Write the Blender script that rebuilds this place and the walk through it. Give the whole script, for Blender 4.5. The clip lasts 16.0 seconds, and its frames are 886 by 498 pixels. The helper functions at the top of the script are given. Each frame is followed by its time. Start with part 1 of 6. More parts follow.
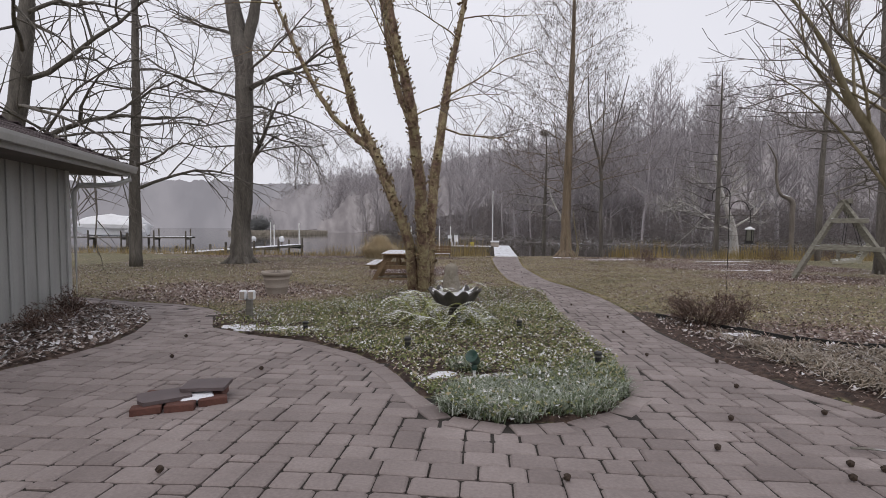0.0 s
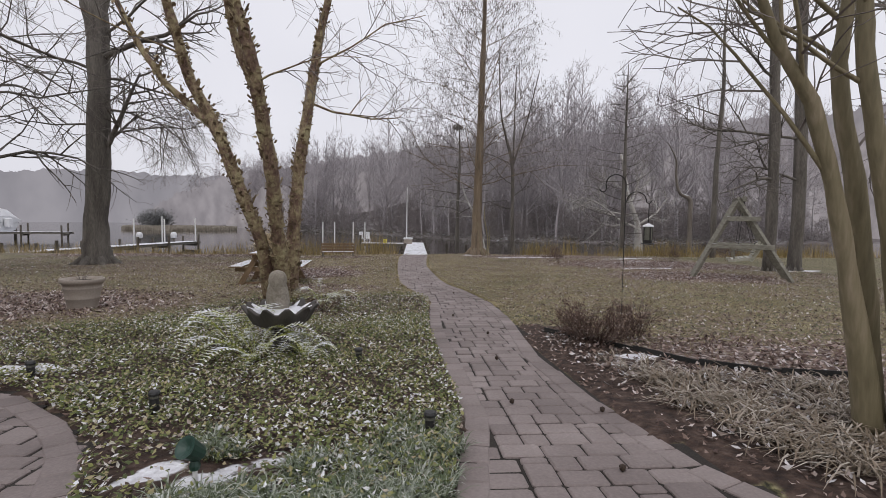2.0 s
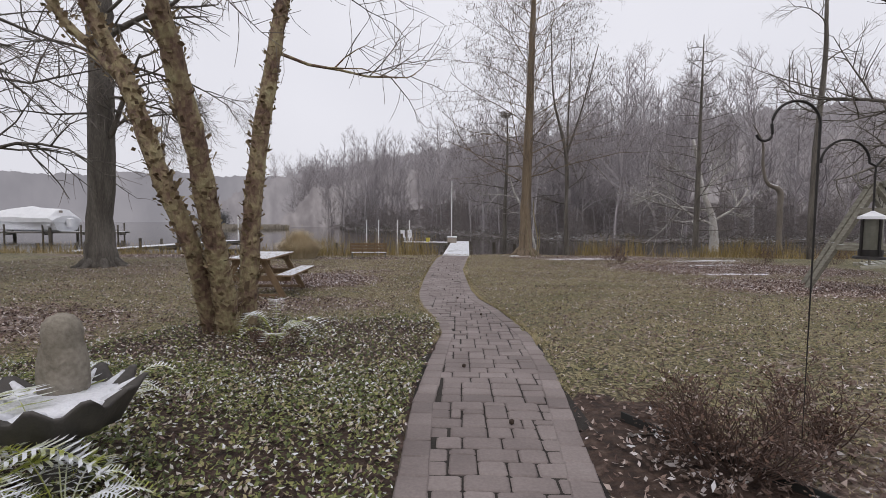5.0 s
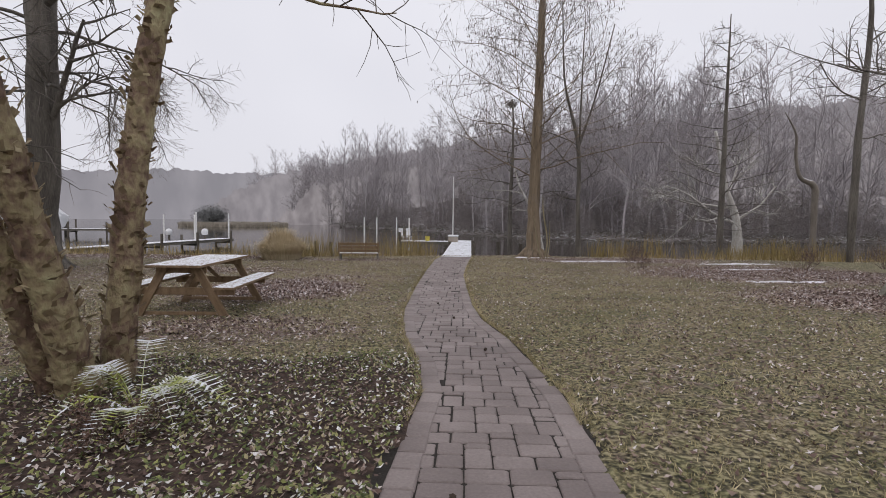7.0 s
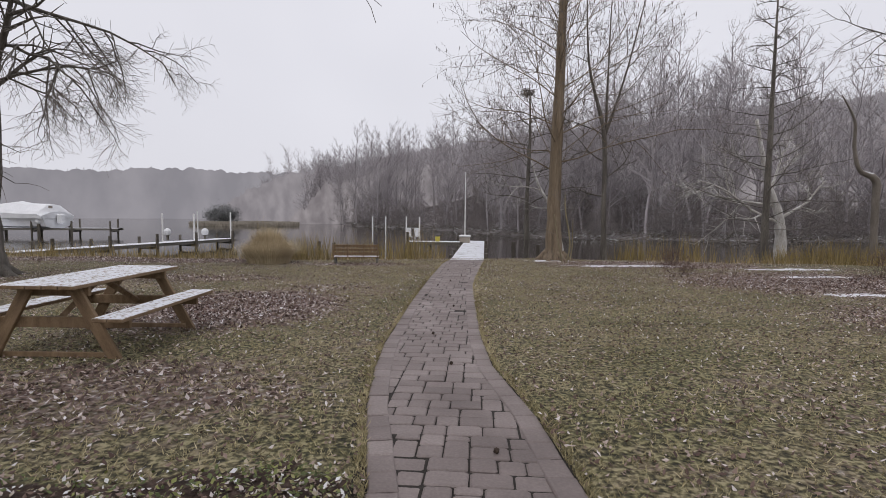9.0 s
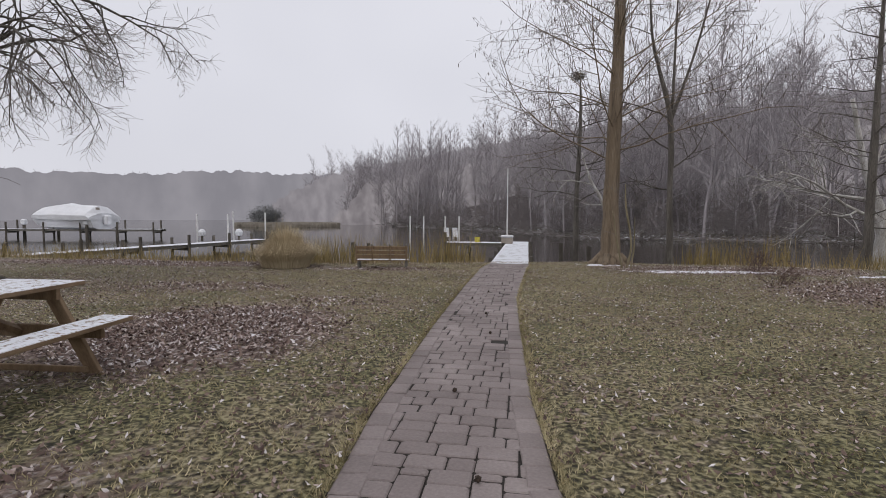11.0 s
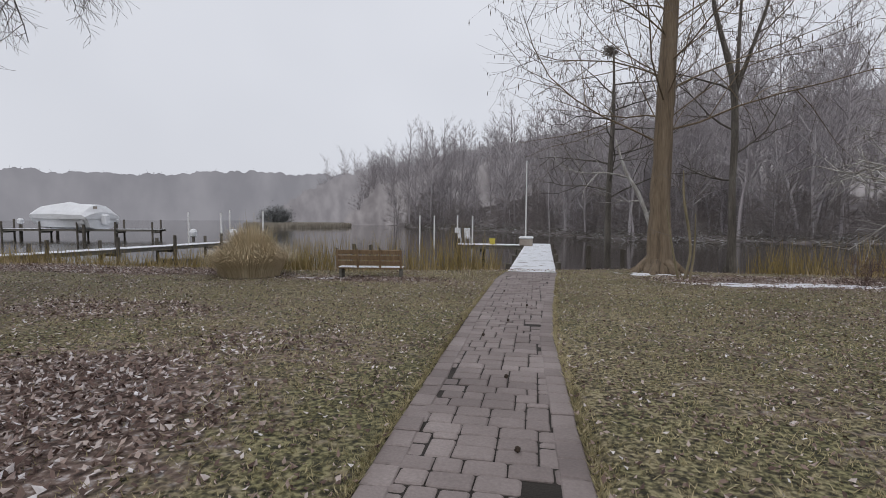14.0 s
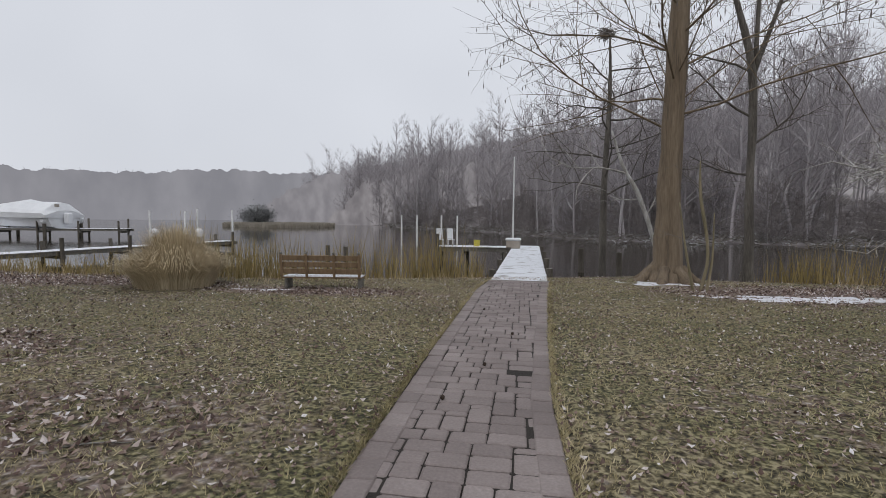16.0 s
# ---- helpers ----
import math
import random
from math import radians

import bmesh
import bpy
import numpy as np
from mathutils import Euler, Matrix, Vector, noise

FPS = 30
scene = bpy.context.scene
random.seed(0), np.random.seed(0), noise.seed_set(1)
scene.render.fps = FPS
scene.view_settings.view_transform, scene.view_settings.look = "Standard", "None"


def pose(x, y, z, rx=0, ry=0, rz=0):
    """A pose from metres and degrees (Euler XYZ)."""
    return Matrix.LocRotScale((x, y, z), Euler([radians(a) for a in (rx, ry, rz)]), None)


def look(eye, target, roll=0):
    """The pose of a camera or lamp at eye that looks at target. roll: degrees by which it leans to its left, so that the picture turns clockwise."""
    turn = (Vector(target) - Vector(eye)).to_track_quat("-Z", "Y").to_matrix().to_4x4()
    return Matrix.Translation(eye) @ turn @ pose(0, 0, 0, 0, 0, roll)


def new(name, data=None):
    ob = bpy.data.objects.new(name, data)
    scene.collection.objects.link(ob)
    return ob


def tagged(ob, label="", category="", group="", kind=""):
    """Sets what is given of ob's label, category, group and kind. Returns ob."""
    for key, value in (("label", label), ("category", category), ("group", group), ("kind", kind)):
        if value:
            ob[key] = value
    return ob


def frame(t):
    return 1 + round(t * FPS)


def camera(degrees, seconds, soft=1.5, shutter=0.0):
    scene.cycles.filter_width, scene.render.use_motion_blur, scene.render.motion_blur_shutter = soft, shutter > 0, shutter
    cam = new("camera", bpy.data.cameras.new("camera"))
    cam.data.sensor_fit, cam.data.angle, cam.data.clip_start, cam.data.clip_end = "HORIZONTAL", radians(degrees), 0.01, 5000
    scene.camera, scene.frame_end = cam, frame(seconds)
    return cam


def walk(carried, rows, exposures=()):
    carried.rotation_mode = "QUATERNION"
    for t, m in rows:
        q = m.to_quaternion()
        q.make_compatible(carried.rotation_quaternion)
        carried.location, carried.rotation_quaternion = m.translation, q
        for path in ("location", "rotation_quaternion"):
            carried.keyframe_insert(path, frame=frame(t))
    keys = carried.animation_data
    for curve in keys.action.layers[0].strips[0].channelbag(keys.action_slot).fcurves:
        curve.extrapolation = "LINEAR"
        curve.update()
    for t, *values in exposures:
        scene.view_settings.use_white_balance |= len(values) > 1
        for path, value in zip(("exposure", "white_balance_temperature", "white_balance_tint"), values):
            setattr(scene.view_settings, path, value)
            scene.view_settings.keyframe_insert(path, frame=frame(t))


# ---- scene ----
cam = camera(84.0, 16.0, soft=0.65)
TILT = -0.9
PATH = [
    (0, (0.751, -0.835, 1.178), (0.645, 1.16, 1.1), 0.5),
    (0.5, (0.931, -0.502, 1.183), (0.991, 1.495, 1.101), 0.7),
    (1, (1.123, -0.082, 1.183), (1.255, 1.911, 1.097), 0.8),
    (1.5, (1.372, 0.309, 1.195), (1.558, 2.298, 1.107), 0.8),
    (2, (1.639, 0.674, 1.182), (1.84, 2.662, 1.093), 0.8),
    (2.5, (1.88, 1.02, 1.174), (2.087, 3.007, 1.084), 0.9),
    (3, (2.079, 1.385, 1.185), (2.223, 3.378, 1.094), 0.8),
    (3.5, (2.167, 1.818, 1.177), (2.231, 3.815, 1.083), 0.7),
    (4, (2.228, 2.293, 1.168), (2.242, 4.291, 1.072), 0.7),
    (6.5, (2.444, 4.915, 1.19), (2.421, 6.912, 1.084), 0.5),
    (7, (2.47, 5.468, 1.15), (2.445, 7.465, 1.043), 0.7),
    (7.5, (2.51, 6.0, 1.161), (2.471, 7.996, 1.053), 0.6),
    (8, (2.581, 6.568, 1.166), (2.533, 8.565, 1.056), 0.6),
    (10.5, (2.669, 9.325, 1.108), (2.467, 11.312, 0.997), 0.5),
    (11, (2.669, 9.873, 1.091), (2.415, 11.854, 0.98), 0.4),
    (11.5, (2.675, 10.424, 1.076), (2.376, 12.398, 0.964), 0.3),
    (12, (2.607, 10.934, 1.039), (2.274, 12.903, 0.93), 0.4),
    (12.5, (2.552, 11.46, 1.02), (2.217, 13.429, 0.91), 0.4),
    (13, (2.499, 11.98, 1.006), (2.168, 13.949, 0.896), 0.4),
    (13.5, (2.479, 12.484, 1.006), (2.156, 14.455, 0.899), 0.4),
    (14, (2.502, 13.003, 1.003), (2.187, 14.975, 0.896), 0.5),
    (14.5, (2.511, 13.522, 0.993), (2.206, 15.495, 0.887), 0.5),
    (15, (2.525, 14.037, 1.004), (2.24, 16.014, 0.898), 0.5),
    (15.5, (2.515, 14.532, 1.007), (2.241, 16.51, 0.9), 0.6),
    (16, (2.546, 15.031, 0.992), (2.279, 17.01, 0.887), 0.7),
]
walk(cam, [(t, pose(0, 0, 0, TILT) @ look(eye, target, roll)) for t, eye, target, roll in PATH], [(0, 0.32, 6600, 14), (4, 0.33, 6620, 14), (8, 0.3, 6620, 14), (12, 0.18, 6520, 13), (16, 0.16, 6460, 10)])

# ---- light ----
world = bpy.data.worlds.new("world")
scene.world = world
world.use_nodes = True
wn = world.node_tree
sky = wn.nodes.new("ShaderNodeTexSky")
sky.sky_type, sky.sun_disc = "NISHITA", False
sky.sun_elevation, sky.sun_rotation, sky.dust_density, sky.air_density = radians(35), radians(200), 6.0, 1.0
cloud, cloud_ramp, mix_sky = wn.nodes.new("ShaderNodeTexNoise"), wn.nodes.new("ShaderNodeValToRGB"), wn.nodes.new("ShaderNodeMix")
cloud.inputs["Scale"].default_value, cloud.inputs["Detail"].default_value = 1.6, 3
wn.links.new(wn.nodes.new("ShaderNodeTexCoord").outputs["Generated"], cloud.inputs["Vector"])
wn.links.new(cloud.outputs[0], cloud_ramp.inputs[0])
for e, (p, c) in zip(cloud_ramp.color_ramp.elements, ((0.3, (8.3, 8.6, 9.3)), (0.7, (9.6, 9.9, 10.6)))):
    e.position, e.color = p, (*c, 1)
mix_sky.data_type = "RGBA"
mix_sky.inputs[0].default_value = 0.94
wn.links.new(sky.outputs[0], mix_sky.inputs[6])
wn.links.new(cloud_ramp.outputs[0], mix_sky.inputs[7])
wn.links.new(mix_sky.outputs[2], wn.nodes["Background"].inputs[0])
wn.nodes["Background"].inputs[1].default_value = 0.07
sun = new("sun", bpy.data.lights.new("sun", "SUN"))
sun.data.energy, sun.data.angle, sun.data.color = 0.6, radians(40), (1.0, 0.98, 0.95)
sun.matrix_world = look((0, 0, 0), (-math.sin(radians(200)) * math.cos(radians(60)), -math.cos(radians(200)) * math.cos(radians(60)), -math.sin(radians(60))))

# ---- plan ----
YARD = (0.0948, -0.0446, 0.00055)
BANK = [26, 25, 25, 25.2, 26.4, 27.6, 26.5, 26, 27, 30]
FAR = [260, 230, 170, 100, 84, 64, 62, 66, 90, 160]
PAVING = [(6, -5), (6, -0.6), (4.6, 0.9), (3.8, 1.8), (3.42, 2.4), (3.2, 2.95), (3.07, 3.9), (3.04, 5.2), (3.22, 6.8), (3.31, 7.7), (3.34, 9.1), (3.16, 11.0), (2.94, 12.2), (2.87, 13.5), (2.86, 16), (2.87, 18.5), (3.0, 20.6), (3.25, 24), (3.46, 26.3), (2.1, 26.15), (1.92, 24.5), (1.8, 20), (1.76, 16), (1.79, 13), (1.86, 12), (1.97, 11.1), (2.2, 9.95), (2.28, 9.1), (2.22, 8.5), (2.1, 6.7), (2.1, 5.0), (1.0, 5.2), (-1.5, 5.6), (-2.9, 6.2), (-3.3, 6.61), (-4.03, 7.07), (-6.15, 7.6), (-9, 8.2), (-9, 7.4), (-5.65, 6.9), (-4.27, 6.45), (-3.48, 5.48), (-3.02, 4.51), (-2.85, 3.86), (-2.9, 3.3), (-3.02, 2.9), (-3.6, 1.8), (-5, 0.9), (-8, 0.5), (-8, -5)]
BED = [(2.22, 8.5), (2.1, 6.7), (2.1, 5.0), (2.09, 3.67), (1.9, 2.68), (1.65, 2.33), (1.34, 2.11), (0.99, 2.02), (0.66, 2.13), (0.43, 2.54), (0.27, 2.9), (0.05, 3.35), (-0.3, 3.8), (-0.96, 4.38), (-1.74, 4.62), (-2.36, 4.98), (-2.8, 5.8), (-2.6, 6.6), (-1.6, 7.2), (-0.9, 9.4), (0.0, 10.0), (0.9, 9.9), (1.7, 10.2), (2.2, 9.95), (2.28, 9.1)]
RIGHT_BED = [(3.07, 3.9), (3.04, 5.2), (3.2, 6.9), (3.9, 6.7), (4.05, 5.35), (4.4, 4.8), (6, 4.3), (8, 3.3), (8, -1.5), (6, -0.6), (4.6, 0.9), (3.8, 1.8), (3.42, 2.4), (3.2, 2.95)]
HOUSE_BED = [(-5.65, 6.9), (-4.27, 6.45), (-3.48, 5.48), (-3.02, 4.51), (-2.85, 3.86), (-2.9, 3.3), (-3.02, 2.9), (-3.6, 1.8), (-5, 0.9), (-5.2, 4.5), (-5.6, 6.4)]
LITTER = [(-3.2, 19, 3, 1.3, 0.72), (0.0, 17.6, 2.6, 1.6, 0.62), (4.6, 16.3, 1.3, 1.8, 0.52), (5.2, 11.5, 1.5, 1.5, 0.5), (-0.9, 15.2, 2.2, 2.6, 1.0), (-4, 9, 3.5, 3, 0.8), (10.5, 14.5, 3.5, 3, 0.85), (12, 20, 6, 4, 0.85), (9, 25, 5, 1.8, 0.9), (0, 11.3, 2.2, 1.2, 0.75), (-6, 18, 5, 5, 0.6), (6, 7, 3, 2, 0.55), (-9, 24, 9, 1.3, 0.85), (-1, 23.5, 3, 0.8, 0.85), (6.5, 20.5, 1.6, 1.2, 0.6), (5, 5, 2.5, 1.6, 0.8)]
SNOW = [(-1.65, 5.02, 0.75, 0.28), (0.92, 3.02, 0.33, 0.23), (8.3, 24.4, 2.6, 0.5), (5.9, 26.2, 1.3, 0.45), (10.9, 17.9, 1.3, 0.35), (13.2, 24.0, 2.0, 0.4), (12.3, 21.5, 1.3, 0.3), (15.8, 17.1, 1.7, 0.5), (4.0, 5.15, 0.3, 0.22), (3.62, 4.88, 0.25, 0.18), (-8.6, 18.4, 0.9, 0.5), (-2, 23.6, 0.8, 0.2), (4.2, 4.1, 0.2, 0.15), (0.55, 3.0, 0.15, 0.2)]
HOUSE_CORNER, HOUSE_TURN, HOUSE_H = (-5.33, 6.35), 17.0, 2.26
TABLE_L, BENCH_L, SWING_H, SWING_W, PLANTER_R = 1.72, 1.5, 2.34, 2.45, 0.27


def edge_left(y):
    return np.interp(y, [2, 5, 6.7, 8.5, 9.1, 9.95, 11.1, 12, 13, 16, 20, 24.5, 26.2], [1.3, 2.1, 2.1, 2.22, 2.28, 2.2, 1.97, 1.86, 1.79, 1.76, 1.8, 1.92, 2.1])

# ---- materials ----
def material(name, stops, scale=3.0, fine=30.0, rough=(0.75, 0.95), bump=0.3, dist=0.01, stretch=(1, 1, 1), island=0.0, per_object=0.0, metal=0.0, snow=0.0, coords="Object", spec=0.5, snow_scale=5.0):
    """A surface whose colour runs through stops by noise at two scales, and by piece; snow: how much dusting lies on what faces up."""
    m = bpy.data.materials.new(name)
    m.use_nodes = True
    nt = m.node_tree
    nt.nodes.clear()
    N, K = nt.nodes.new, nt.links.new
    out, bs = N("ShaderNodeOutputMaterial"), N("ShaderNodeBsdfPrincipled")
    K(bs.outputs[0], out.inputs[0])
    geo = N("ShaderNodeNewGeometry")
    if coords == "World":
        source = geo.outputs["Position"]
    else:
        source = N("ShaderNodeTexCoord").outputs["Object"]
    mp = N("ShaderNodeMapping")
    mp.inputs["Scale"].default_value = stretch
    K(source, mp.inputs[0])
    n1, n2 = N("ShaderNodeTexNoise"), N("ShaderNodeTexNoise")
    n1.inputs["Scale"].default_value, n1.inputs["Detail"].default_value = scale, 4
    n2.inputs["Scale"].default_value, n2.inputs["Detail"].default_value = fine, 3
    for n in (n1, n2):
        K(mp.outputs[0], n.inputs["Vector"])

    def math_(op, a, b, clamp=False):
        q = N("ShaderNodeMath")
        q.operation, q.use_clamp = op, clamp
        for i, s in enumerate((a, b)):
            if isinstance(s, (int, float)):
                q.inputs[i].default_value = s
            else:
                K(s, q.inputs[i])
        return q.outputs[0]

    fac = math_("ADD", math_("MULTIPLY", n1.outputs[0], 0.6), math_("MULTIPLY", n2.outputs[0], 0.4))
    fac = math_("ADD", math_("MULTIPLY", math_("SUBTRACT", fac, 0.5), 2.2), 0.5, True)
    if island:
        fac = math_("ADD", math_("MULTIPLY", fac, 1 - island), math_("MULTIPLY", geo.outputs["Random Per Island"], island))
    if per_object:
        info = N("ShaderNodeObjectInfo")
        fac = math_("ADD", math_("MULTIPLY", fac, 1 - per_object), math_("MULTIPLY", info.outputs["Random"], per_object))
    ramp = N("ShaderNodeValToRGB")
    K(fac, ramp.inputs[0])
    el = ramp.color_ramp.elements
    while len(el) < len(stops):
        el.new(0.5)
    for e, (p, c) in zip(el, stops):
        e.position, e.color = p, (*c, 1)
    colour = ramp.outputs[0]
    if snow:
        sep = N("ShaderNodeSeparateXYZ")
        K(geo.outputs["Normal"], sep.inputs[0])
        ns = N("ShaderNodeTexNoise")
        ns.inputs["Scale"].default_value, ns.inputs["Detail"].default_value = snow_scale, 5
        K(geo.outputs["Position"], ns.inputs["Vector"])
        up = math_("MULTIPLY", math_("SUBTRACT", sep.outputs[2], 0.35), 2.0, True)
        where = math_("MULTIPLY", math_("SUBTRACT", ns.outputs[0], 0.72 - 0.45 * snow), 7.0, True)
        mix = N("ShaderNodeMix")
        mix.data_type = "RGBA"
        K(math_("MULTIPLY", up, where), mix.inputs[0])
        K(colour, mix.inputs[6])
        mix.inputs[7].default_value = (0.72, 0.74, 0.78, 1)
        colour = mix.outputs[2]
    K(colour, bs.inputs["Base Color"])
    rr = N("ShaderNodeMapRange")
    K(n2.outputs[0], rr.inputs[0])
    rr.inputs[3].default_value, rr.inputs[4].default_value = rough
    K(rr.outputs[0], bs.inputs["Roughness"])
    bs.inputs["Metallic"].default_value = metal
    bs.inputs["Specular IOR Level"].default_value = spec
    if bump:
        bp = N("ShaderNodeBump")
        bp.inputs["Strength"].default_value, bp.inputs["Distance"].default_value = bump, dist
        K(math_("ADD", n2.outputs[0], math_("MULTIPLY", n1.outputs[0], 0.6)), bp.inputs["Height"])
        K(bp.outputs[0], bs.inputs["Normal"])
    return m


M = {}
M["paver"] = material("paver", [(0.0, (0.12, 0.097, 0.092)), (0.35, (0.183, 0.15, 0.141)), (0.7, (0.262, 0.22, 0.208)), (1, (0.36, 0.31, 0.294))], 1.7, 60, (0.6, 0.85), 0.5, 0.006, island=0.3, coords="World")
M["paver_piece"] = material("paver_piece", [(0.0, (0.12, 0.097, 0.092)), (0.35, (0.183, 0.15, 0.141)), (0.7, (0.262, 0.22, 0.208)), (1, (0.36, 0.31, 0.294))], 1.7, 60, (0.6, 0.85), 0.5, 0.006, per_object=0.3, coords="World")
M["joint"] = material("joint", [(0, (0.012, 0.01, 0.008)), (1, (0.04, 0.033, 0.027))], 6, 90, (0.9, 1), 0.6, 0.01, coords="World")
M["litter"] = material("litter", [(0.0, (0.03, 0.016, 0.013)), (0.35, (0.11, 0.066, 0.052)), (0.6, (0.26, 0.185, 0.15)), (0.76, (0.46, 0.38, 0.34)), (0.92, (0.74, 0.72, 0.73))], 2, 40, (0.6, 0.9), 0.0, island=0.75, coords="World")
M["drift"] = material("drift", [(0.0, (0.035, 0.018, 0.014)), (0.38, (0.11, 0.064, 0.052)), (0.6, (0.25, 0.18, 0.155)), (0.78, (0.5, 0.44, 0.42)), (0.95, (0.8, 0.79, 0.82))], 1.2, 40, (0.6, 0.9), 0.0, island=0.75, coords="World")
M["snow_litter"] = material("snow_litter", [(0.0, (0.06, 0.036, 0.028)), (0.4, (0.17, 0.12, 0.095)), (0.62, (0.36, 0.31, 0.28)), (0.82, (0.62, 0.61, 0.62)), (1, (0.76, 0.77, 0.8))], 2, 40, (0.6, 0.9), 0.0, island=0.8, coords="World")
M["grass"] = material("grass", [(0.0, (0.045, 0.038, 0.018)), (0.28, (0.17, 0.145, 0.065)), (0.6, (0.44, 0.375, 0.215)), (1, (0.72, 0.63, 0.44))], 0.8, 9, (0.7, 0.9), 0.0, island=0.35, coords="World")
M["ivy"] = material("ivy", [(0.0, (0.03, 0.045, 0.014)), (0.35, (0.1, 0.125, 0.032)), (0.55, (0.22, 0.235, 0.065)), (0.7, (0.33, 0.27, 0.16)), (0.82, (0.66, 0.67, 0.69)), (1, (0.8, 0.81, 0.84))], 1.2, 20, (0.45, 0.7), 0.0, island=0.7, coords="World")
M["blade"] = material("blade", [(0.0, (0.04, 0.065, 0.035)), (0.4, (0.1, 0.13, 0.06)), (0.64, (0.3, 0.33, 0.26)), (1, (0.74, 0.76, 0.74))], 3, 40, (0.5, 0.7), 0.0, island=0.6, coords="World")
M["strap"] = material("strap", [(0.0, (0.09, 0.07, 0.045)), (0.5, (0.22, 0.17, 0.12)), (1, (0.54, 0.5, 0.44))], 3, 40, (0.6, 0.8), 0.0, island=0.7, coords="World")
M["fern"] = material("fern", [(0.0, (0.12, 0.15, 0.02)), (0.5, (0.3, 0.33, 0.06)), (1, (0.5, 0.49, 0.16))], 5, 40, (0.5, 0.7), 0.0, island=0.5, snow=0.68, snow_scale=7.0)
M["reed"] = material("reed", [(0.0, (0.12, 0.09, 0.03)), (0.5, (0.29, 0.22, 0.085)), (1, (0.46, 0.36, 0.18))], 0.4, 6, (0.7, 0.9), 0.0, island=0.5, coords="World")
M["tan"] = material("tan", [(0.0, (0.26, 0.19, 0.11)), (0.5, (0.48, 0.38, 0.24)), (1, (0.68, 0.57, 0.4))], 1, 6, (0.7, 0.9), 0.0, island=0.6, coords="World")
M["oak_bark"] = material("oak_bark", [(0, (0.04, 0.035, 0.031)), (0.5, (0.125, 0.112, 0.097)), (1, (0.23, 0.21, 0.185))], 1.5, 14, (0.85, 1), 0.9, 0.03, (3, 3, 0.5))
M["twig"] = material("twig", [(0, (0.09, 0.075, 0.068)), (1, (0.24, 0.21, 0.19))], 1.5, 8, (0.85, 1), 0.0)
M["birch_bark"] = material("birch_bark", [(0, (0.05, 0.03, 0.022)), (0.35, (0.16, 0.1, 0.07)), (0.65, (0.3, 0.245, 0.14)), (1, (0.42, 0.39, 0.225))], 5, 22, (0.75, 0.95), 1.0, 0.03, (1, 1, 0.7))
M["birch_flake"] = material("birch_flake", [(0, (0.07, 0.04, 0.028)), (0.5, (0.25, 0.185, 0.11)), (1, (0.48, 0.42, 0.27))], 5, 22, (0.75, 0.95), 0.3, 0.01, island=0.7)
M["cypress_bark"] = material("cypress_bark", [(0, (0.065, 0.05, 0.036)), (0.5, (0.185, 0.14, 0.095)), (1, (0.29, 0.23, 0.165))], 1.6, 10, (0.85, 1), 0.9, 0.03, (4, 4, 0.35))
M["snow_bark"] = material("snow_bark", [(0, (0.1, 0.085, 0.07)), (1, (0.26, 0.23, 0.2))], 1.5, 14, (0.85, 1), 0.4, 0.02, (3, 3, 0.6), snow=0.9)
M["pale_bark"] = material("pale_bark", [(0, (0.2, 0.18, 0.16)), (0.5, (0.42, 0.4, 0.37)), (1, (0.7, 0.7, 0.7))], 2.5, 14, (0.8, 1), 0.4, 0.02, (2, 2, 0.7))
M["myrtle_bark"] = material("myrtle_bark", [(0, (0.1, 0.085, 0.045)), (0.5, (0.2, 0.17, 0.1)), (1, (0.33, 0.27, 0.19))], 2.5, 14, (0.6, 0.85), 0.4, 0.02, (3, 3, 0.4))
# Bark paled to grey-violet: the haze of distance is mixed into its colour.
M["hazed_bark"] = material("hazed_bark", [(0, (0.245, 0.224, 0.232)), (0.6, (0.39, 0.362, 0.374)), (1, (0.52, 0.495, 0.51))], 0.15, 1.0, (0.9, 1), 0.0, island=0.5, coords="World")
M["old_wood"] = material("old_wood", [(0, (0.065, 0.06, 0.05)), (0.5, (0.16, 0.15, 0.13)), (1, (0.27, 0.26, 0.235))], 3, 30, (0.8, 0.95), 0.4, 0.005, (1, 6, 6), snow=0.25)
M["swing_wood"] = material("swing_wood", [(0, (0.09, 0.085, 0.065)), (0.5, (0.2, 0.19, 0.155)), (1, (0.32, 0.31, 0.26))], 3, 30, (0.8, 0.95), 0.4, 0.005, (2, 6, 6), snow=0.5)
M["swing_seat"] = material("swing_seat", [(0, (0.2, 0.2, 0.15)), (0.5, (0.36, 0.35, 0.28)), (1, (0.48, 0.47, 0.4))], 3, 30, (0.7, 0.9), 0.3, 0.004, (6, 1, 6), snow=0.5)
M["marsh"] = material("marsh", [(0, (0.27, 0.24, 0.195)), (1, (0.43, 0.39, 0.33))], 0.6, 3, (0.8, 0.95), 0.0, island=0.5, coords="World")
# Underbrush across the water, greyed and lifted so the colour holds the haze.
M["hazed_brake"] = material("hazed_brake", [(0, (0.13, 0.115, 0.115)), (0.6, (0.24, 0.215, 0.21)), (1, (0.37, 0.34, 0.335))], 0.3, 2, (0.85, 1), 0.0, island=0.5, coords="World")
# Foliage greyed and lightened; the mist over the water is in the colour.
M["evergreen"] = material("evergreen", [(0, (0.14, 0.146, 0.146)), (0.6, (0.2, 0.204, 0.204)), (1, (0.28, 0.28, 0.282))], 1, 6, (0.8, 0.95), 0.0, island=0.6, coords="World")
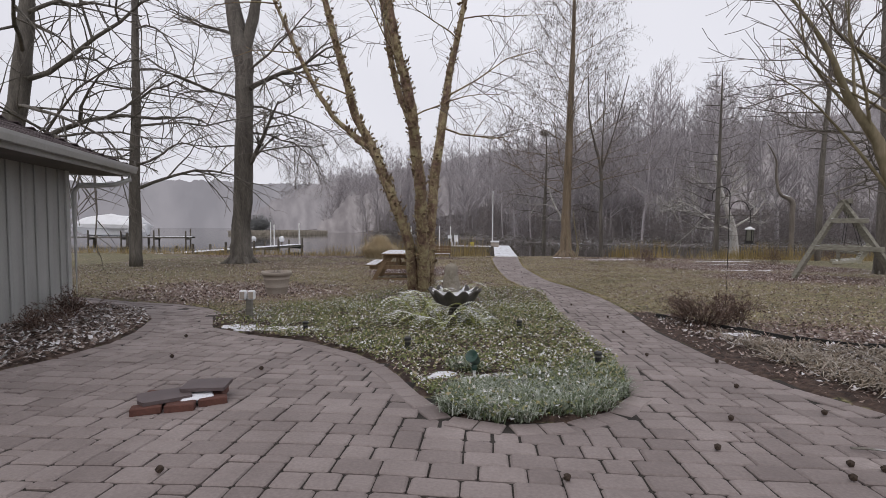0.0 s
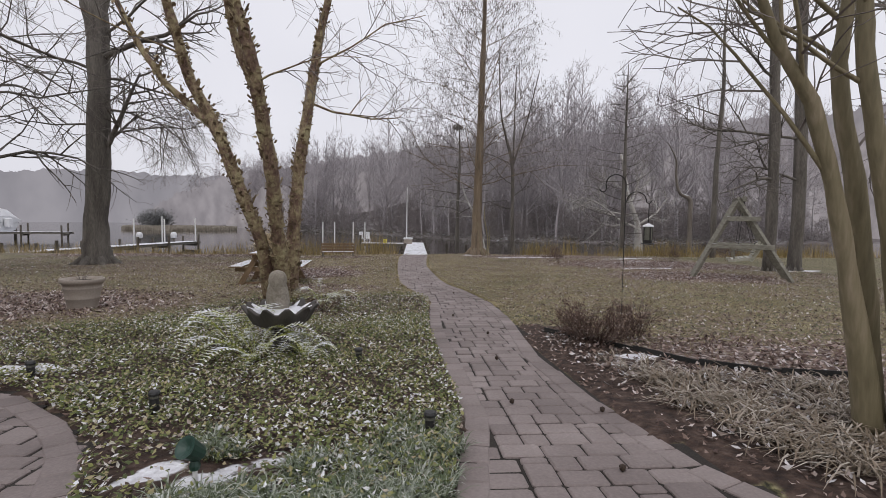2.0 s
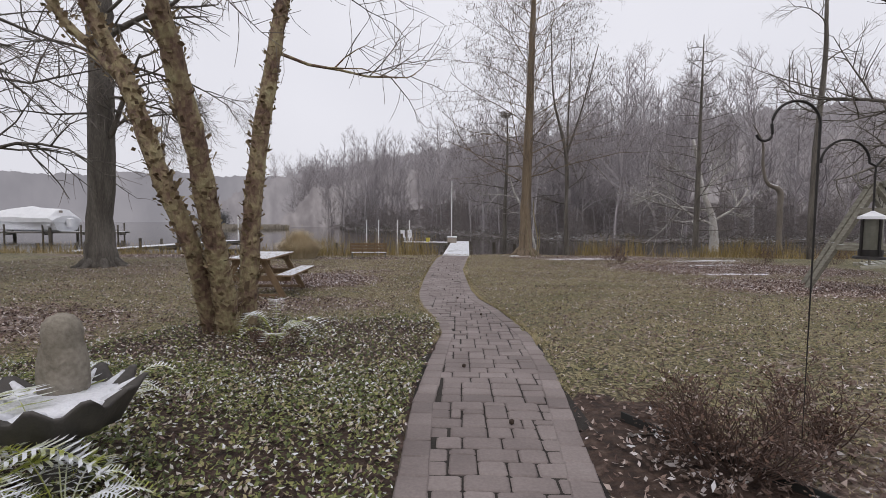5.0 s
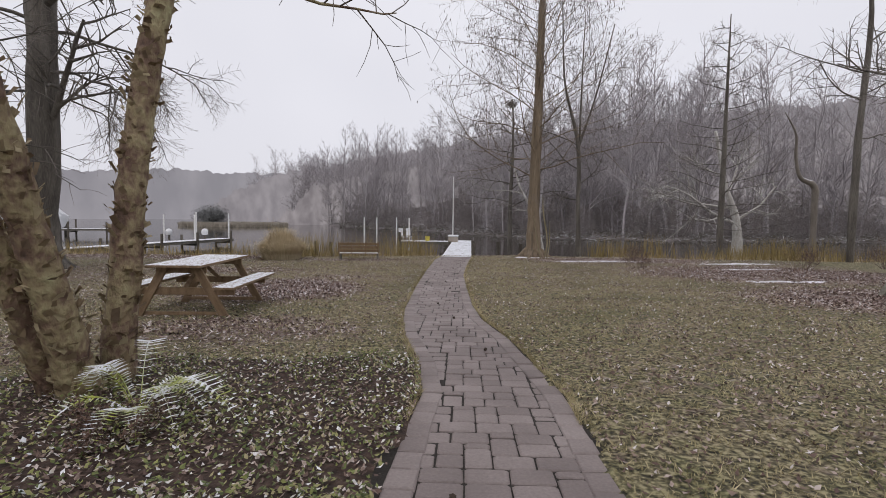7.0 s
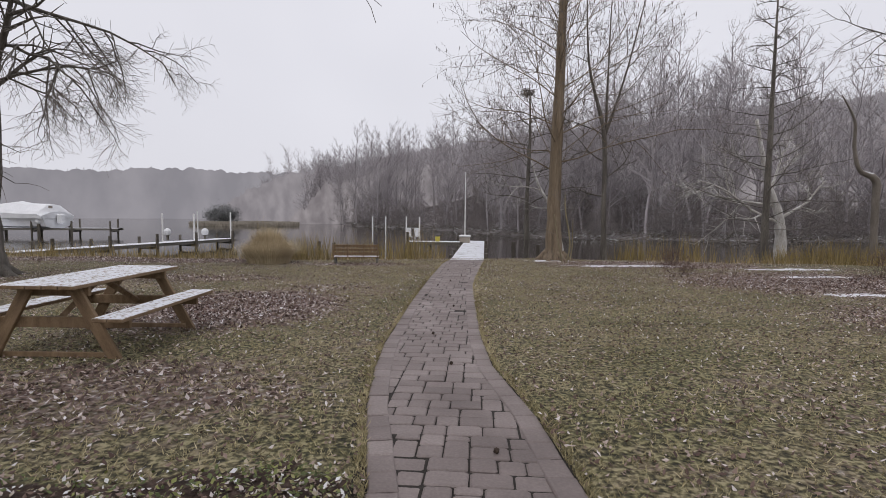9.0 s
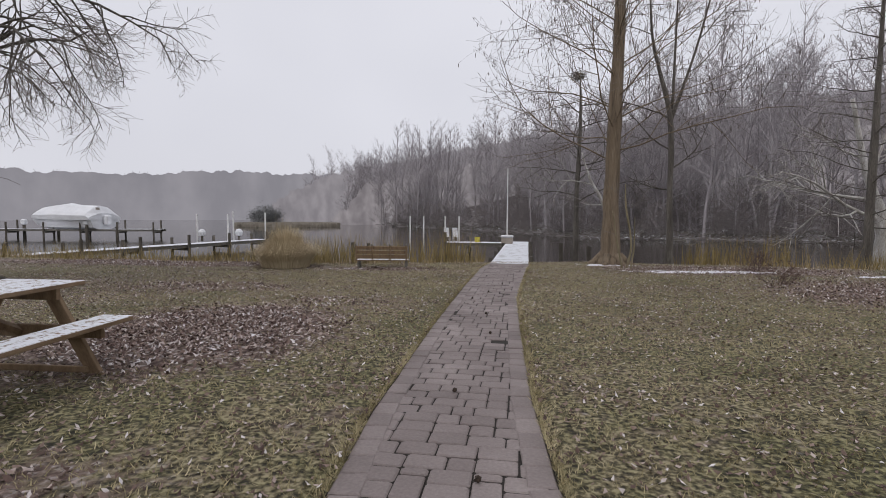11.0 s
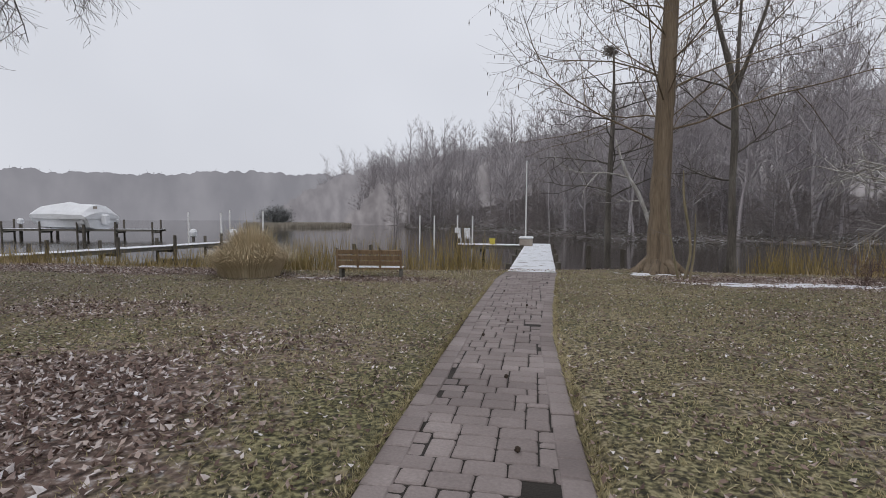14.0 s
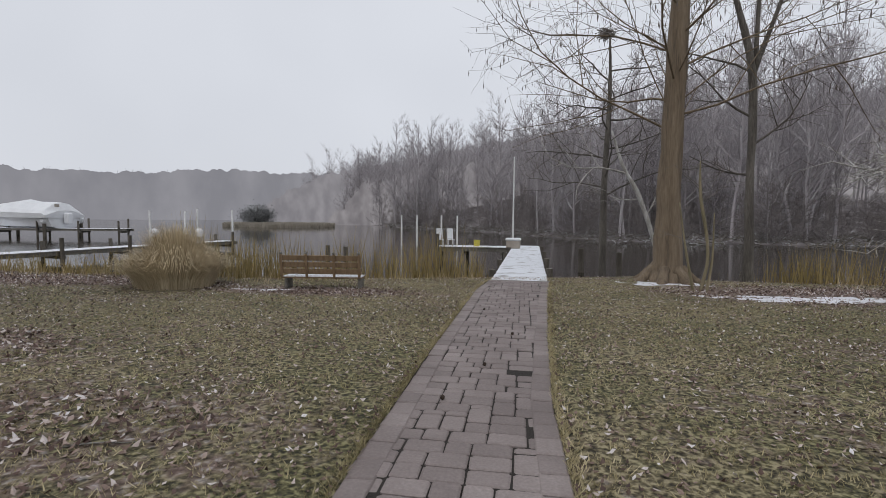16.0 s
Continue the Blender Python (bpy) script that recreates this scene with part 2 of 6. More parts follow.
M["table_wood"] = material("table_wood", [(0, (0.1, 0.062, 0.035)), (0.5, (0.21, 0.14, 0.08)), (1, (0.3, 0.215, 0.135))], 3, 30, (0.7, 0.9), 0.4, 0.004, (6, 6, 1.5))
M["snow_wood"] = material("snow_wood", [(0, (0.1, 0.062, 0.035)), (0.5, (0.21, 0.14, 0.08)), (1, (0.3, 0.215, 0.135))], 3, 30, (0.7, 0.9), 0.4, 0.004, (6, 1, 6), snow=0.86, snow_scale=24.0)
M["deck"] = material("deck", [(0, (0.16, 0.15, 0.14)), (0.5, (0.27, 0.25, 0.23)), (1, (0.36, 0.34, 0.32))], 2, 30, (0.8, 0.95), 0.4, 0.004, per_object=0.4, snow=0.98, snow_scale=3.5)
M["pile"] = material("pile", [(0, (0.04, 0.034, 0.028)), (0.5, (0.1, 0.088, 0.072)), (1, (0.2, 0.18, 0.15))], 2, 20, (0.85, 1), 0.5, 0.01, (3, 3, 0.7), snow=0.3)
M["siding"] = material("siding", [(0, (0.25, 0.25, 0.235)), (0.5, (0.34, 0.34, 0.325)), (1, (0.4, 0.4, 0.385))], 1.2, 40, (0.6, 0.8), 0.2, 0.003, (4, 4, 0.5))
M["trim_paint"] = material("trim_paint", [(0, (0.34, 0.34, 0.33)), (1, (0.5, 0.5, 0.49))], 2, 30, (0.4, 0.6), 0.1, 0.002)
# Shade under the eave is put into this dark board colour.
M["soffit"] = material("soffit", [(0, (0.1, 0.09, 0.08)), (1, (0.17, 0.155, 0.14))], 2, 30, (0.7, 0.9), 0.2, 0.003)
M["shingle"] = material("shingle", [(0, (0.055, 0.04, 0.042)), (1, (0.15, 0.12, 0.12))], 3, 60, (0.85, 1), 0.5, 0.005, island=0.5, coords="World", snow=0.15)
M["white"] = material("white", [(0, (0.62, 0.63, 0.65)), (1, (0.82, 0.83, 0.85))], 1.5, 20, (0.4, 0.6), 0.1, 0.003)
M["pipe"] = material("pipe", [(0, (0.7, 0.7, 0.69)), (1, (0.82, 0.82, 0.81))], 1.5, 20, (0.35, 0.5), 0.0)
M["snow"] = material("snow", [(0, (0.55, 0.55, 0.58)), (0.4, (0.72, 0.73, 0.77)), (1, (0.86, 0.87, 0.9))], 4, 60, (0.6, 0.8), 0.6, 0.02, coords="World")
M["black"] = material("black", [(0, (0.012, 0.012, 0.012)), (1, (0.035, 0.035, 0.035))], 3, 50, (0.4, 0.6), 0.1, 0.002, spec=0.5)
M["iron"] = material("iron", [(0, (0.012, 0.012, 0.012)), (1, (0.04, 0.035, 0.032))], 6, 60, (0.45, 0.7), 0.2, 0.002, metal=0.3)
M["rubber"] = material("rubber", [(0, (0.012, 0.013, 0.012)), (1, (0.03, 0.03, 0.028))], 3, 50, (0.6, 0.9), 0.1, 0.002)
M["green_plastic"] = material("green_plastic", [(0, (0.012, 0.04, 0.03)), (1, (0.03, 0.075, 0.055))], 3, 50, (0.35, 0.5), 0.1, 0.002)
M["clay"] = material("clay", [(0, (0.25, 0.215, 0.18)), (0.5, (0.35, 0.305, 0.26)), (1, (0.43, 0.39, 0.34))], 3, 50, (0.7, 0.9), 0.2, 0.004)
M["stone"] = material("stone", [(0, (0.11, 0.095, 0.07)), (0.5, (0.23, 0.205, 0.165)), (1, (0.34, 0.31, 0.26))], 6, 50, (0.8, 1), 0.7, 0.01)
M["basin"] = material("basin", [(0, (0.03, 0.027, 0.025)), (1, (0.1, 0.09, 0.08))], 6, 50, (0.6, 0.9), 0.5, 0.006)
M["brick"] = material("brick", [(0, (0.06, 0.024, 0.018)), (1, (0.14, 0.06, 0.045))], 8, 70, (0.8, 1), 0.5, 0.004)
M["slate"] = material("slate", [(0, (0.055, 0.04, 0.042)), (1, (0.13, 0.1, 0.1))], 4, 70, (0.45, 0.7), 0.3, 0.003)
M["brush_wood"] = material("brush_wood", [(0, (0.08, 0.07, 0.06)), (1, (0.2, 0.18, 0.16))], 1.5, 14, (0.85, 1), 0.3, 0.02, snow=0.45, snow_scale=2.0)
M["clump"] = material("clump", [(0.0, (0.36, 0.28, 0.17)), (0.5, (0.58, 0.48, 0.32)), (1, (0.76, 0.67, 0.48))], 1, 6, (0.7, 0.9), 0.0, island=0.6, coords="World")
M["cone"] = material("cone", [(0, (0.02, 0.014, 0.01)), (1, (0.07, 0.045, 0.03))], 30, 90, (0.8, 1), 0.8, 0.01)
M["glass"] = material("glass", [(0, (0.1, 0.1, 0.08)), (1, (0.2, 0.2, 0.17))], 3, 30, (0.08, 0.15), 0.0)
M["seed"] = material("seed", [(0, (0.04, 0.03, 0.02)), (1, (0.14, 0.1, 0.06))], 20, 90, (0.8, 1), 0.5, 0.01)
M["shrub_stem"] = material("shrub_stem", [(0, (0.05, 0.03, 0.025)), (1, (0.15, 0.1, 0.08))], 5, 40, (0.8, 0.95), 0.0)
M["shrub"] = material("shrub", [(0, (0.05, 0.026, 0.02)), (0.62, (0.15, 0.088, 0.06)), (1, (0.46, 0.42, 0.4))], 5, 40, (0.7, 0.95), 0.0, island=0.6)
M["plastic_yellow"] = material("plastic_yellow", [(0, (0.5, 0.42, 0.05)), (1, (0.65, 0.55, 0.1))], 5, 40, (0.5, 0.7), 0.0)

# ---- small tools ----
rng = np.random.default_rng(7)


def smooth(e0, e1, v):
    u = np.clip((np.asarray(v, float) - e0) / (e1 - e0), 0, 1)
    return u * u * (3 - 2 * u)


class Mesh:
    """Collects vertices and faces for one mesh."""

    def __init__(self):
        self.v, self.f, self.m, self.n = [], [], [], 0

    def add(self, verts, faces, slot=0):
        verts = np.asarray(verts, float).reshape(-1, 3)
        self.v.append(verts)
        for f in faces:
            self.f.append(tuple(int(i) + self.n for i in f))
            self.m.append(slot)
        self.n += len(verts)
        return self

    def box(self, size, at=(0, 0, 0), turn=None, bevel=0.0, slot=0):
        """A box; with a bevel its long edges are chamfered all round."""
        sx, sy, sz = (s / 2 for s in size)
        if bevel <= 0:
            v = np.array([(x, y, z) for z in (-sz, sz) for y in (-sy, sy) for x in (-sx, sx)])
            f = [(0, 2, 3, 1), (4, 5, 7, 6), (0, 1, 5, 4), (2, 6, 7, 3), (0, 4, 6, 2), (1, 3, 7, 5)]
        else:
            b = min(bevel, sx * 0.9, sy * 0.9, sz * 0.9)
            ring = lambda ax, ay, z: [(-ax, -ay + b, z), (-ax + b, -ay, z), (ax - b, -ay, z), (ax, -ay + b, z), (ax, ay - b, z), (ax - b, ay, z), (-ax + b, ay, z), (-ax, ay - b, z)]
            v = np.array(ring(sx - b, sy - b, -sz) + ring(sx, sy, -sz + b) + ring(sx, sy, sz - b) + ring(sx - b, sy - b, sz))
            v[:8, :2] = np.array(ring(sx, sy, 0))[:, :2] * np.array([(sx - b) / sx, (sy - b) / sy])
            v[24:, :2] = v[:8, :2]
            f = [tuple(range(7, -1, -1)), tuple(range(24, 32))]
            f += [(k * 8 + i, k * 8 + (i + 1) % 8, k * 8 + 8 + (i + 1) % 8, k * 8 + 8 + i) for k in range(3) for i in range(8)]
        return self.add(move(v, at, turn), f, slot)

    def tube(self, points, radii, sides=8, slot=0, caps=True):
        points = np.asarray(points, float)
        n = len(points)
        radii = np.broadcast_to(np.asarray(radii, float), n)
        along = np.gradient(points, axis=0)
        along /= np.linalg.norm(along, axis=1)[:, None] + 1e-9
        ref = np.array([0.0, 0.0, 1.0]) if abs(along[:, 2]).mean() < 0.8 else np.array([1.0, 0.0, 0.0])
        a = np.cross(along, ref)
        a /= np.linalg.norm(a, axis=1)[:, None] + 1e-9
        b = np.cross(along, a)
        th = np.arange(sides) * 2 * np.pi / sides
        v = points[:, None] + radii[:, None, None] * (np.cos(th)[None, :, None] * a[:, None] + np.sin(th)[None, :, None] * b[:, None])
        f = [(k * sides + i, k * sides + (i + 1) % sides, (k + 1) * sides + (i + 1) % sides, (k + 1) * sides + i) for k in range(n - 1) for i in range(sides)]
        if caps:
            f += [tuple(range(sides - 1, -1, -1)), tuple(range((n - 1) * sides, n * sides))]
        return self.add(v.reshape(-1, 3), f, slot)

    def lathe(self, profile, at=(0, 0, 0), sides=20, slot=0, wave=None):
        """profile: rows of radius, height. wave(angle, row) scales the radius."""
        th = np.arange(sides) * 2 * np.pi / sides
        v = []
        for k, (r, z) in enumerate(profile):
            rr = r * (np.ones(sides) if wave is None else wave(th, k))
            v += [(x, y, z) for x, y in zip(rr * np.cos(th), rr * np.sin(th))]
        n = len(profile)
        f = [(k * sides + i, k * sides + (i + 1) % sides, (k + 1) * sides + (i + 1) % sides, (k + 1) * sides + i) for k in range(n - 1) for i in range(sides)]
        f += [tuple(range(sides - 1, -1, -1)), tuple(range((n - 1) * sides, n * sides))]
        return self.add(np.array(v) + np.array(at), f, slot)

    def data(self, name, mats, flat=True):
        me = bpy.data.meshes.new(name)
        v = np.concatenate(self.v)
        me.vertices.add(len(v))
        me.vertices.foreach_set("co", v.ravel())
        sizes = np.array([len(f) for f in self.f])
        loops = np.fromiter((i for f in self.f for i in f), dtype=np.int32, count=int(sizes.sum()))
        finish(me, loops, sizes, mats, flat)
        me.polygons.foreach_set("material_index", np.array(self.m, dtype=np.int32))
        return me


def finish(me, loops, sizes, mats, flat=True):
    me.loops.add(len(loops))
    me.loops.foreach_set("vertex_index", loops)
    me.polygons.add(len(sizes))
    me.polygons.foreach_set("loop_start", np.concatenate([[0], np.cumsum(sizes)[:-1]]).astype(np.int32))
    for mat in mats if isinstance(mats, (list, tuple)) else [mats]:
        me.materials.append(mat)
    me.update(calc_edges=True)
    me.validate()
    me.polygons.foreach_set("use_smooth", np.full(len(me.polygons), not flat))


def soup(name, verts, per, mats, slots=None):
    """A mesh of separate pieces: verts (n, per, 3), each a face of `per` corners."""
    me = bpy.data.meshes.new(name)
    n = len(verts)
    me.vertices.add(n * per)
    me.vertices.foreach_set("co", np.asarray(verts, float).ravel())
    finish(me, np.arange(n * per, dtype=np.int32), np.full(n, per), mats)
    if slots is not None:
        me.polygons.foreach_set("material_index", np.asarray(slots, dtype=np.int32))
    return me


def move(v, at=(0, 0, 0), turn=None):
    v = np.asarray(v, float)
    if turn is not None:
        v = v @ np.array(Euler([radians(a) for a in turn]).to_matrix()).T
    return v + np.asarray(at, float)


def part(name, mesh, mats, parent, label="", kind="", flat=True):
    ob = new(name, mesh.data(name, mats, flat) if isinstance(mesh, Mesh) else mesh)
    ob.parent = parent
    return tagged(ob, label=label, kind=kind)


def thing(name, at, label, category, group="", kind="", turn=0.0):
    ob = new(name)
    ob.empty_display_size = 0.2
    ob.matrix_world = pose(*at, 0, 0, turn)
    return tagged(ob, label, category, group, kind)


def solid(name, mesh, mats, label="", category="", group="", kind="", flat=True, at=(0, 0, 0), turn=0.0):
    ob = new(name, mesh.data(name, mats, flat) if isinstance(mesh, Mesh) else mesh)
    ob.matrix_world = pose(*at, 0, 0, turn)
    return tagged(ob, label, category, group, kind)

# ---- land and water ----
WATER = -1.55


def ground_z(x, y):
    """The yard's gentle fall towards the water, the bank, the bed of the pond and the far hillside."""
    x, y = np.asarray(x, float), np.asarray(y, float)
    yy = np.clip(y, -30, 30)
    yard = YARD[0] + YARD[1] * yy + YARD[2] * yy * yy
    bank = smooth(0, 3.2, y - bank_y(x))
    z = yard * (1 - bank) + (WATER - 0.5) * bank
    far = y - far_y(x)
    hill = (WATER - 0.5) + 0.75 * smooth(-3, 1, far) + 9.0 * smooth(0, 70, far) + 8 * smooth(60, 400, far)
    z = np.where(far > -3, hill, z)
    return z + 0.02 * np.sin(x * 1.3 + 0.6 * y) * np.sin(y * 1.1) * smooth(0.5, 3.0, np.abs(x - 2.5)) * (1 - bank)


def bank_y(x):
    x = np.asarray(x, float)
    return np.interp(x, [-60, -12, -6, -2, 2, 6, 12, 20, 40, 80], BANK)


def far_y(x):
    x = np.asarray(x, float)
    return np.interp(x, [-400, -150, -60, -15, 0, 12, 30, 60, 120, 400], FAR)


def axis(lo, hi, near_lo, near_hi, step, grow):
    a = list(np.arange(near_lo, near_hi, step))
    s, p = step, near_hi
    while p < hi:
        a.append(p)
        s *= grow
        p += s
    s, p = step, near_lo
    while p > lo:
        s *= grow
        p -= s
        a.insert(0, p)
    return np.array(a)


def inside(poly, x, y):
    x, y = np.asarray(x, float), np.asarray(y, float)
    res = np.zeros(x.shape, bool)
    n = len(poly)
    for i in range(n):
        (x1, y1), (x2, y2) = poly[i], poly[(i + 1) % n]
        cut = (y1 > y) != (y2 > y)
        res ^= cut & (x < (x2 - x1) * (y - y1) / ((y2 - y1) or 1e-9) + x1)
    return res


def away(poly, x, y):
    """The distance to a polygon's edge."""
    x, y = np.asarray(x, float), np.asarray(y, float)
    best = np.full(x.shape, 1e9)
    n = len(poly)
    for i in range(n):
        a, b = np.array(poly[i]), np.array(poly[(i + 1) % n])
        d = b - a
        u = np.clip(((x - a[0]) * d[0] + (y - a[1]) * d[1]) / (d @ d + 1e-9), 0, 1)
        best = np.minimum(best, np.hypot(x - a[0] - u * d[0], y - a[1] - u * d[1]))
    return best


def wobble(x, y, s, seed=0.0):
    """Soft random field of about 0 to 1 at a scale of s metres."""
    x, y = np.asarray(x, float) / s, np.asarray(y, float) / s
    v = np.sin(1.7 * x + 2.1 * np.sin(1.1 * y + seed) + seed) + np.sin(2.3 * y + 1.7 * np.sin(1.3 * x - seed)) + 0.6 * np.sin(4.1 * x + 3.3 * y + 2 * seed) + 0.5 * np.sin(5.3 * y - 4.4 * x + seed)
    return np.clip(0.5 + v / 5.0, 0, 1)


def paved(x, y):
    return inside(PAVING, x, y) & ~inside(BED, x, y)


def cover(x, y):
    """How much leaf litter, snow, bed and bare soil lie at a place (each 0 to 1)."""
    left = smooth(0.2, 1.2, edge_left(y) - x)
    bed = inside(BED, x, y).astype(float)
    rb = inside(RIGHT_BED, x, y).astype(float)
    litter = 0.25 + 0.3 * wobble(x, y, 1.6, 1.0)
    for cx, cy, rx, ry, k in LITTER:
        litter = np.maximum(litter, k * np.exp(-(((x - cx) / rx) ** 2 + ((y - cy) / ry) ** 2) ** 1.5))
    litter = np.where(y > bank_y(x) + 1.5, 1.0, litter)
    snow = 0.0 * x
    for cx, cy, rx, ry in SNOW:
        r = ((x - cx) / rx) ** 2 + ((y - cy) / ry) ** 2
        snow = np.maximum(snow, smooth(1.5, 0.2, r + 0.9 * (wobble(x, y, 0.35, 3.0) - 0.5)))
    return litter, 0.68 * snow, bed, rb


def build_ground():
    xs = axis(-700, 700, -9, 14, 0.16, 1.12)
    ys = axis(-60, 900, -2, 27, 0.16, 1.1)
    X, Y = np.meshgrid(xs, ys)
    Z = ground_z(X, Y)
    on = paved(X, Y)
    Z = np.where(on, Z - 0.05, Z + 0.012)
    V = np.stack([X, Y, Z], -1).reshape(-1, 3)
    nx, ny = len(xs), len(ys)
    i = (np.arange(ny - 1)[:, None] * nx + np.arange(nx - 1)[None]).ravel()
    F = np.stack([i, i + 1, i + nx + 1, i + nx], 1)
    me = bpy.data.meshes.new("ground")
    me.vertices.add(len(V))
    me.vertices.foreach_set("co", V.ravel())
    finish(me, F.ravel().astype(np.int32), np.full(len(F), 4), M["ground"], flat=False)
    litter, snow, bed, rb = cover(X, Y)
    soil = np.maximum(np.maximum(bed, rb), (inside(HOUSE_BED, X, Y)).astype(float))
    # Alpha rises past the bank and brings in the hazed far colour.
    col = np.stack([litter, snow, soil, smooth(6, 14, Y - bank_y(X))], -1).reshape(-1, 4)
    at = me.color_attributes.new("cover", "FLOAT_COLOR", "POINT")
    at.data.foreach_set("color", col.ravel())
    return tagged(new("ground", me), "lawn of dormant grass with fallen leaves, soil beds and snow", "ground", kind="structure")


def ground_material():
    m = bpy.data.materials.new("ground")
    m.use_nodes = True
    nt = m.node_tree
    N, K = nt.nodes.new, nt.links.new
    bs = nt.nodes["Principled BSDF"]
    bs.inputs["Roughness"].default_value = 0.95
    pos = N("ShaderNodeNewGeometry").outputs["Position"]
    att = N("ShaderNodeAttribute")
    att.attribute_name = "cover"
    sep = N("ShaderNodeSeparateColor")
    K(att.outputs["Color"], sep.inputs[0])

    def noise_(scale, detail=5):
        n = N("ShaderNodeTexNoise")
        n.inputs["Scale"].default_value, n.inputs["Detail"].default_value = scale, detail
        K(pos, n.inputs["Vector"])
        return n.outputs[0]

    def ramp_(fac, stops):
        r = N("ShaderNodeValToRGB")
        K(fac, r.inputs[0])
        while len(r.color_ramp.elements) < len(stops):
            r.color_ramp.elements.new(0.5)
        for e, (p, c) in zip(r.color_ramp.elements, stops):
            e.position, e.color = p, (*c, 1)
        return r.outputs[0]

    def mix_(fac, a, b):
        q = N("ShaderNodeMix")
        q.data_type = "RGBA"
        K(fac, q.inputs[0]), K(a, q.inputs[6]), K(b, q.inputs[7])
        return q.outputs[2]

    def step_(a, b, k, off):
        q = N("ShaderNodeMath")
        q.operation = "ADD"
        K(a, q.inputs[0]), K(b, q.inputs[1])
        w = N("ShaderNodeMapRange")
        K(q.outputs[0], w.inputs[0])
        w.inputs[1].default_value, w.inputs[2].default_value = off, off + k
        return w.outputs[0]

    big, fine, mid = noise_(0.9), noise_(28), noise_(7)
    grass = mix_(step_(big, mid, 0.3, 0.85), ramp_(fine, [(0.36, (0.022, 0.021, 0.01)), (0.5, (0.1, 0.092, 0.042)), (0.62, (0.26, 0.24, 0.12))]), ramp_(fine, [(0.36, (0.03, 0.024, 0.014)), (0.5, (0.15, 0.125, 0.07)), (0.62, (0.34, 0.295, 0.18))]))
    leaves = ramp_(noise_(16), [(0.3, (0.04, 0.025, 0.02)), (0.45, (0.12, 0.08, 0.065)), (0.56, (0.22, 0.165, 0.14)), (0.68, (0.46, 0.42, 0.41))])
    soil = ramp_(noise_(14), [(0.3, (0.018, 0.01, 0.007)), (0.55, (0.06, 0.036, 0.026)), (0.75, (0.13, 0.09, 0.07))])
    snow = ramp_(fine, [(0.3, (0.6, 0.6, 0.63)), (0.7, (0.85, 0.86, 0.9))])
    c = mix_(step_(sep.outputs[0], mid, 0.25, 1.0), grass, leaves)
    c = mix_(step_(sep.outputs[2], mid, 0.2, 0.95), c, soil)
    # Snow-dusted litter past the bank, greyed so its colour carries distant haze.
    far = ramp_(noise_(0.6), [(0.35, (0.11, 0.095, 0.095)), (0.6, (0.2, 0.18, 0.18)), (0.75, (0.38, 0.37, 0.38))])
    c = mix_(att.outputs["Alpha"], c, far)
    c = mix_(step_(sep.outputs[1], noise_(4.5, 8), 0.07, 1.02), c, snow)
    K(c, bs.inputs["Base Color"])
    bp = N("ShaderNodeBump")
    bp.inputs["Strength"].default_value, bp.inputs["Distance"].default_value = 0.9, 0.03
    K(fine, bp.inputs["Height"])
    K(bp.outputs[0], bs.inputs["Normal"])
    return m


def water_material():
    m = bpy.data.materials.new("water")
    m.use_nodes = True
    nt = m.node_tree
    bs = nt.nodes["Principled BSDF"]
    bs.inputs["Base Color"].default_value = (0.045, 0.038, 0.03, 1)
    bs.inputs["Roughness"].default_value = 0.07
    bs.inputs["IOR"].default_value = 1.33
    n, mp = nt.nodes.new("ShaderNodeTexNoise"), nt.nodes.new("ShaderNodeMapping")
    nt.links.new(nt.nodes.new("ShaderNodeNewGeometry").outputs["Position"], mp.inputs[0])
    mp.inputs["Scale"].default_value = (0.6, 1.8, 1)
    nt.links.new(mp.outputs[0], n.inputs["Vector"])
    n.inputs["Scale"].default_value, n.inputs["Detail"].default_value = 1.5, 4
    bp = nt.nodes.new("ShaderNodeBump")
    bp.inputs["Strength"].default_value, bp.inputs["Distance"].default_value = 0.25, 0.02
    nt.links.new(n.outputs[0], bp.inputs["Height"])
    nt.links.new(bp.outputs[0], bs.inputs["Normal"])
    return m


M["ground"], M["water"] = ground_material(), water_material()
build_ground()
lake = Mesh()
lake.add([(-700, 18, WATER), (700, 18, WATER), (700, 600, WATER), (-700, 600, WATER)], [(0, 1, 2, 3)])
solid("water", lake, M["water"], "calm dark pond water reflecting the woods", "water", kind="structure")

# ---- trees ----
def unit(v):
    v = np.asarray(v, float)
    return v / (np.linalg.norm(v) + 1e-9)


def rounded(s, k):
    """A smooth run through the rows of s, with k steps between rows."""
    e = np.concatenate([[2 * s[0] - s[1]], s, [2 * s[-1] - s[-2]]])
    out = []
    for i in range(1, len(e) - 2):
        for u in np.arange(k) / k:
            a, b, c, d = e[i - 1 : i + 3]
            out.append(0.5 * (2 * b + (c - a) * u + (2 * a - 5 * b + 4 * c - d) * u * u + (3 * b - a - 3 * c + d) * u ** 3))
    out.append(s[-1])
    out = np.array(out)
    out[:, 3] = np.maximum(out[:, 3], s[:, 3].min() * 0.8)
    return out


def limb(start, way, length, r0, r1, steps, bend=0.15, lift=0.0, r=rng):
    """A wandering tapered centre line; lift bends it up or down as it goes."""
    p, d, pts = np.array(start, float), unit(way), []
    for k in range(steps + 1):
        pts.append(p.copy())
        d = unit(d + r.normal(0, bend, 3) + np.array([0, 0, lift]))
        p = p + d * length / steps
    return np.array(pts), np.linspace(r0, r1, steps + 1)


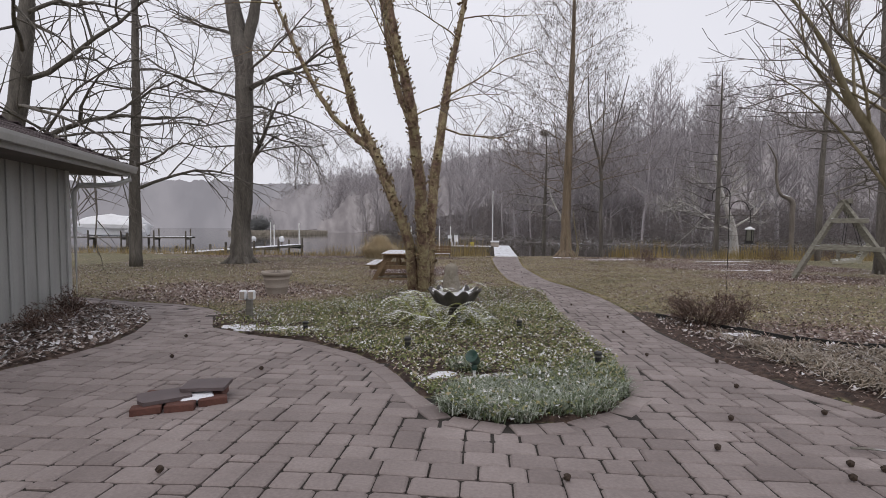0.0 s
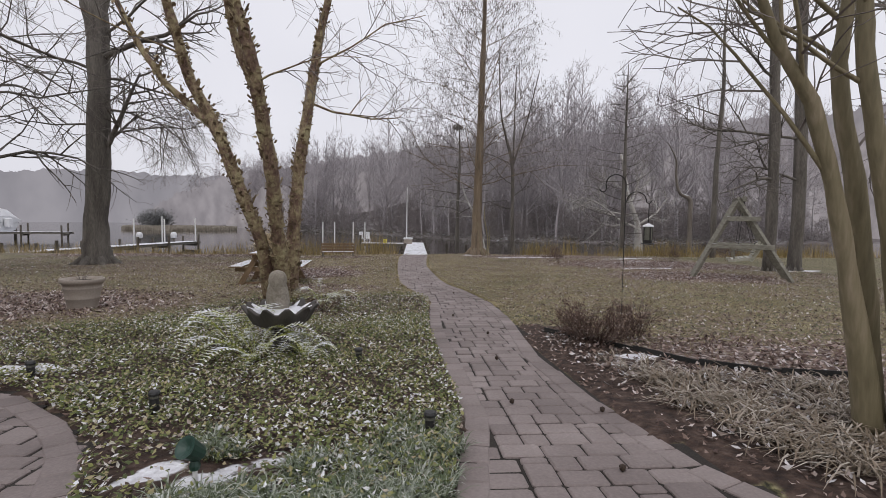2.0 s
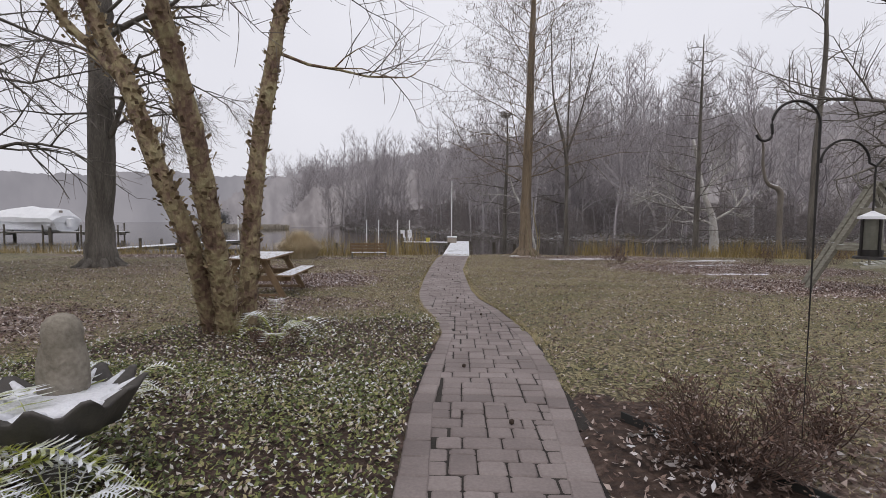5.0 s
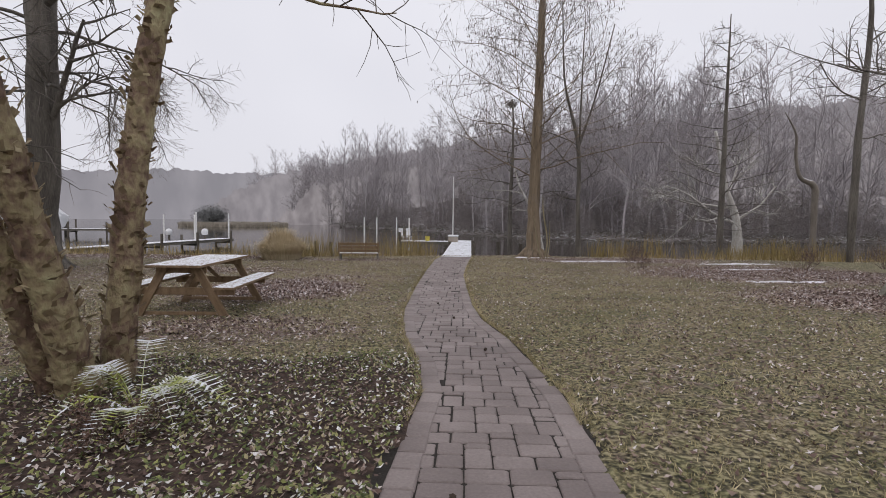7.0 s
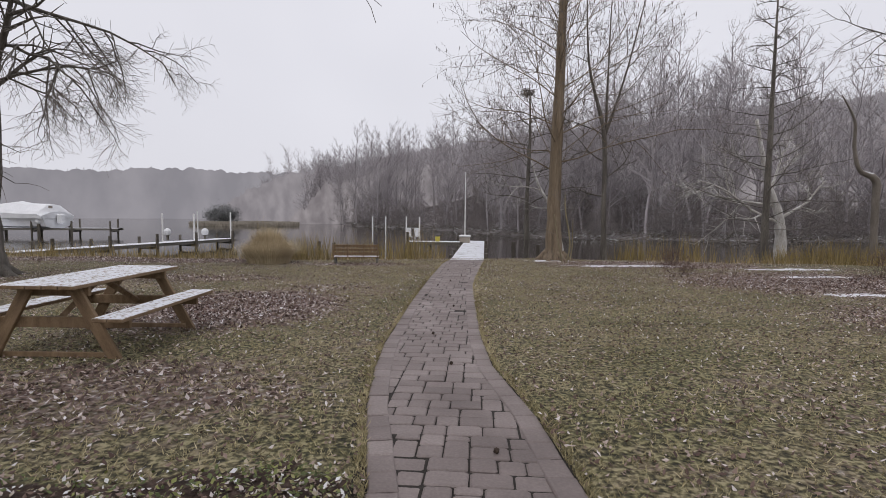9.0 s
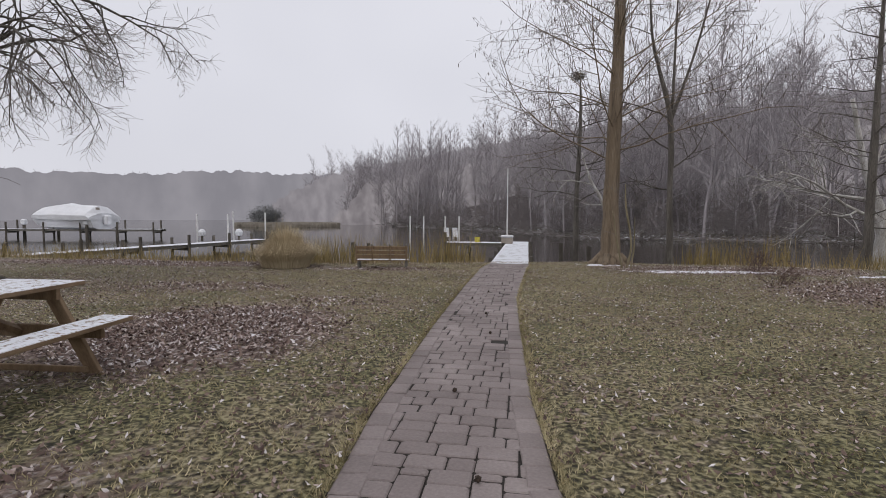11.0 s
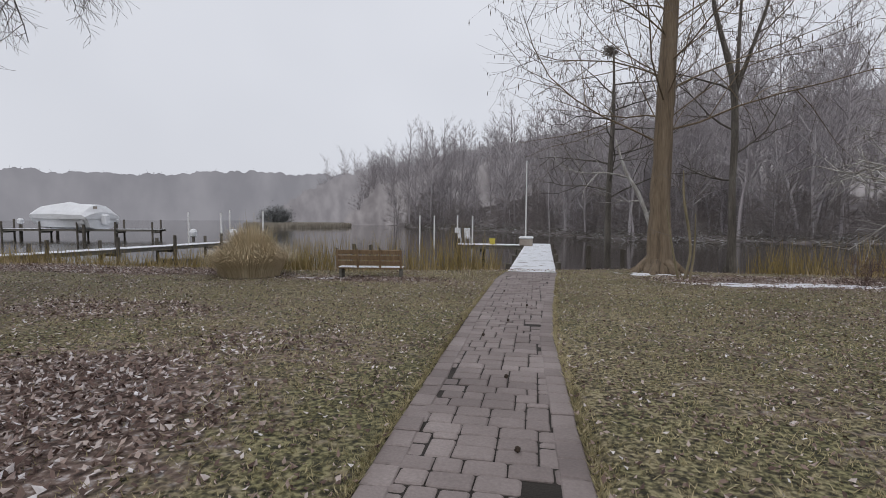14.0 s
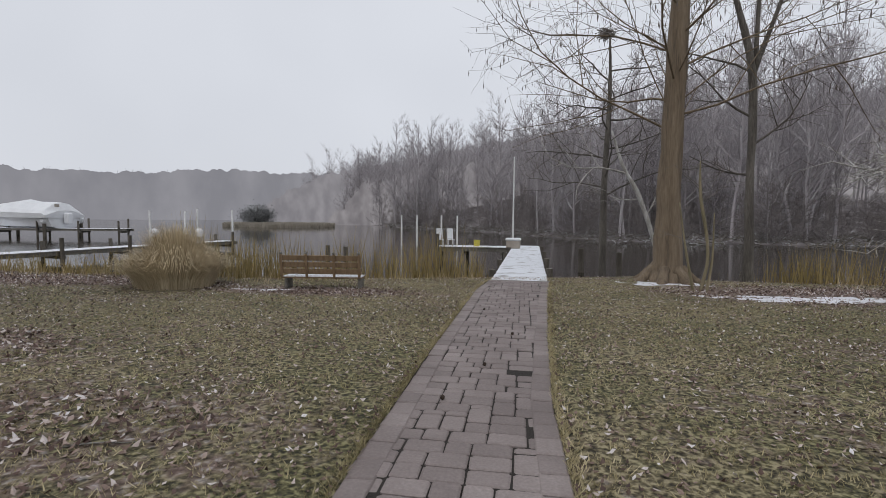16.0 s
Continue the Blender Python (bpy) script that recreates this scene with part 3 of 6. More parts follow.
def spread(mesh, twigs, start, way, length, radius, depth, r, lift=0.03, bend=0.14, kids=(4, 6), open_=0.75, shrink=0.55, tips=None):
    """Branches and their branches: thick ones into mesh, thin ones into twigs."""
    steps = 6 if depth > 1 else (4 if depth == 1 else 3)
    pts, rad = limb(start, way, length, radius, max(radius * 0.3, 0.0025), steps, bend, lift, r)
    (mesh if radius > 0.012 else twigs).tube(pts, rad, 7 if radius > 0.05 else (5 if radius > 0.012 else 3), caps=False)
    if tips is not None and depth <= 1:
        tips.extend(pts[1:])
    if depth <= 0:
        return
    n = r.integers(kids[0], kids[1] + 1)
    for j in range(n):
        s = 0.2 + 0.8 * (j + r.random()) / n
        k = min(int(s * steps), steps - 1)
        at = pts[k] + (pts[k + 1] - pts[k]) * (s * steps - k)
        d = unit(pts[k + 1] - pts[k])
        side = unit(np.cross(d, r.normal(0, 1, 3)))
        spread(mesh, twigs, at, d * (1 - open_ * 0.5) + side * open_, length * shrink * r.uniform(0.7, 1.2) * (1.15 - 0.5 * s), radius * 0.55 * (1.1 - 0.5 * s), depth - 1, r, lift, bend, kids, open_, shrink, tips)


def tree(at, label, category, bark, trunk, limbs, seed, group="", twig="twig", collar=1.0, drop=0.0, root=0.0, kids=(6, 9), depth=2, lift=0.02, hang=None, sides=14):
    """trunk: list of stems, each rows of (x, y, z, radius) from the base. limbs: rows of (stem, height share, dx, dy, dz, length, radius)."""
    r = np.random.default_rng(seed)
    ob = thing("tree", at, label, category, group)
    tm, bm_, tw, tips = Mesh(), Mesh(), Mesh(), []
    for s in trunk:
        s = np.array(s, float)
        q = rounded(s, 6)
        q[1:-1, :2] += r.normal(0, 1, (len(q) - 2, 2)) * (0.05 * q[1:-1, 3:4])
        q[:, 3] *= 1 + 0.04 * r.normal(0, 1, len(q))
        if root:
            q[:, 3] *= 1 + root * np.exp(-np.maximum(q[:, 2] - s[0, 2], 0) / 0.25)
        tm.tube(q[:, :3], q[:, 3], sides)
        if root:
            for a in np.arange(7) * 0.9 + r.random():
                rr = s[0, 3] * (1 + root)
                tm.tube([(s[0, 0] + math.cos(a) * rr * 0.5, s[0, 1] + math.sin(a) * rr * 0.5, 0.35), (s[0, 0] + math.cos(a) * rr * 1.0, s[0, 1] + math.sin(a) * rr, 0.08), (s[0, 0] + math.cos(a) * rr * 1.6, s[0, 1] + math.sin(a) * rr * 1.6, -0.06)], [rr * 0.22, rr * 0.2, rr * 0.08], 6)
    for k, share, dx, dy, dz, length, radius, *more in limbs:
        droop, deep = more or (lift, depth)
        s = np.array(trunk[k], float)
        z = s[0, 2] + share * (s[-1, 2] - s[0, 2])
        p = [np.interp(z, s[:, 2], s[:, c]) for c in range(3)]
        spread(bm_, tw, p, (dx, dy, dz), length, radius * 0.8, deep, r, droop, kids=kids, tips=tips)
    part("trunk", tm, bark, ob, flat=False)
    if bm_.n:
        part("limb_mass", bm_, bark, ob, "spreading limbs", flat=False)
    if tw.n:
        part("twig_mass", tw, M[twig], ob, "fine bare twigs", kind="stuff")
    if hang:
        T = np.array(tips)
        T = T[r.choice(len(T), min(hang, len(T)), replace=False)]
        n = len(T)
        w, h = r.uniform(0.009, 0.018, n), r.uniform(0.09, 0.2, n)
        a = r.uniform(0, np.pi, n)
        wx, wy = np.cos(a) * w, np.sin(a) * w
        V = np.stack([T + np.stack([-wx * 0.3, -wy * 0.3, 0 * w], 1), T + np.stack([wx * 0.3, wy * 0.3, 0 * w], 1), T + np.stack([wx, wy, -h * 0.5], 1), T + np.stack([0 * w, 0 * w, -h], 1), T + np.stack([-wx, -wy, -h * 0.5], 1)], 1)
        part("catkin_mass", soup("catkin_mass", V, 5, M["twig"]), None, ob, "hanging dark catkins", kind="stuff")
    return ob


def far_tree_mesh(seed, height, snowy=False, bushy=False):
    r = np.random.default_rng(seed)
    m = Mesh()
    lean = r.normal(0, 0.04, 2)
    pts, rad = limb((0, 0, -0.3), (lean[0], lean[1], 1), height, 0.0085 * height, 0.02, 7, 0.05, 0.0, r)
    m.tube(pts, rad, 5, caps=False)
    n = 24 if not bushy else 26
    for j in range(n):
        s = (0.04 if bushy else 0.2) + (0.9 if bushy else 0.78) * j / n
        k = min(int(s * 7), 6)
        at = pts[k] + (pts[k + 1] - pts[k]) * (s * 7 - k)
        a = r.uniform(0, 6.28)
        up = r.uniform(0.5, 1.3) if not bushy else r.uniform(0, 0.5)
        L = height * r.uniform(0.16, 0.3) * (1.2 - s * 0.8)
        q, w = limb(at, (math.cos(a), math.sin(a), up), L, 0.0045 * height * (1.3 - s), 0.015, 4, 0.15, 0.08, r)
        m.tube(q, w, 3, caps=False)
        for i in range(7):
            kk = r.integers(1, 5)
            q2, w2 = limb(q[kk], unit(q[kk] - q[kk - 1]) + r.normal(0, 0.55, 3) + np.array([0, 0, 0.3]), L * r.uniform(0.3, 0.6), 0.018, 0.008, 2, 0.2, 0.05, r)
            m.tube(q2, w2, 3, caps=False)
            for ii in range(5):
                p3 = q2[r.integers(0, 3)]
                d3 = (r.normal(0, 0.6, 3) + np.array([0, 0, 0.6])) * L * r.uniform(0.15, 0.35)
                s3 = np.cross(d3, r.normal(0, 1, 3))
                s3 = unit(s3) * 0.014
                m.add([p3 - s3, p3 + s3, p3 + d3], [(0, 1, 2)])
    return np.concatenate(m.v), m.f


def woods(name, places, variants, mat, label):
    """Joins copies of a few trees into one mesh."""
    VV, LL, SS, n = [], [], [], 0
    flat_ = []
    for v, f in variants:
        flat_.append((v, np.fromiter((i for q in f for i in q), dtype=np.int64), np.array([len(q) for q in f])))
    for x, y, z, a, s, k in places:
        v, l, sz = flat_[int(k)]
        c, si = math.cos(a), math.sin(a)
        q = np.stack([(v[:, 0] * c - v[:, 1] * si) * s + x, (v[:, 0] * si + v[:, 1] * c) * s + y, v[:, 2] * s + z], 1)
        VV.append(q), LL.append(l + n), SS.append(sz)
        n += len(v)
    me = bpy.data.meshes.new(name)
    V = np.concatenate(VV)
    me.vertices.add(len(V))
    me.vertices.foreach_set("co", V.ravel())
    finish(me, np.concatenate(LL).astype(np.int32), np.concatenate(SS), mat)
    return tagged(new(name, me), label, "woods", kind="stuff")


def build_woods():
    r = np.random.default_rng(31)
    variants = [far_tree_mesh(s, h, bushy=b) for s, h, b in ((1, 17, 0), (2, 15, 0), (3, 19, 0), (4, 14, 0), (5, 16, 0), (6, 8, 1), (7, 6, 1))]
    places = []
    while len(places) < 450:
        x = r.uniform(-70, 75)
        u = r.random() ** 1.3
        y = far_y(x) + 1 + u * 48
        k = r.integers(0, 5) if r.random() < 0.8 else r.integers(5, 7)
        s = r.uniform(0.75, 1.15) * (1 + 0.35 * float(smooth(10, 45, x)))
        if x > 45 and r.random() < 0.4:
            continue
        places.append((x, y, float(ground_z(x, y)), r.uniform(0, 6.28), s, k))
    thicket = []
    while len(thicket) < 300:
        x = r.uniform(-34, 70)
        y = far_y(x) + 0.5 + 22 * r.random() ** 1.5
        thicket.append((x, y, float(ground_z(x, y)) - 0.3, r.uniform(0, 6.28), r.uniform(0.45, 0.95), r.integers(5, 7)))
    woods("woods", places, variants, M["hazed_bark"], "bare winter hardwood trees crowding the far bank")
    woods("underbrush", thicket, variants, M["hazed_brake"], "dense bare underbrush along the far bank")


def ridge(name, a0, a1, dist, height, seed, mat, label, crown=1.0, spikes=0):
    """A distant band of wooded hill between two bearings, beyond fifty metres, with an uneven treetop line."""
    r = np.random.default_rng(seed)
    n = int((a1 - a0) / 0.12)
    a = np.linspace(a0, a1, n)
    lump = np.convolve(r.normal(0, 1, n), np.hanning(9), "same") * 0.3 + np.convolve(r.normal(0, 1, n), np.hanning(41), "same") * 0.12
    h = height(a) + crown * (lump + r.uniform(-0.25, 0.25, n))
    X, Y = 2.5 + dist * np.sin(np.radians(a)), 10 + dist * np.cos(np.radians(a))
    m = Mesh()
    m.add(np.concatenate([np.stack([X, Y, np.full(n, WATER - 0.3)], 1), np.stack([X, Y, h], 1)]), [(i, i + 1, n + i + 1, n + i) for i in range(n - 1)])
    for _ in range(spikes):
        i = int(r.integers(1, n - 1))
        t, w = r.normal(0, 0.7), r.uniform(0.05, 0.12)
        c, q = math.cos(radians(a[i])), math.sin(radians(a[i]))
        top = h[i] + r.uniform(0.4, 2.0) * crown
        m.add([(X[i] - w * c, Y[i] + w * q, h[i] - 0.8), (X[i] + w * c, Y[i] - w * q, h[i] - 0.8), (X[i] + t * c, Y[i] - t * q, top)], [(0, 1, 2)])
    return solid(name, m, mat, label, "backdrop", kind="structure")


# Misty air painted as a glow: mottled emission between two haze colours.
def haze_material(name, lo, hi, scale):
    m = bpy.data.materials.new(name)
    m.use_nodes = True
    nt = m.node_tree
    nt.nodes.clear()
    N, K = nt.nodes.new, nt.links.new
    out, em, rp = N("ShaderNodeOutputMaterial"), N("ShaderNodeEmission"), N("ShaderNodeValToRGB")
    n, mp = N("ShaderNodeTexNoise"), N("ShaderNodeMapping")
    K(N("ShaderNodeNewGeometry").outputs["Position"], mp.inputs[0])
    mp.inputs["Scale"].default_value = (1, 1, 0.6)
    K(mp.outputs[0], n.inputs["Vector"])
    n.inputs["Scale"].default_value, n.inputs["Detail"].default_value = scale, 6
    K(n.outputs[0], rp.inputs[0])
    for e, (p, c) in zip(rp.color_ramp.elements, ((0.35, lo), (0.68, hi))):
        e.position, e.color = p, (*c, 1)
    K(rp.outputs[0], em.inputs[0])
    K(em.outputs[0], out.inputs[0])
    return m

# ---- built things ----
def gz(x, y):
    return float(ground_z(x, y))


def build_house():
    """The corner of a grey board-and-batten house with a low shingled roof."""
    cx, cy = HOUSE_CORNER
    z0 = gz(cx, cy) - 0.15
    a = HOUSE_TURN
    house = thing("house", (cx, cy, z0), "grey board-and-batten house corner with shingled low roof", "house", turn=a)
    H = HOUSE_H
    part("wall", Mesh().box((0.16, 7.0, H), (-0.08, -3.5, H / 2)), M["siding"], house, "painted grey siding")
    part("wall", Mesh().box((6.0, 0.16, H), (-3.16, -0.08, H / 2)), M["siding"], house)
    k = 0
    y = -0.28
    bat = Mesh().box((0.022, 0.045, H), (0, 0, 0), bevel=0.004).data("batten", M["siding"])
    while y > -6.8:
        b = part("batten", bat, None, house)
        b.location = (0.011, y, H / 2)
        y -= 0.305
    part("corner_board", Mesh().box((0.03, 0.1, H), (0.015, -0.05, H / 2), bevel=0.004), M["trim_paint"], house)
    over, rise = 0.62, 0.42
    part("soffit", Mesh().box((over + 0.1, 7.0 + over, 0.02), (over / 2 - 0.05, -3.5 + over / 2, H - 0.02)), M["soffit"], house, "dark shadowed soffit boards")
    part("fascia", Mesh().box((0.03, 7.0 + over, 0.16), (over, -3.5 + over / 2, H + 0.04), bevel=0.004), M["trim_paint"], house)
    part("gable_board", Mesh().box((6.2, 0.03, 0.16), (-2.5, over, H + 0.04), bevel=0.004), M["trim_paint"], house)
    g = Mesh()
    prof = [(0.0, 0.06), (0.02, -0.04), (0.1, -0.045), (0.125, 0.02), (0.13, 0.06), (0.12, 0.06), (0.11, 0.0), (0.03, -0.03), (0.012, 0.06)]
    y0, y1 = -7.0, over + 0.02
    V = [(over + 0.015 + px, yy, H + 0.06 + pz) for yy in (y0, y1) for px, pz in prof]
    n = len(prof)
    g.add(V, [(i, (i + 1) % n, n + (i + 1) % n, n + i) for i in range(n)] + [tuple(range(n - 1, -1, -1)), tuple(range(n, 2 * n))])
    part("gutter", g, M["trim_paint"], house, "painted metal gutter")
    d = Mesh().tube([(over + 0.06, over - 0.12, H + 0.02), (over + 0.06, over - 0.12, H - 0.1), (over - 0.1, over - 0.3, H - 0.2), (0.12, 0.08, H - 0.24), (0.06, 0.06, H - 0.34), (0.06, 0.06, 0.15)], 0.038, 8)
    part("downspout", d, M["trim_paint"], house, "bent downspout at the corner")
    # shingle courses climbing both hipped slopes
    sh, pitch = Mesh(), rise
    for c in range(26):
        run = c * 0.125
        zz = H + 0.13 + run * pitch
        x_out, y_out = over + 0.03 - run, over + 0.03 - run
        yy = -7.0
        while yy < y_out:
            w = 0.3
            w2 = min(w, y_out - yy)
            sh.box((0.16, w2 - 0.006, 0.012), (x_out - 0.07, yy + w2 / 2, zz + 0.012 * rng.random() * 0.4 + 0.02), (0, math.degrees(math.atan(pitch)) * 0.86, 0))
            yy += w
        xx = x_out
        while xx > -5.0:
            sh.box((0.294, 0.16, 0.012), (xx - 0.15, y_out - 0.07, zz + 0.02), (-math.degrees(math.atan(pitch)) * 0.86, 0, 0))
            xx -= 0.3
    part("shingles", sh, M["shingle"], house, "dark brown asphalt shingles", kind="stuff")
    s = Mesh()
    o = over + 0.02
    top = 3.3
    s.add([(o, -7, H + 0.12), (o, o, H + 0.12), (-5, o, H + 0.12), (o - top, -7, H + 0.12 + top * pitch), (o - top, o - top, H + 0.12 + top * pitch), (-5, o - top, H + 0.12 + top * pitch)], [(0, 1, 4, 3), (1, 2, 5, 4)])
    part("roof_deck", s, M["shingle"], house)
    return house


def picnic_table(at, turn):
    t = thing("picnic_table", at, "brown wooden A-frame picnic table with a snow-dusted top", "table", turn=turn)
    L, W, H = TABLE_L, 0.74, 0.75
    board = Mesh().box((W / 5 - 0.008, L, 0.038), bevel=0.005).data("tabletop_board", M["snow_wood"])
    for i in range(5):
        b = part("tabletop_board", board, None, t)
        b.location = ((i - 2) * W / 5, 0, H - 0.019)
    for s in (-1, 1):
        for i in range(2):
            b = part("bench_board", Mesh().box((0.135, L, 0.038), bevel=0.005), M["snow_wood"], t)
            b.location = (s * (0.58 + i * 0.142), 0, 0.44)
        e = s * (L / 2 - 0.24)
        part("cross_beam", Mesh().box((1.42, 0.038, 0.1), (0, e, 0.37), bevel=0.004), M["table_wood"], t)
        part("top_beam", Mesh().box((0.68, 0.038, 0.09), (0, e, H - 0.084), bevel=0.004), M["table_wood"], t)
        part("foot_rail", Mesh().box((1.12, 0.03, 0.05), (0, e, 0.06), bevel=0.004), M["table_wood"], t)
        for q in (-1, 1):
            m = Mesh()
            lean = 29
            m.box((0.11, 0.04, 0.86), (0, 0, 0), bevel=0.005)
            leg = part("leg", m, M["table_wood"], t)
            leg.location, leg.rotation_euler = (q * 0.41, e + s * 0.04, 0.35), (0, radians(-q * lean), 0)
        part("brace", Mesh().tube([(0, e, 0.36), (0, e - s * 0.55, H - 0.08)], 0.035, 4), M["table_wood"], t)
    return t


def garden_bench(at, turn):
    b = thing("garden_bench", at, "weathered wooden bench with snow along its seat", "bench", turn=turn)
    L = BENCH_L
    for i in range(3):
        part("seat_slat", Mesh().box((L, 0.12, 0.03), (0, -0.16 + 0.135 * i, 0.35), bevel=0.004), M["snow_wood"], b)
    for i in range(3):
        part("back_slat", Mesh().box((L, 0.022, 0.095), (0, -0.26 - 0.018 * i, 0.47 + 0.125 * i), (8, 0, 0), bevel=0.004), M["table_wood"], b)
    for x in (-0.46 * L, 0.46 * L):
        part("leg", Mesh().box((0.06, 0.3, 0.34), (x, 0, 0.165), bevel=0.008), M["old_wood"], b)
    for x in (-0.5 * L + 0.03, -0.17 * L, 0.17 * L, 0.5 * L - 0.03):
        part("back_post", Mesh().box((0.045, 0.03, 0.42), (x, -0.31, 0.58), (8, 0, 0), bevel=0.004), M["table_wood"], b)
        part("cap", Mesh().lathe([(0.01, 0.0), (0.028, 0.015), (0.028, 0.035), (0.012, 0.05)], (x, -0.338, 0.785), 8), M["old_wood"], b)
    return b


def swing_frame(at, turn, far):
    """An A-frame swing: two leaning frames, a ridge beam between them and a hung seat."""
    s = thing("swing_frame", at, "weathered grey timber A-frame swing with a tilted hanging seat", "swing", turn=turn)
    H, W = SWING_H, SWING_W
    for y in (0.0, far):
        for q in (-1, 1):
            part("leg", Mesh().tube([(q * W / 2, y, 0), (-q * 0.04 - 0.15, y, H)], 0.072, 4), M["swing_wood"], s)
        part("cross_beam", Mesh().box((W * 0.62, 0.05, 0.13), (0, y - 0.09, H * 0.42), bevel=0.005), M["swing_wood"], s)
        part("upper_beam", Mesh().box((W * 0.33, 0.05, 0.13), (0, y - 0.09, H * 0.75), bevel=0.005), M["swing_wood"], s)
    part("ridge_beam", Mesh().box((0.1, far + 0.3, 0.14), (0, far / 2, H - 0.03), bevel=0.008), M["swing_wood"], s)
    c = far * 0.5
    for i in range(4):
        part("seat_slat", Mesh().box((0.1, 1.0, 0.025), (-0.18 + 0.115 * i, c, 0.6 + 0.02 * i), bevel=0.003), M["swing_seat"], s)
    for i in range(4):
        part("back_slat", Mesh().box((0.025, 1.0, 0.1), (0.26 + 0.05 * i, c, 0.68 + 0.11 * i), (0, 24, 0), bevel=0.003), M["swing_seat"], s)
    for q in (-1, 1):
        part("side_rail", Mesh().box((0.62, 0.05, 0.07), (-0.02, c + q * 0.52, 0.6), (0, -8, 0), bevel=0.005), M["swing_seat"], s)
        part("back_rail", Mesh().box((0.07, 0.05, 0.62), (0.38, c + q * 0.52, 0.84), (0, 28, 0), bevel=0.005), M["swing_seat"], s)
        part("arm_rest", Mesh().box((0.5, 0.05, 0.03), (0.04, c + q * 0.48, 0.85), (0, 6, 0), bevel=0.004), M["swing_wood"], s)
        part("arm_post", Mesh().box((0.04, 0.04, 0.26), (-0.18, c + q * 0.48, 0.73), bevel=0.004), M["swing_wood"], s)
        part("chain", Mesh().tube([(-0.1, c + q * 0.48, 0.85), (0, c + q * 0.5, H - 0.1)], 0.007, 5), M["iron"], s, "iron chain")
        part("chain", Mesh().tube([(0.34, c + q * 0.48, 0.9), (0, c + q * 0.5, H - 0.1)], 0.007, 5), M["iron"], s, "iron chain")
    return s


def arc(c, r, a0, a1, n=14):
    return [(c[0] + r * math.cos(radians(a0 + (a1 - a0) * i / n)), 0, c[1] + r * math.sin(radians(a0 + (a1 - a0) * i / n))) for i in range(n + 1)]


def shepherd_hook(at, turn, H):
    h = thing("shepherd_hook", at, "black iron double shepherd hook stuck in the flower bed", "garden hook", turn=turn)
    r = 0.105
    part("pole", Mesh().tube([(0, 0, -0.1), (0, 0, H - r)] + arc((-r, H - r), r, 0, 180)[1:] + arc((-2 * r - 0.03, H - r - 0.04), 0.035, 0, -170, 6), 0.0065, 6), M["iron"], h)
    z = H - 0.28
    part("arm", Mesh().tube([(0.012, 0, z - 0.25), (0.012, 0, z)] + arc((0.012 + r, z), r, 180, 10) + [(2 * r + 0.012, 0, z + 0.0), (2 * r + 0.04, 0, z - 0.015), (2 * r + 0.07, 0, z + 0.02)], 0.0055, 6), M["iron"], h)
    return h, (2 * r + 0.04, z - 0.015)


def bird_feeder(at):
    f = thing("bird_feeder", at, "dark tube bird feeder with pale roof hanging from the hook", "bird feeder")
    part("hanger", Mesh().tube([(0, 0, 0), (0, 0, -0.25)], 0.006, 6), M["iron"], f)
    part("roof", Mesh().lathe([(0.006, 0.0), (0.03, -0.012), (0.072, -0.03), (0.076, -0.045), (0.07, -0.045)], (0, 0, -0.24), 16), M["white"], f, "pale snow-dusted roof")
    part("tube", Mesh().lathe([(0.056, 0), (0.056, -0.17)], (0, 0, -0.285), 16), M["glass"], f, "clear seed tube")
    part("seed", Mesh().lathe([(0.05, 0), (0.05, -0.09)], (0, 0, -0.365), 12), M["seed"], f)
    for k in range(4):
        a = k * math.pi / 2
        part("rod", Mesh().box((0.012, 0.012, 0.2), (0.06 * math.cos(a), 0.06 * math.sin(a), -0.38)), M["iron"], f)
    part("base", Mesh().lathe([(0.062, 0), (0.062, -0.035), (0.085, -0.04), (0.09, -0.052), (0.02, -0.056)], (0, 0, -0.45), 16), M["iron"], f)
    f.scale = (0.74, 0.74, 0.84)
    return f


def planter(at):
    p = thing("planter", at, "large beige round plastic planter with ribbed rim", "planter")
    R = PLANTER_R
    s = R / 0.25
    prof = [(0.17, 0), (0.175, 0.02), (0.195, 0.14), (0.2, 0.145), (0.205, 0.16), (0.2, 0.175), (0.222, 0.28), (0.228, 0.29), (0.23, 0.3), (0.225, 0.31), (0.235, 0.36), (0.258, 0.365), (0.26, 0.42), (0.252, 0.425), (0.235, 0.42), (0.225, 0.37)]
    part("pot", Mesh().lathe([(a * s, b * s) for a, b in prof], (0, 0, 0), 28), M["clay"], p, flat=False)
    part("soil", Mesh().lathe([(0.226 * s, 0.37 * s), (0.226 * s, 0.385 * s)], (0, 0, 0), 20), M["cone"], p)
    m = Mesh()
    for k in range(9):
        a = rng.uniform(0, 6.28)
        q, w = limb((0.03 * math.cos(a), 0.03 * math.sin(a), 0.37 * s), (math.cos(a) * 0.4, math.sin(a) * 0.4, 1), 0.3, 0.004, 0.0015, 4, 0.2)
        m.tube(q, w, 3)
    part("dead_stems", m, M["twig"], p)
    return p


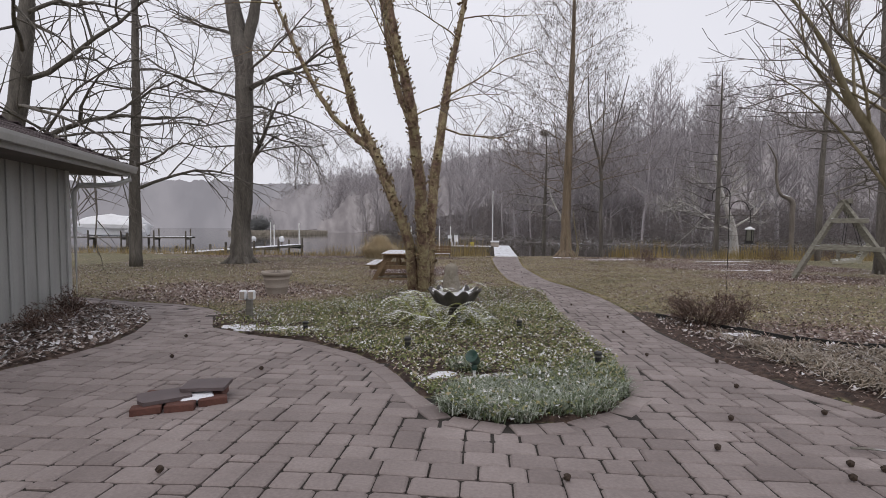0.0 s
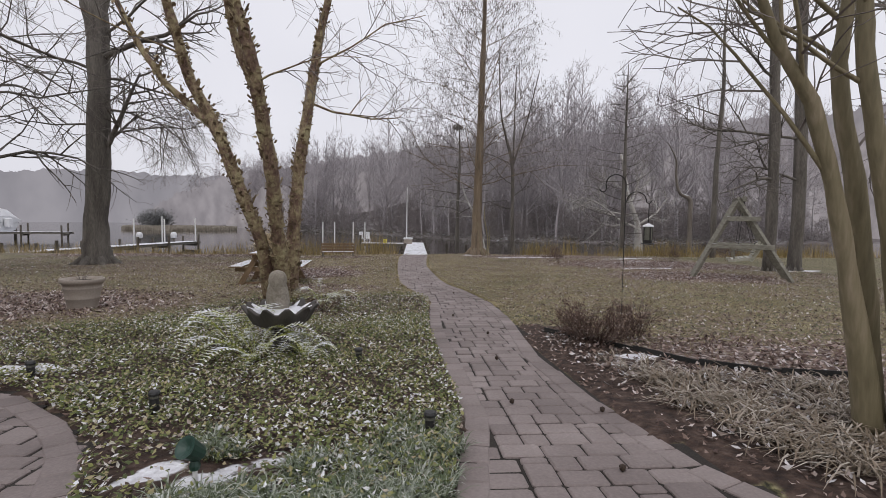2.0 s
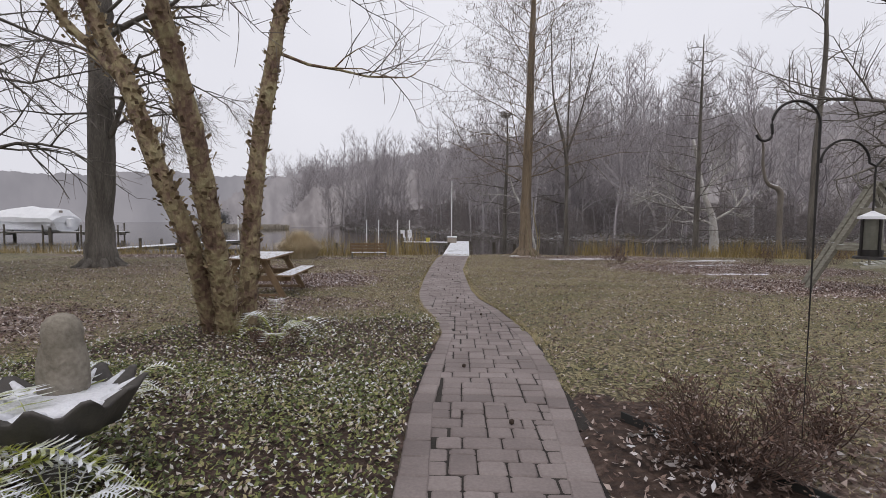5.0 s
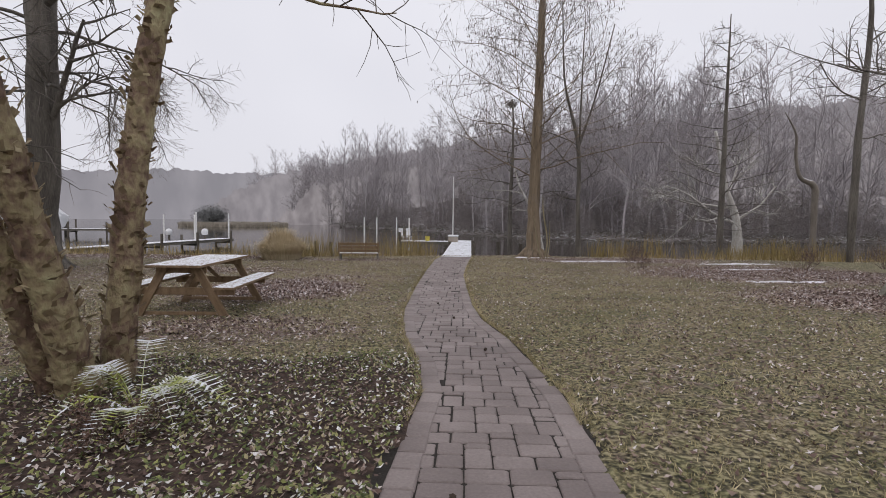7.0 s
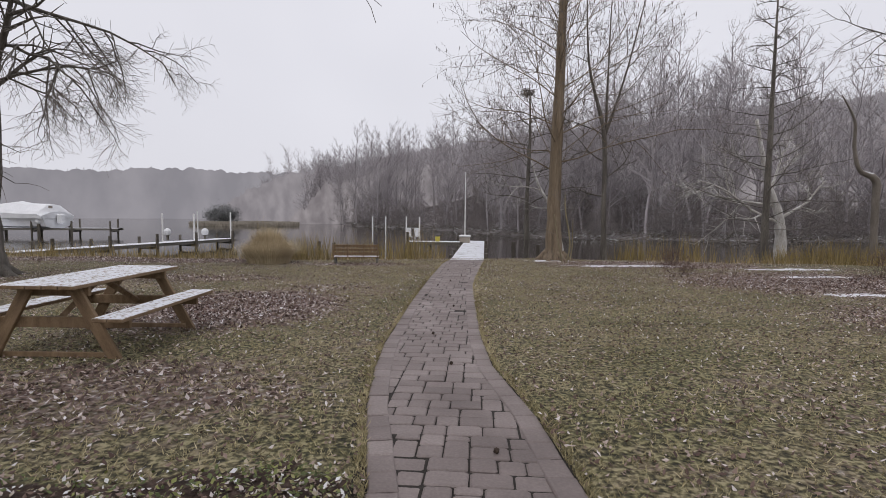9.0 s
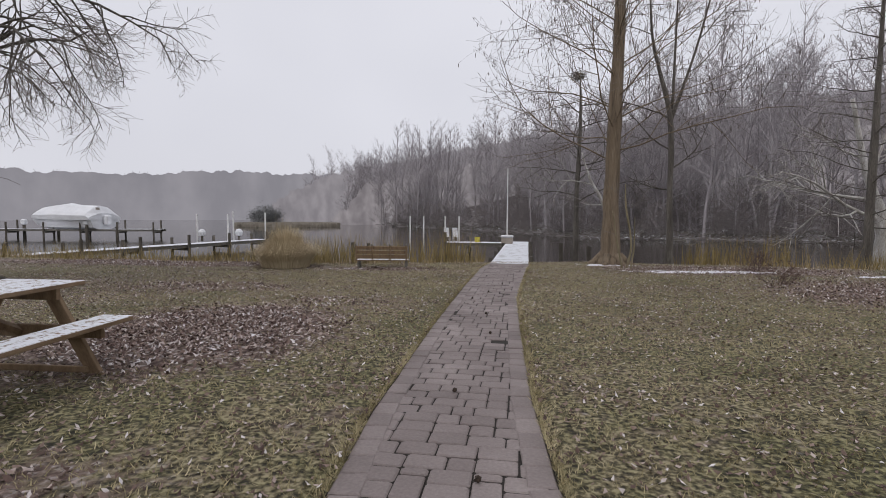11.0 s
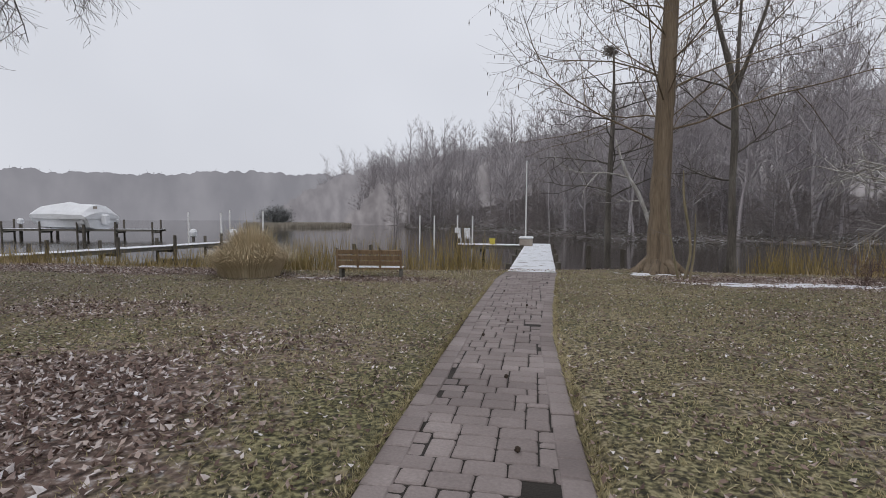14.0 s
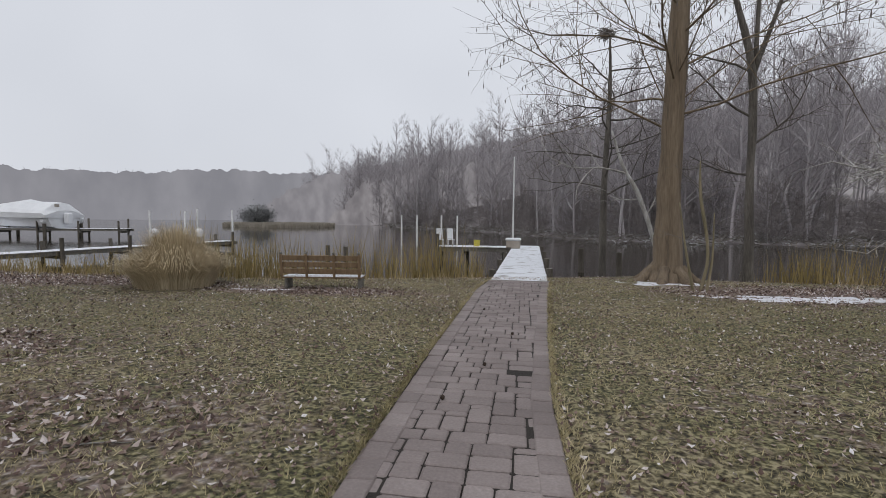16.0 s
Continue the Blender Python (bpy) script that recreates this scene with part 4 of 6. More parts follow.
def bird_bath(at):
    b = thing("bird_bath", at, "dark scalloped shell bird bath bowl filled with snow", "bird bath")
    k = 11
    wave = lambda th, row: 1 + (0.075 * np.cos(k * th) if row >= 2 else 0)
    part("pedestal", Mesh().lathe([(0.15, -0.02), (0.15, 0.03), (0.09, 0.08), (0.07, 0.22), (0.1, 0.3)], (0, 0, 0), 18), M["basin"], b, flat=False)
    bowl = Mesh().lathe([(0.1, 0.22), (0.2, 0.235), (0.3, 0.29), (0.36, 0.375), (0.38, 0.395), (0.35, 0.398), (0.24, 0.34), (0.05, 0.315)], (0, 0, 0), 66, wave=wave)
    v = bowl.v[0]
    th, rr = np.arctan2(v[:, 1], v[:, 0]), np.hypot(v[:, 0], v[:, 1])
    v[:, 2] += np.where(rr > 0.24, 0.03 * np.cos(k * th + 0.4), 0)
    part("bowl", bowl, M["basin"], b, flat=False)
    sn = Mesh().lathe([(0.3, 0.35), (0.28, 0.368), (0.16, 0.37), (0.02, 0.375)], (0, 0, 0), 44, wave=lambda t, row: 1 + 0.08 * np.cos(k * t) * (row < 2) + 0.04 * np.sin(3 * t))
    part("snow", sn, M["snow"], b, "snow lying in the bowl", flat=False)
    for j in range(k):
        a = (j + 0.5) * 2 * math.pi / k + 0.28
        rim = Mesh().tube([(0.22 * math.cos(a), 0.22 * math.sin(a), 0.34), (0.29 * math.cos(a), 0.29 * math.sin(a), 0.372), (0.345 * math.cos(a), 0.345 * math.sin(a), 0.4)], [0.03, 0.024, 0.014], 7)
        part("rim_snow", rim, M["snow"], b, "ridge of snow in a flute", flat=False)
    b.scale = (0.88, 0.88, 1.12)
    return b


def statue(at):
    m = Mesh().lathe([(0.085, 0), (0.1, 0.02), (0.105, 0.08), (0.1, 0.16), (0.088, 0.22), (0.078, 0.25), (0.083, 0.29), (0.075, 0.34), (0.05, 0.37), (0.01, 0.385)], (0, 0, 0), 16, wave=lambda t, row: 1 + 0.07 * np.cos(2 * t) + 0.03 * np.sin(5 * t + row))
    return solid("stone_statue", m, M["stone"], "small weathered stone figure standing behind the bird bath", "statue", at=at, flat=False)


def path_light(at, label="short black cylindrical path light standing in the bed", h=0.16):
    p = thing("path_light", at, label, "path light", "path lights along the bed")
    part("body", Mesh().lathe([(0.026, -0.05), (0.028, h * 0.7), (0.032, h * 0.72)], (0, 0, 0), 12), M["black"], p)
    part("lens", Mesh().lathe([(0.028, h * 0.72), (0.028, h * 0.82)], (0, 0, 0), 12), M["glass"], p, "dull lens ring")
    part("cap", Mesh().lathe([(0.034, h * 0.82), (0.036, h * 0.9), (0.03, h * 0.98), (0.01, h)], (0, 0, 0), 12), M["black"], p)
    return p


def spot_light(at, turn):
    p = thing("spot_light", at, "small green garden spotlight on a pale stake", "spot light", turn=turn)
    part("stake", Mesh().tube([(0, 0, -0.08), (0, 0, 0.12)], 0.011, 6), M["pipe"], p, "pale stake")
    part("knuckle", Mesh().lathe([(0.02, 0), (0.024, 0.02), (0.018, 0.04)], (0, 0, 0.11), 10), M["green_plastic"], p)
    h = part("head", Mesh().lathe([(0.018, -0.05), (0.035, -0.03), (0.048, 0.05), (0.05, 0.06), (0.04, 0.058), (0.01, 0.04)], (0, 0, 0), 14), M["green_plastic"], p)
    h.location, h.rotation_euler = (0, 0, 0.19), (0.9, 0, 0)
    return p


def outlet_post(at, turn):
    p = thing("outlet_post", at, "short wooden post carrying two white outlet boxes", "outlet post", turn=turn)
    part("post", Mesh().box((0.075, 0.075, 0.42), (0, 0, 0.16), bevel=0.006), M["old_wood"], p)
    for x in (-0.06, 0.05):
        part("outlet_box", Mesh().box((0.085, 0.07, 0.12), (x, -0.06, 0.36), bevel=0.012), M["white"], p, "weatherproof white box")
        part("cover", Mesh().box((0.06, 0.012, 0.09), (x, -0.1, 0.36), bevel=0.004), M["clay"], p)
    return p


def slab_cover(at, turn):
    """Two dark slabs resting askew over a ring of bricks."""
    b = thing("brick_ring", at, "low ring of red bricks on the patio, half open", "bricks", turn=turn)
    k_ = 0.82
    for x, y, a in ((-0.23, -0.1, 4), (0.0, -0.11, -3), (0.22, -0.04, 8), (-0.25, 0.12, 85), (0.25, 0.14, 80), (0.0, 0.2, 2), (-0.2, 0.22, -6)):
        q = part("brick", Mesh().box((0.17, 0.08, 0.05), (0, 0, 0), bevel=0.006), M["brick"], b)
        q.location, q.rotation_euler = (x * k_, y * k_, 0.025), (0, 0, radians(a))
    part("snow", Mesh().box((0.2, 0.14, 0.03), (0.08, 0.015, 0.045), (0, 0, 12), bevel=0.014), M["snow"], b, "patch of snow between the bricks")
    for dx, dy, a, w, n in ((-0.11, 0.03, 14, 0.3, 8), (0.13, 0.11, -12, 0.28, 18)):
        m = Mesh()
        th = np.arange(n) * 2 * np.pi / n + 0.2
        pts = [(math.copysign(min(abs(w * 0.72 * math.cos(t)), w * 0.5), math.cos(t)), math.copysign(min(abs(w * 0.62 * math.sin(t)), w * 0.36), math.sin(t))) for t in th]
        k = len(pts)
        m.add([(x, y, z) for z in (0, 0.022) for x, y in pts], [tuple(range(k - 1, -1, -1)), tuple(range(k, 2 * k))] + [(i, (i + 1) % k, k + (i + 1) % k, k + i) for i in range(k)])
        c, s = math.cos(radians(turn)), math.sin(radians(turn))
        o = solid("slab", m, M["slate"], "thin dark stone slab laid over the bricks", "slab", "slabs over the brick ring", at=(at[0] + dx * c - dy * s, at[1] + dx * s + dy * c, at[2] + 0.052 + (0.024 if n == 18 else 0)), turn=turn + a)
    return b


def fern(at, n, size, seed):
    r = np.random.default_rng(seed)
    f = thing("fern", at, "drooping green fern with snow on its fronds", "fern", "ferns in the bed")
    for k in range(n):
        a = k * 2.4 + r.uniform(-0.4, 0.4)
        L = size * r.uniform(0.65, 1.1)
        up = r.uniform(0.9, 2.3)
        m = Mesh()
        N_ = 19
        u = np.linspace(0, 1, N_ + 1)
        hx, hz = L * (u * 0.95), L * (up * u - (up * 0.75 + 0.25) * u ** 2.2) + 0.02
        ca, sa = math.cos(a), math.sin(a)
        P = np.stack([hx * ca, hx * sa, hz], 1)
        m.tube(P, np.linspace(0.004, 0.0015, N_ + 1), 3, caps=False)
        for i in range(2, N_ + 1):
            w = L * 0.24 * math.sin(math.pi * min(1, 0.16 + 0.84 * (1 - u[i]) ** 0.75)) * (0.35 + 0.65 * (1 - u[i]) ** 0.5)
            for q in (-1, 1):
                out = np.array([-sa * q, ca * q, 0.06]) * w
                fw = np.array([ca, sa, 0]) * w * 0.3
                e = np.array([ca, sa, 0]) * L / N_ * 0.26
                b = P[i]
                m.add([b - e, b + e, b + out * 0.6 + fw + e * 0.9, b + out + fw * 1.3, b + out * 0.6 + fw - e * 0.9], [(0, 1, 2, 3, 4)])
        part("frond", m, M["fern"], f)
    return f


def pile(x, y, z0, z1, r, parent):
    m = Mesh().tube([(x, y, z0), (x + rng.normal(0, 0.012), y + rng.normal(0, 0.012), z1)], [r * 1.05, r], 8)
    return part("piling", m, M["pile"], parent)


def dock(name, a, b, width, top, posts, label, post_h=0.5, board=0.14, gaps=2.0, rail=False, every=None):
    """A plank dock from a to b (plan points) with its deck at the height top."""
    a, b = np.array(a, float), np.array(b, float)
    L = float(np.hypot(*(b - a)))
    ang = math.degrees(math.atan2(b[1] - a[1], b[0] - a[0])) - 90
    d = thing(name, (a[0], a[1], top), label, "dock", turn=ang)
    n = int(L / (board + 0.008))
    plank = Mesh().box((width, board, 0.04), bevel=0.006).data("deck_board", M["deck"])
    for i in range(n):
        p = part("deck_board", plank, None, d)
        p.location = (rng.normal(0, 0.008), (i + 0.5) * (board + 0.008), -0.02 + rng.normal(0, 0.002))
        p.rotation_euler = (0, 0, rng.normal(0, 0.004))
    for x in (-width / 2 + 0.07, width / 2 - 0.07):
        part("stringer", Mesh().box((0.06, L, 0.17), (x, L / 2, -0.13), bevel=0.004), M["old_wood"], d)
    for s, side, h in posts:
        pile(side * (width / 2 + 0.09), s, WATER - 1.0 - top, h, 0.085, d)
        if side > 0:
            part("cap_beam", Mesh().box((width + 0.2, 0.07, 0.17), (0, s + 0.12, -0.3), bevel=0.004), M["old_wood"], d)
    return d


def boat(at, turn):
    b = thing("boat", at, "motor boat under white shrink wrap on a lift", "boat", turn=turn)
    n, m = 22, Mesh()
    st = []
    for i in range(n):
        u = i / (n - 1)
        x = -3.2 + 6.4 * u
        w = 1.15 * (1 - max(0, (u - 0.55) / 0.45) ** 2.2) + 0.02
        keel = 0.0 + 0.75 * max(0, (u - 0.6) / 0.4) ** 2
        top = 1.0 + 0.18 * max(0, (u - 0.4)) 
        st.append([(x, 0, keel), (x, -w * 0.75, keel + 0.25 * (1 - keel)), (x, -w, top), (x, w, top), (x, w * 0.75, keel + 0.25 * (1 - keel))])
    V = np.array(st).reshape(-1, 3)
    m.add(V, [(i * 5 + k, i * 5 + (k + 1) % 5, i * 5 + 5 + (k + 1) % 5, i * 5 + 5 + k) for i in range(n - 1) for k in range(5)] + [(4, 3, 2, 1, 0), tuple((n - 1) * 5 + k for k in range(5))])
    part("hull", m, M["white"], b, "white hull")
    c = Mesh()
    prof = np.interp(np.linspace(0, 1, n), [0, 0.04, 0.3, 0.42, 0.75, 0.97, 1], [1.25, 1.75, 1.8, 1.95, 1.7, 1.2, 1.05])
    st = []
    for i in range(n):
        u = i / (n - 1)
        x = -3.24 + 6.5 * u
        w = 1.2 * (1 - max(0, (u - 0.55) / 0.45) ** 2.2) + 0.03
        base = 0.78 + 0.18 * max(0, (u - 0.4))
        h = prof[i] - base
        st.append([(x, y * w, base + h * z) for y, z in ((-1, 0), (-1.03, 0.3), (-0.86, 0.5), (-0.42, 0.9), (0, 1), (0.42, 0.9), (0.86, 0.5), (1.03, 0.3), (1, 0))])
    V = np.array(st).reshape(-1, 3)
    c.add(V, [(i * 9 + k, i * 9 + k + 1, i * 9 + 10 + k, i * 9 + 9 + k) for i in range(n - 1) for k in range(8)] + [tuple(range(8, -1, -1)), tuple((n - 1) * 9 + k for k in range(9))])
    part("shrink_wrap", c, M["white"], b, "taut white shrink wrap")
    part("vent", Mesh().box((0.02, 0.3, 0.16), (-3.2, 0.5, 1.55), bevel=0.01), M["clay"], b)
    part("engine", Mesh().box((0.4, 0.4, 0.7), (-3.45, 0, 0.75), bevel=0.08), M["white"], b, "wrapped outboard engine")
    return b

# ---- woods and backdrop ----
build_woods()
# Paler, bluer glow for each farther ridge stands in for thickening haze.
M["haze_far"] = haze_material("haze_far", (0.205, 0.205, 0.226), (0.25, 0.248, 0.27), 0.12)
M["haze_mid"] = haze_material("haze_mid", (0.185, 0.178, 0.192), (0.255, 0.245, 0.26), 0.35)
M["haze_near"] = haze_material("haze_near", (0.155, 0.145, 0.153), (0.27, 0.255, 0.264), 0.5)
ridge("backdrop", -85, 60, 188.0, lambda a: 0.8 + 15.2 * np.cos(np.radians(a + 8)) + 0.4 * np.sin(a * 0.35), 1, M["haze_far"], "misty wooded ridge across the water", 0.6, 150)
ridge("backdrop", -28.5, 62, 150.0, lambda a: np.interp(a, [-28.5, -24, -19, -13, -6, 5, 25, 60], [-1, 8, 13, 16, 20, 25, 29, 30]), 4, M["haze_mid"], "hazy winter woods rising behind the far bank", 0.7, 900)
ridge("backdrop", -20.5, 60, 112.0, lambda a: np.interp(a, [-20.5, -16, -10, -5, 5, 25, 60], [-1, 7, 10, 12, 14, 17, 19]), 7, M["haze_near"], "dense winter woods in glowing haze tones on the slope beyond the far bank", 0.8, 1200)

def evergreen(at, R, H, seed):
    """A spreading evergreen: short trunk and a lumpy, mist-paled crown of many small sprays."""
    r = np.random.default_rng(seed)
    t = thing("evergreen_tree", at, "low evergreen on the marsh island, its crown coloured pale for mist", "tree")
    part("trunk", Mesh().tube([(0, 0, -0.5), (0.1, 0, H * 0.5), (0, 0, H * 0.85)], [0.25, 0.2, 0.05], 7), M["pile"], t)
    c = r.normal(0, 1, (16, 3)) * [R * 0.5, R * 0.5, H * 0.14] + [0, 0, H * 0.38]
    P = c[r.integers(0, 16, 9000)] + r.normal(0, 1, (9000, 3)) * [R * 0.24, R * 0.24, H * 0.15]
    P = P[P[:, 2] > 0.2]
    part("crown", soup("crown", leaf_quads(P[:, 0], P[:, 1], P[:, 2], 0.3, r, 0.8, 0.5), 4, M["evergreen"]), None, t, kind="stuff")


# ---- buildings, docks, furniture ----
build_house()
picnic_table((-1.2, 12.74, gz(-1.2, 12.74)), 2.0)
garden_bench((-0.92, 23.95, gz(-0.9, 23.95) - 0.12), 6.0)
swing_frame((11.36, 13.55, gz(11.36, 13.55) - 0.02), -33.0, 1.1)
hook, hang = shepherd_hook((4.03, 5.6, gz(4.03, 5.6)), -4.0, 1.8)
bird_feeder((4.03 + hang[0] * 0.997, 5.6 - hang[0] * 0.07, gz(4.03, 5.6) + hang[1]))
planter((-2.95, 8.45, gz(-2.95, 8.45)))
bird_bath((0.57, 5.5, gz(0.57, 5.5)))
statue((0.52, 5.6, gz(0.57, 5.5) + 0.4))
path_light((-1.12, 4.7, gz(-1.1, 4.7)))
path_light((0.17, 3.85, gz(0.17, 3.85)))
path_light((1.85, 3.35, gz(1.85, 3.35)))
path_light((1.35, 4.95, gz(1.35, 4.95)))
spot_light((0.8, 2.84, gz(0.8, 2.84)), -30)
outlet_post((-2.12, 5.45, gz(-2.12, 5.45)), 5)
slab_cover((-1.08, 2.2, gz(-1.08, 2.2)), 22)
fern((0.45, 5.08, gz(0.4, 5.05)), 11, 0.6, 5)
fern((0.85, 5.15, gz(0.85, 5.15)), 13, 0.4, 6)
fern((0.1, 5.6, gz(0.1, 5.6)), 10, 0.66, 7)
fern((0.55, 8.45, gz(0.55, 8.45)), 12, 0.62, 8)
fern((0.2, 6.4, gz(0.2, 6.4)), 9, 0.42, 9)
dock("dock", (2.78, 26.15), (3.36, 39.5), 1.25, -0.68, [(s, q, h) for s in (1.6, 4.6, 7.6, 10.8) for q, h in ((-1, 0.05), (1, 0.12))], "snow-covered plank dock running out from the paved path")
dock("side_dock", (2.7, 38.6), (-0.9, 38.6), 1.2, -0.7, [(0.4, 1, 0.3), (2.2, 1, 0.3), (3.5, 1, 0.35), (3.5, -1, 0.6)], "snow-covered side platform of the dock")
dock("neighbour_dock", (-19.6, 27.0), (-15.2, 44.5), 1.2, -0.98, [(s, q, h) for s in (1.5, 4.6, 7.7, 10.8, 14, 17.5) for q, h in ((-1, 0.4), (1, 0.58))], "long grey plank dock with tall wooden pilings")
dock("boat_dock", (-62.0, 50.0), (-32.0, 56.0), 1.3, -0.75, [(s, q, h) for s in (2, 5.5, 9, 12.5, 16, 19.5, 23, 26.5, 30) for q, h in ((-1, 0.9), (1, 0.7))], "far wooden dock with many dark pilings", board=0.3)
b = boat((-42.3, 55.5, -0.95), 174)
b.scale = (1.45, 1.45, 1.45)
for x, y in ((-45.5, 53.7), (-45.5, 57.5), (-38.5, 53.7), (-38.5, 57.5)):
    lp = thing("boat_lift", (x, y, WATER - 1), "dark boat lift post with a white motor cover", "boat lift", "boat lift posts")
    part("post", Mesh().tube([(0, 0, 0), (0, 0, 2.2)], 0.14, 8), M["pile"], lp)
    part("motor_cover", Mesh().box((0.5, 0.5, 0.55), (0, 0, 2.5), bevel=0.12), M["white"], lp, "white motor cover")
for x, y, top in ((-18.8, 41.9, 0.86), (-16.5, 41.9, 0.86), (-18.5, 46.0, 1.05), (-15.3, 44.9, 0.97), (-5.35, 50.6, 0.75), (-4.2, 50.6, 0.75), (-2.35, 50.3, 0.78), (-1.2, 50.3, 0.75)):
    solid("guide_pole", Mesh().tube([(0, 0, 0), (0, 0, top - WATER + 0.8)], 0.06, 8), M["pipe"], "slim white boat guide pole standing in the water", "pole", "guide poles", at=(x, y, WATER - 0.8))
for x, y in ((-18.2, 41.5), (-16.1, 42.6)):
    lm = thing("lift_motor", (x, y, -0.98), "white covered lift motor on a short post", "boat lift")
    part("post", Mesh().box((0.12, 0.12, 0.5), (0, 0, 0.2), bevel=0.01), M["pile"], lm)
    part("hood", Mesh().lathe([(0.12, 0), (0.22, 0.05), (0.24, 0.3), (0.16, 0.45), (0.03, 0.5)], (0, 0, 0.3), 12), M["white"], lm)
fp = thing("flagpole", (2.72, 41.2, WATER - 0.5), "tall thin bare flagpole at the end of the dock", "flagpole")
part("pole", Mesh().tube([(0, 0, 0), (0, 0, 2), (0, 0, 5.8)], [0.05, 0.045, 0.03], 8), M["pipe"], fp)
part("finial", Mesh().lathe([(0.01, 0), (0.05, 0.04), (0.01, 0.09)], (0, 0, 5.8), 8), M["white"], fp)
db = thing("dock_box", (2.72, 37.3, -0.68), "white plastic dock box with snow on its lid", "storage box", turn=-3)
part("body", Mesh().box((0.62, 0.5, 0.34), (0, 0, 0.17), bevel=0.03), M["clay"], db)
part("lid", Mesh().box((0.7, 0.56, 0.12), (0, 0, 0.4), bevel=0.05), M["white"], db)
for x in (-0.75, -0.25):
    c = thing("white_chair", (x, 38.4, -0.7), "white plastic chair seen from behind on the platform", "chair", "chairs on the platform", turn=20)
    part("seat", Mesh().box((0.45, 0.42, 0.04), (0, 0, 0.4), bevel=0.01), M["white"], c)
    part("backrest", Mesh().box((0.42, 0.05, 0.65), (0, 0.22, 0.75), (-12, 0, 0), bevel=0.02), M["white"], c)
    for sx in (-0.19, 0.19):
        for sy in (-0.18, 0.18):
            part("leg", Mesh().tube([(sx, sy, 0), (sx, sy, 0.4)], 0.02, 6), M["white"], c)
    c.scale = (0.72, 0.72, 0.78)
solid("bucket", Mesh().lathe([(0.13, 0), (0.16, 0.3), (0.15, 0.3), (0.12, 0.02)], (0, 0, 0), 14), M["plastic_yellow"], "small yellow bucket on the platform", "bucket", at=(1.0, 38.6, -0.7))
for x, y in ((5.5, 36.0), (6.6, 34.0), (-6.8, 39.5), (-5.6, 38.8)):
    solid("mooring_post", Mesh().tube([(0, 0, 0), (0.02, 0, 1.2), (0, 0, 2.2 if x > 0 else 1.9)], [0.13, 0.12, 0.11], 9), M["pile"], "weathered wooden mooring pile standing in the water", "piling", "mooring piles", at=(x, y, WATER - 1.2))

# ---- yard trees ----
def Z(x, y):
    return gz(x, y) - 0.05


tree((-0.2, 9.2, Z(-0.2, 9.2)), "multi-stemmed river birch with shaggy peeling tan bark", "tree", M["birch_bark"],
     [[(-0.14, -0.25, 0, 0.125), (-0.2, -0.6, 1.03, 0.098), (-0.4, -0.7, 1.66, 0.095), (-0.65, -0.65, 2.28, 0.092), (-0.92, -0.55, 2.91, 0.085), (-1.25, -0.5, 3.5, 0.08), (-1.4, -0.6, 4.1, 0.075), (-1.7, -0.6, 5.2, 0.06), (-2.4, -0.5, 7.8, 0.03)],
      [(-0.96, -0.58, 2.9, 0.06), (-1.41, -0.25, 3.25, 0.055), (-1.77, -0.2, 3.56, 0.05), (-1.91, -0.25, 3.8, 0.05), (-2.2, -0.2, 4.24, 0.045), (-3.0, -0.1, 5.9, 0.03), (-3.8, 0.1, 7.8, 0.015)],
      [(0.05, -0.3, 0, 0.15), (0.06, -0.6, 0.95, 0.11), (0.05, -0.8, 1.6, 0.108), (0.04, -1.0, 2.19, 0.105), (-0.02, -1.15, 2.74, 0.1), (-0.05, -1.35, 3.21, 0.095), (-0.13, -1.5, 3.75, 0.085), (-0.4, -1.6, 4.9, 0.07), (-1.0, -1.5, 8.3, 0.03)],
      [(-0.05, -1.33, 3.15, 0.06), (-0.35, -1.3, 3.9, 0.055), (-0.6, -1.2, 5.2, 0.045), (-1.0, -1.0, 8, 0.02)],
      [(0.12, -0.05, 0, 0.13), (0.14, 0.1, 1.06, 0.108), (0.17, 0.18, 1.76, 0.105), (0.22, 0.3, 2.47, 0.1), (0.31, 0.4, 3.18, 0.095), (0.4, 0.5, 3.9, 0.085), (0.5, 0.65, 4.68, 0.075), (0.75, 0.7, 5.9, 0.055), (1.2, 0.8, 8.3, 0.03)]],
     [(4, 0.42, 1, 0.2, 0.05, 2.6, 0.03), (4, 0.5, 1, -0.5, 0.3, 2.2, 0.026), (2, 0.4, 0.7, -0.7, 0.3, 1.6, 0.02), (2, 0.5, -0.6, -0.8, 0.3, 1.8, 0.02), (0, 0.35, -1, 0.3, 0.3, 1.6, 0.02), (0, 0.5, -0.8, -0.5, 0.4, 2.0, 0.022),
      (1, 0.4, -1, 0.1, 0.1, 1.8, 0.02), (1, 0.6, -1, -0.6, -0.1, 1.8, 0.02), (3, 0.5, 1, 0.5, 0.2, 2.2, 0.022), (4, 0.7, 0.8, 0.3, 0.3, 2.2, 0.022), (4, 0.65, -0.5, -0.9, 0.0, 2.2, 0.022), (0, 0.75, 0.4, -0.9, 0.0, 2.4, 0.022), (2, 0.8, 0.7, 0.3, -0.1, 2.4, 0.02)],
     11, lift=-0.03, depth=2, sides=12)
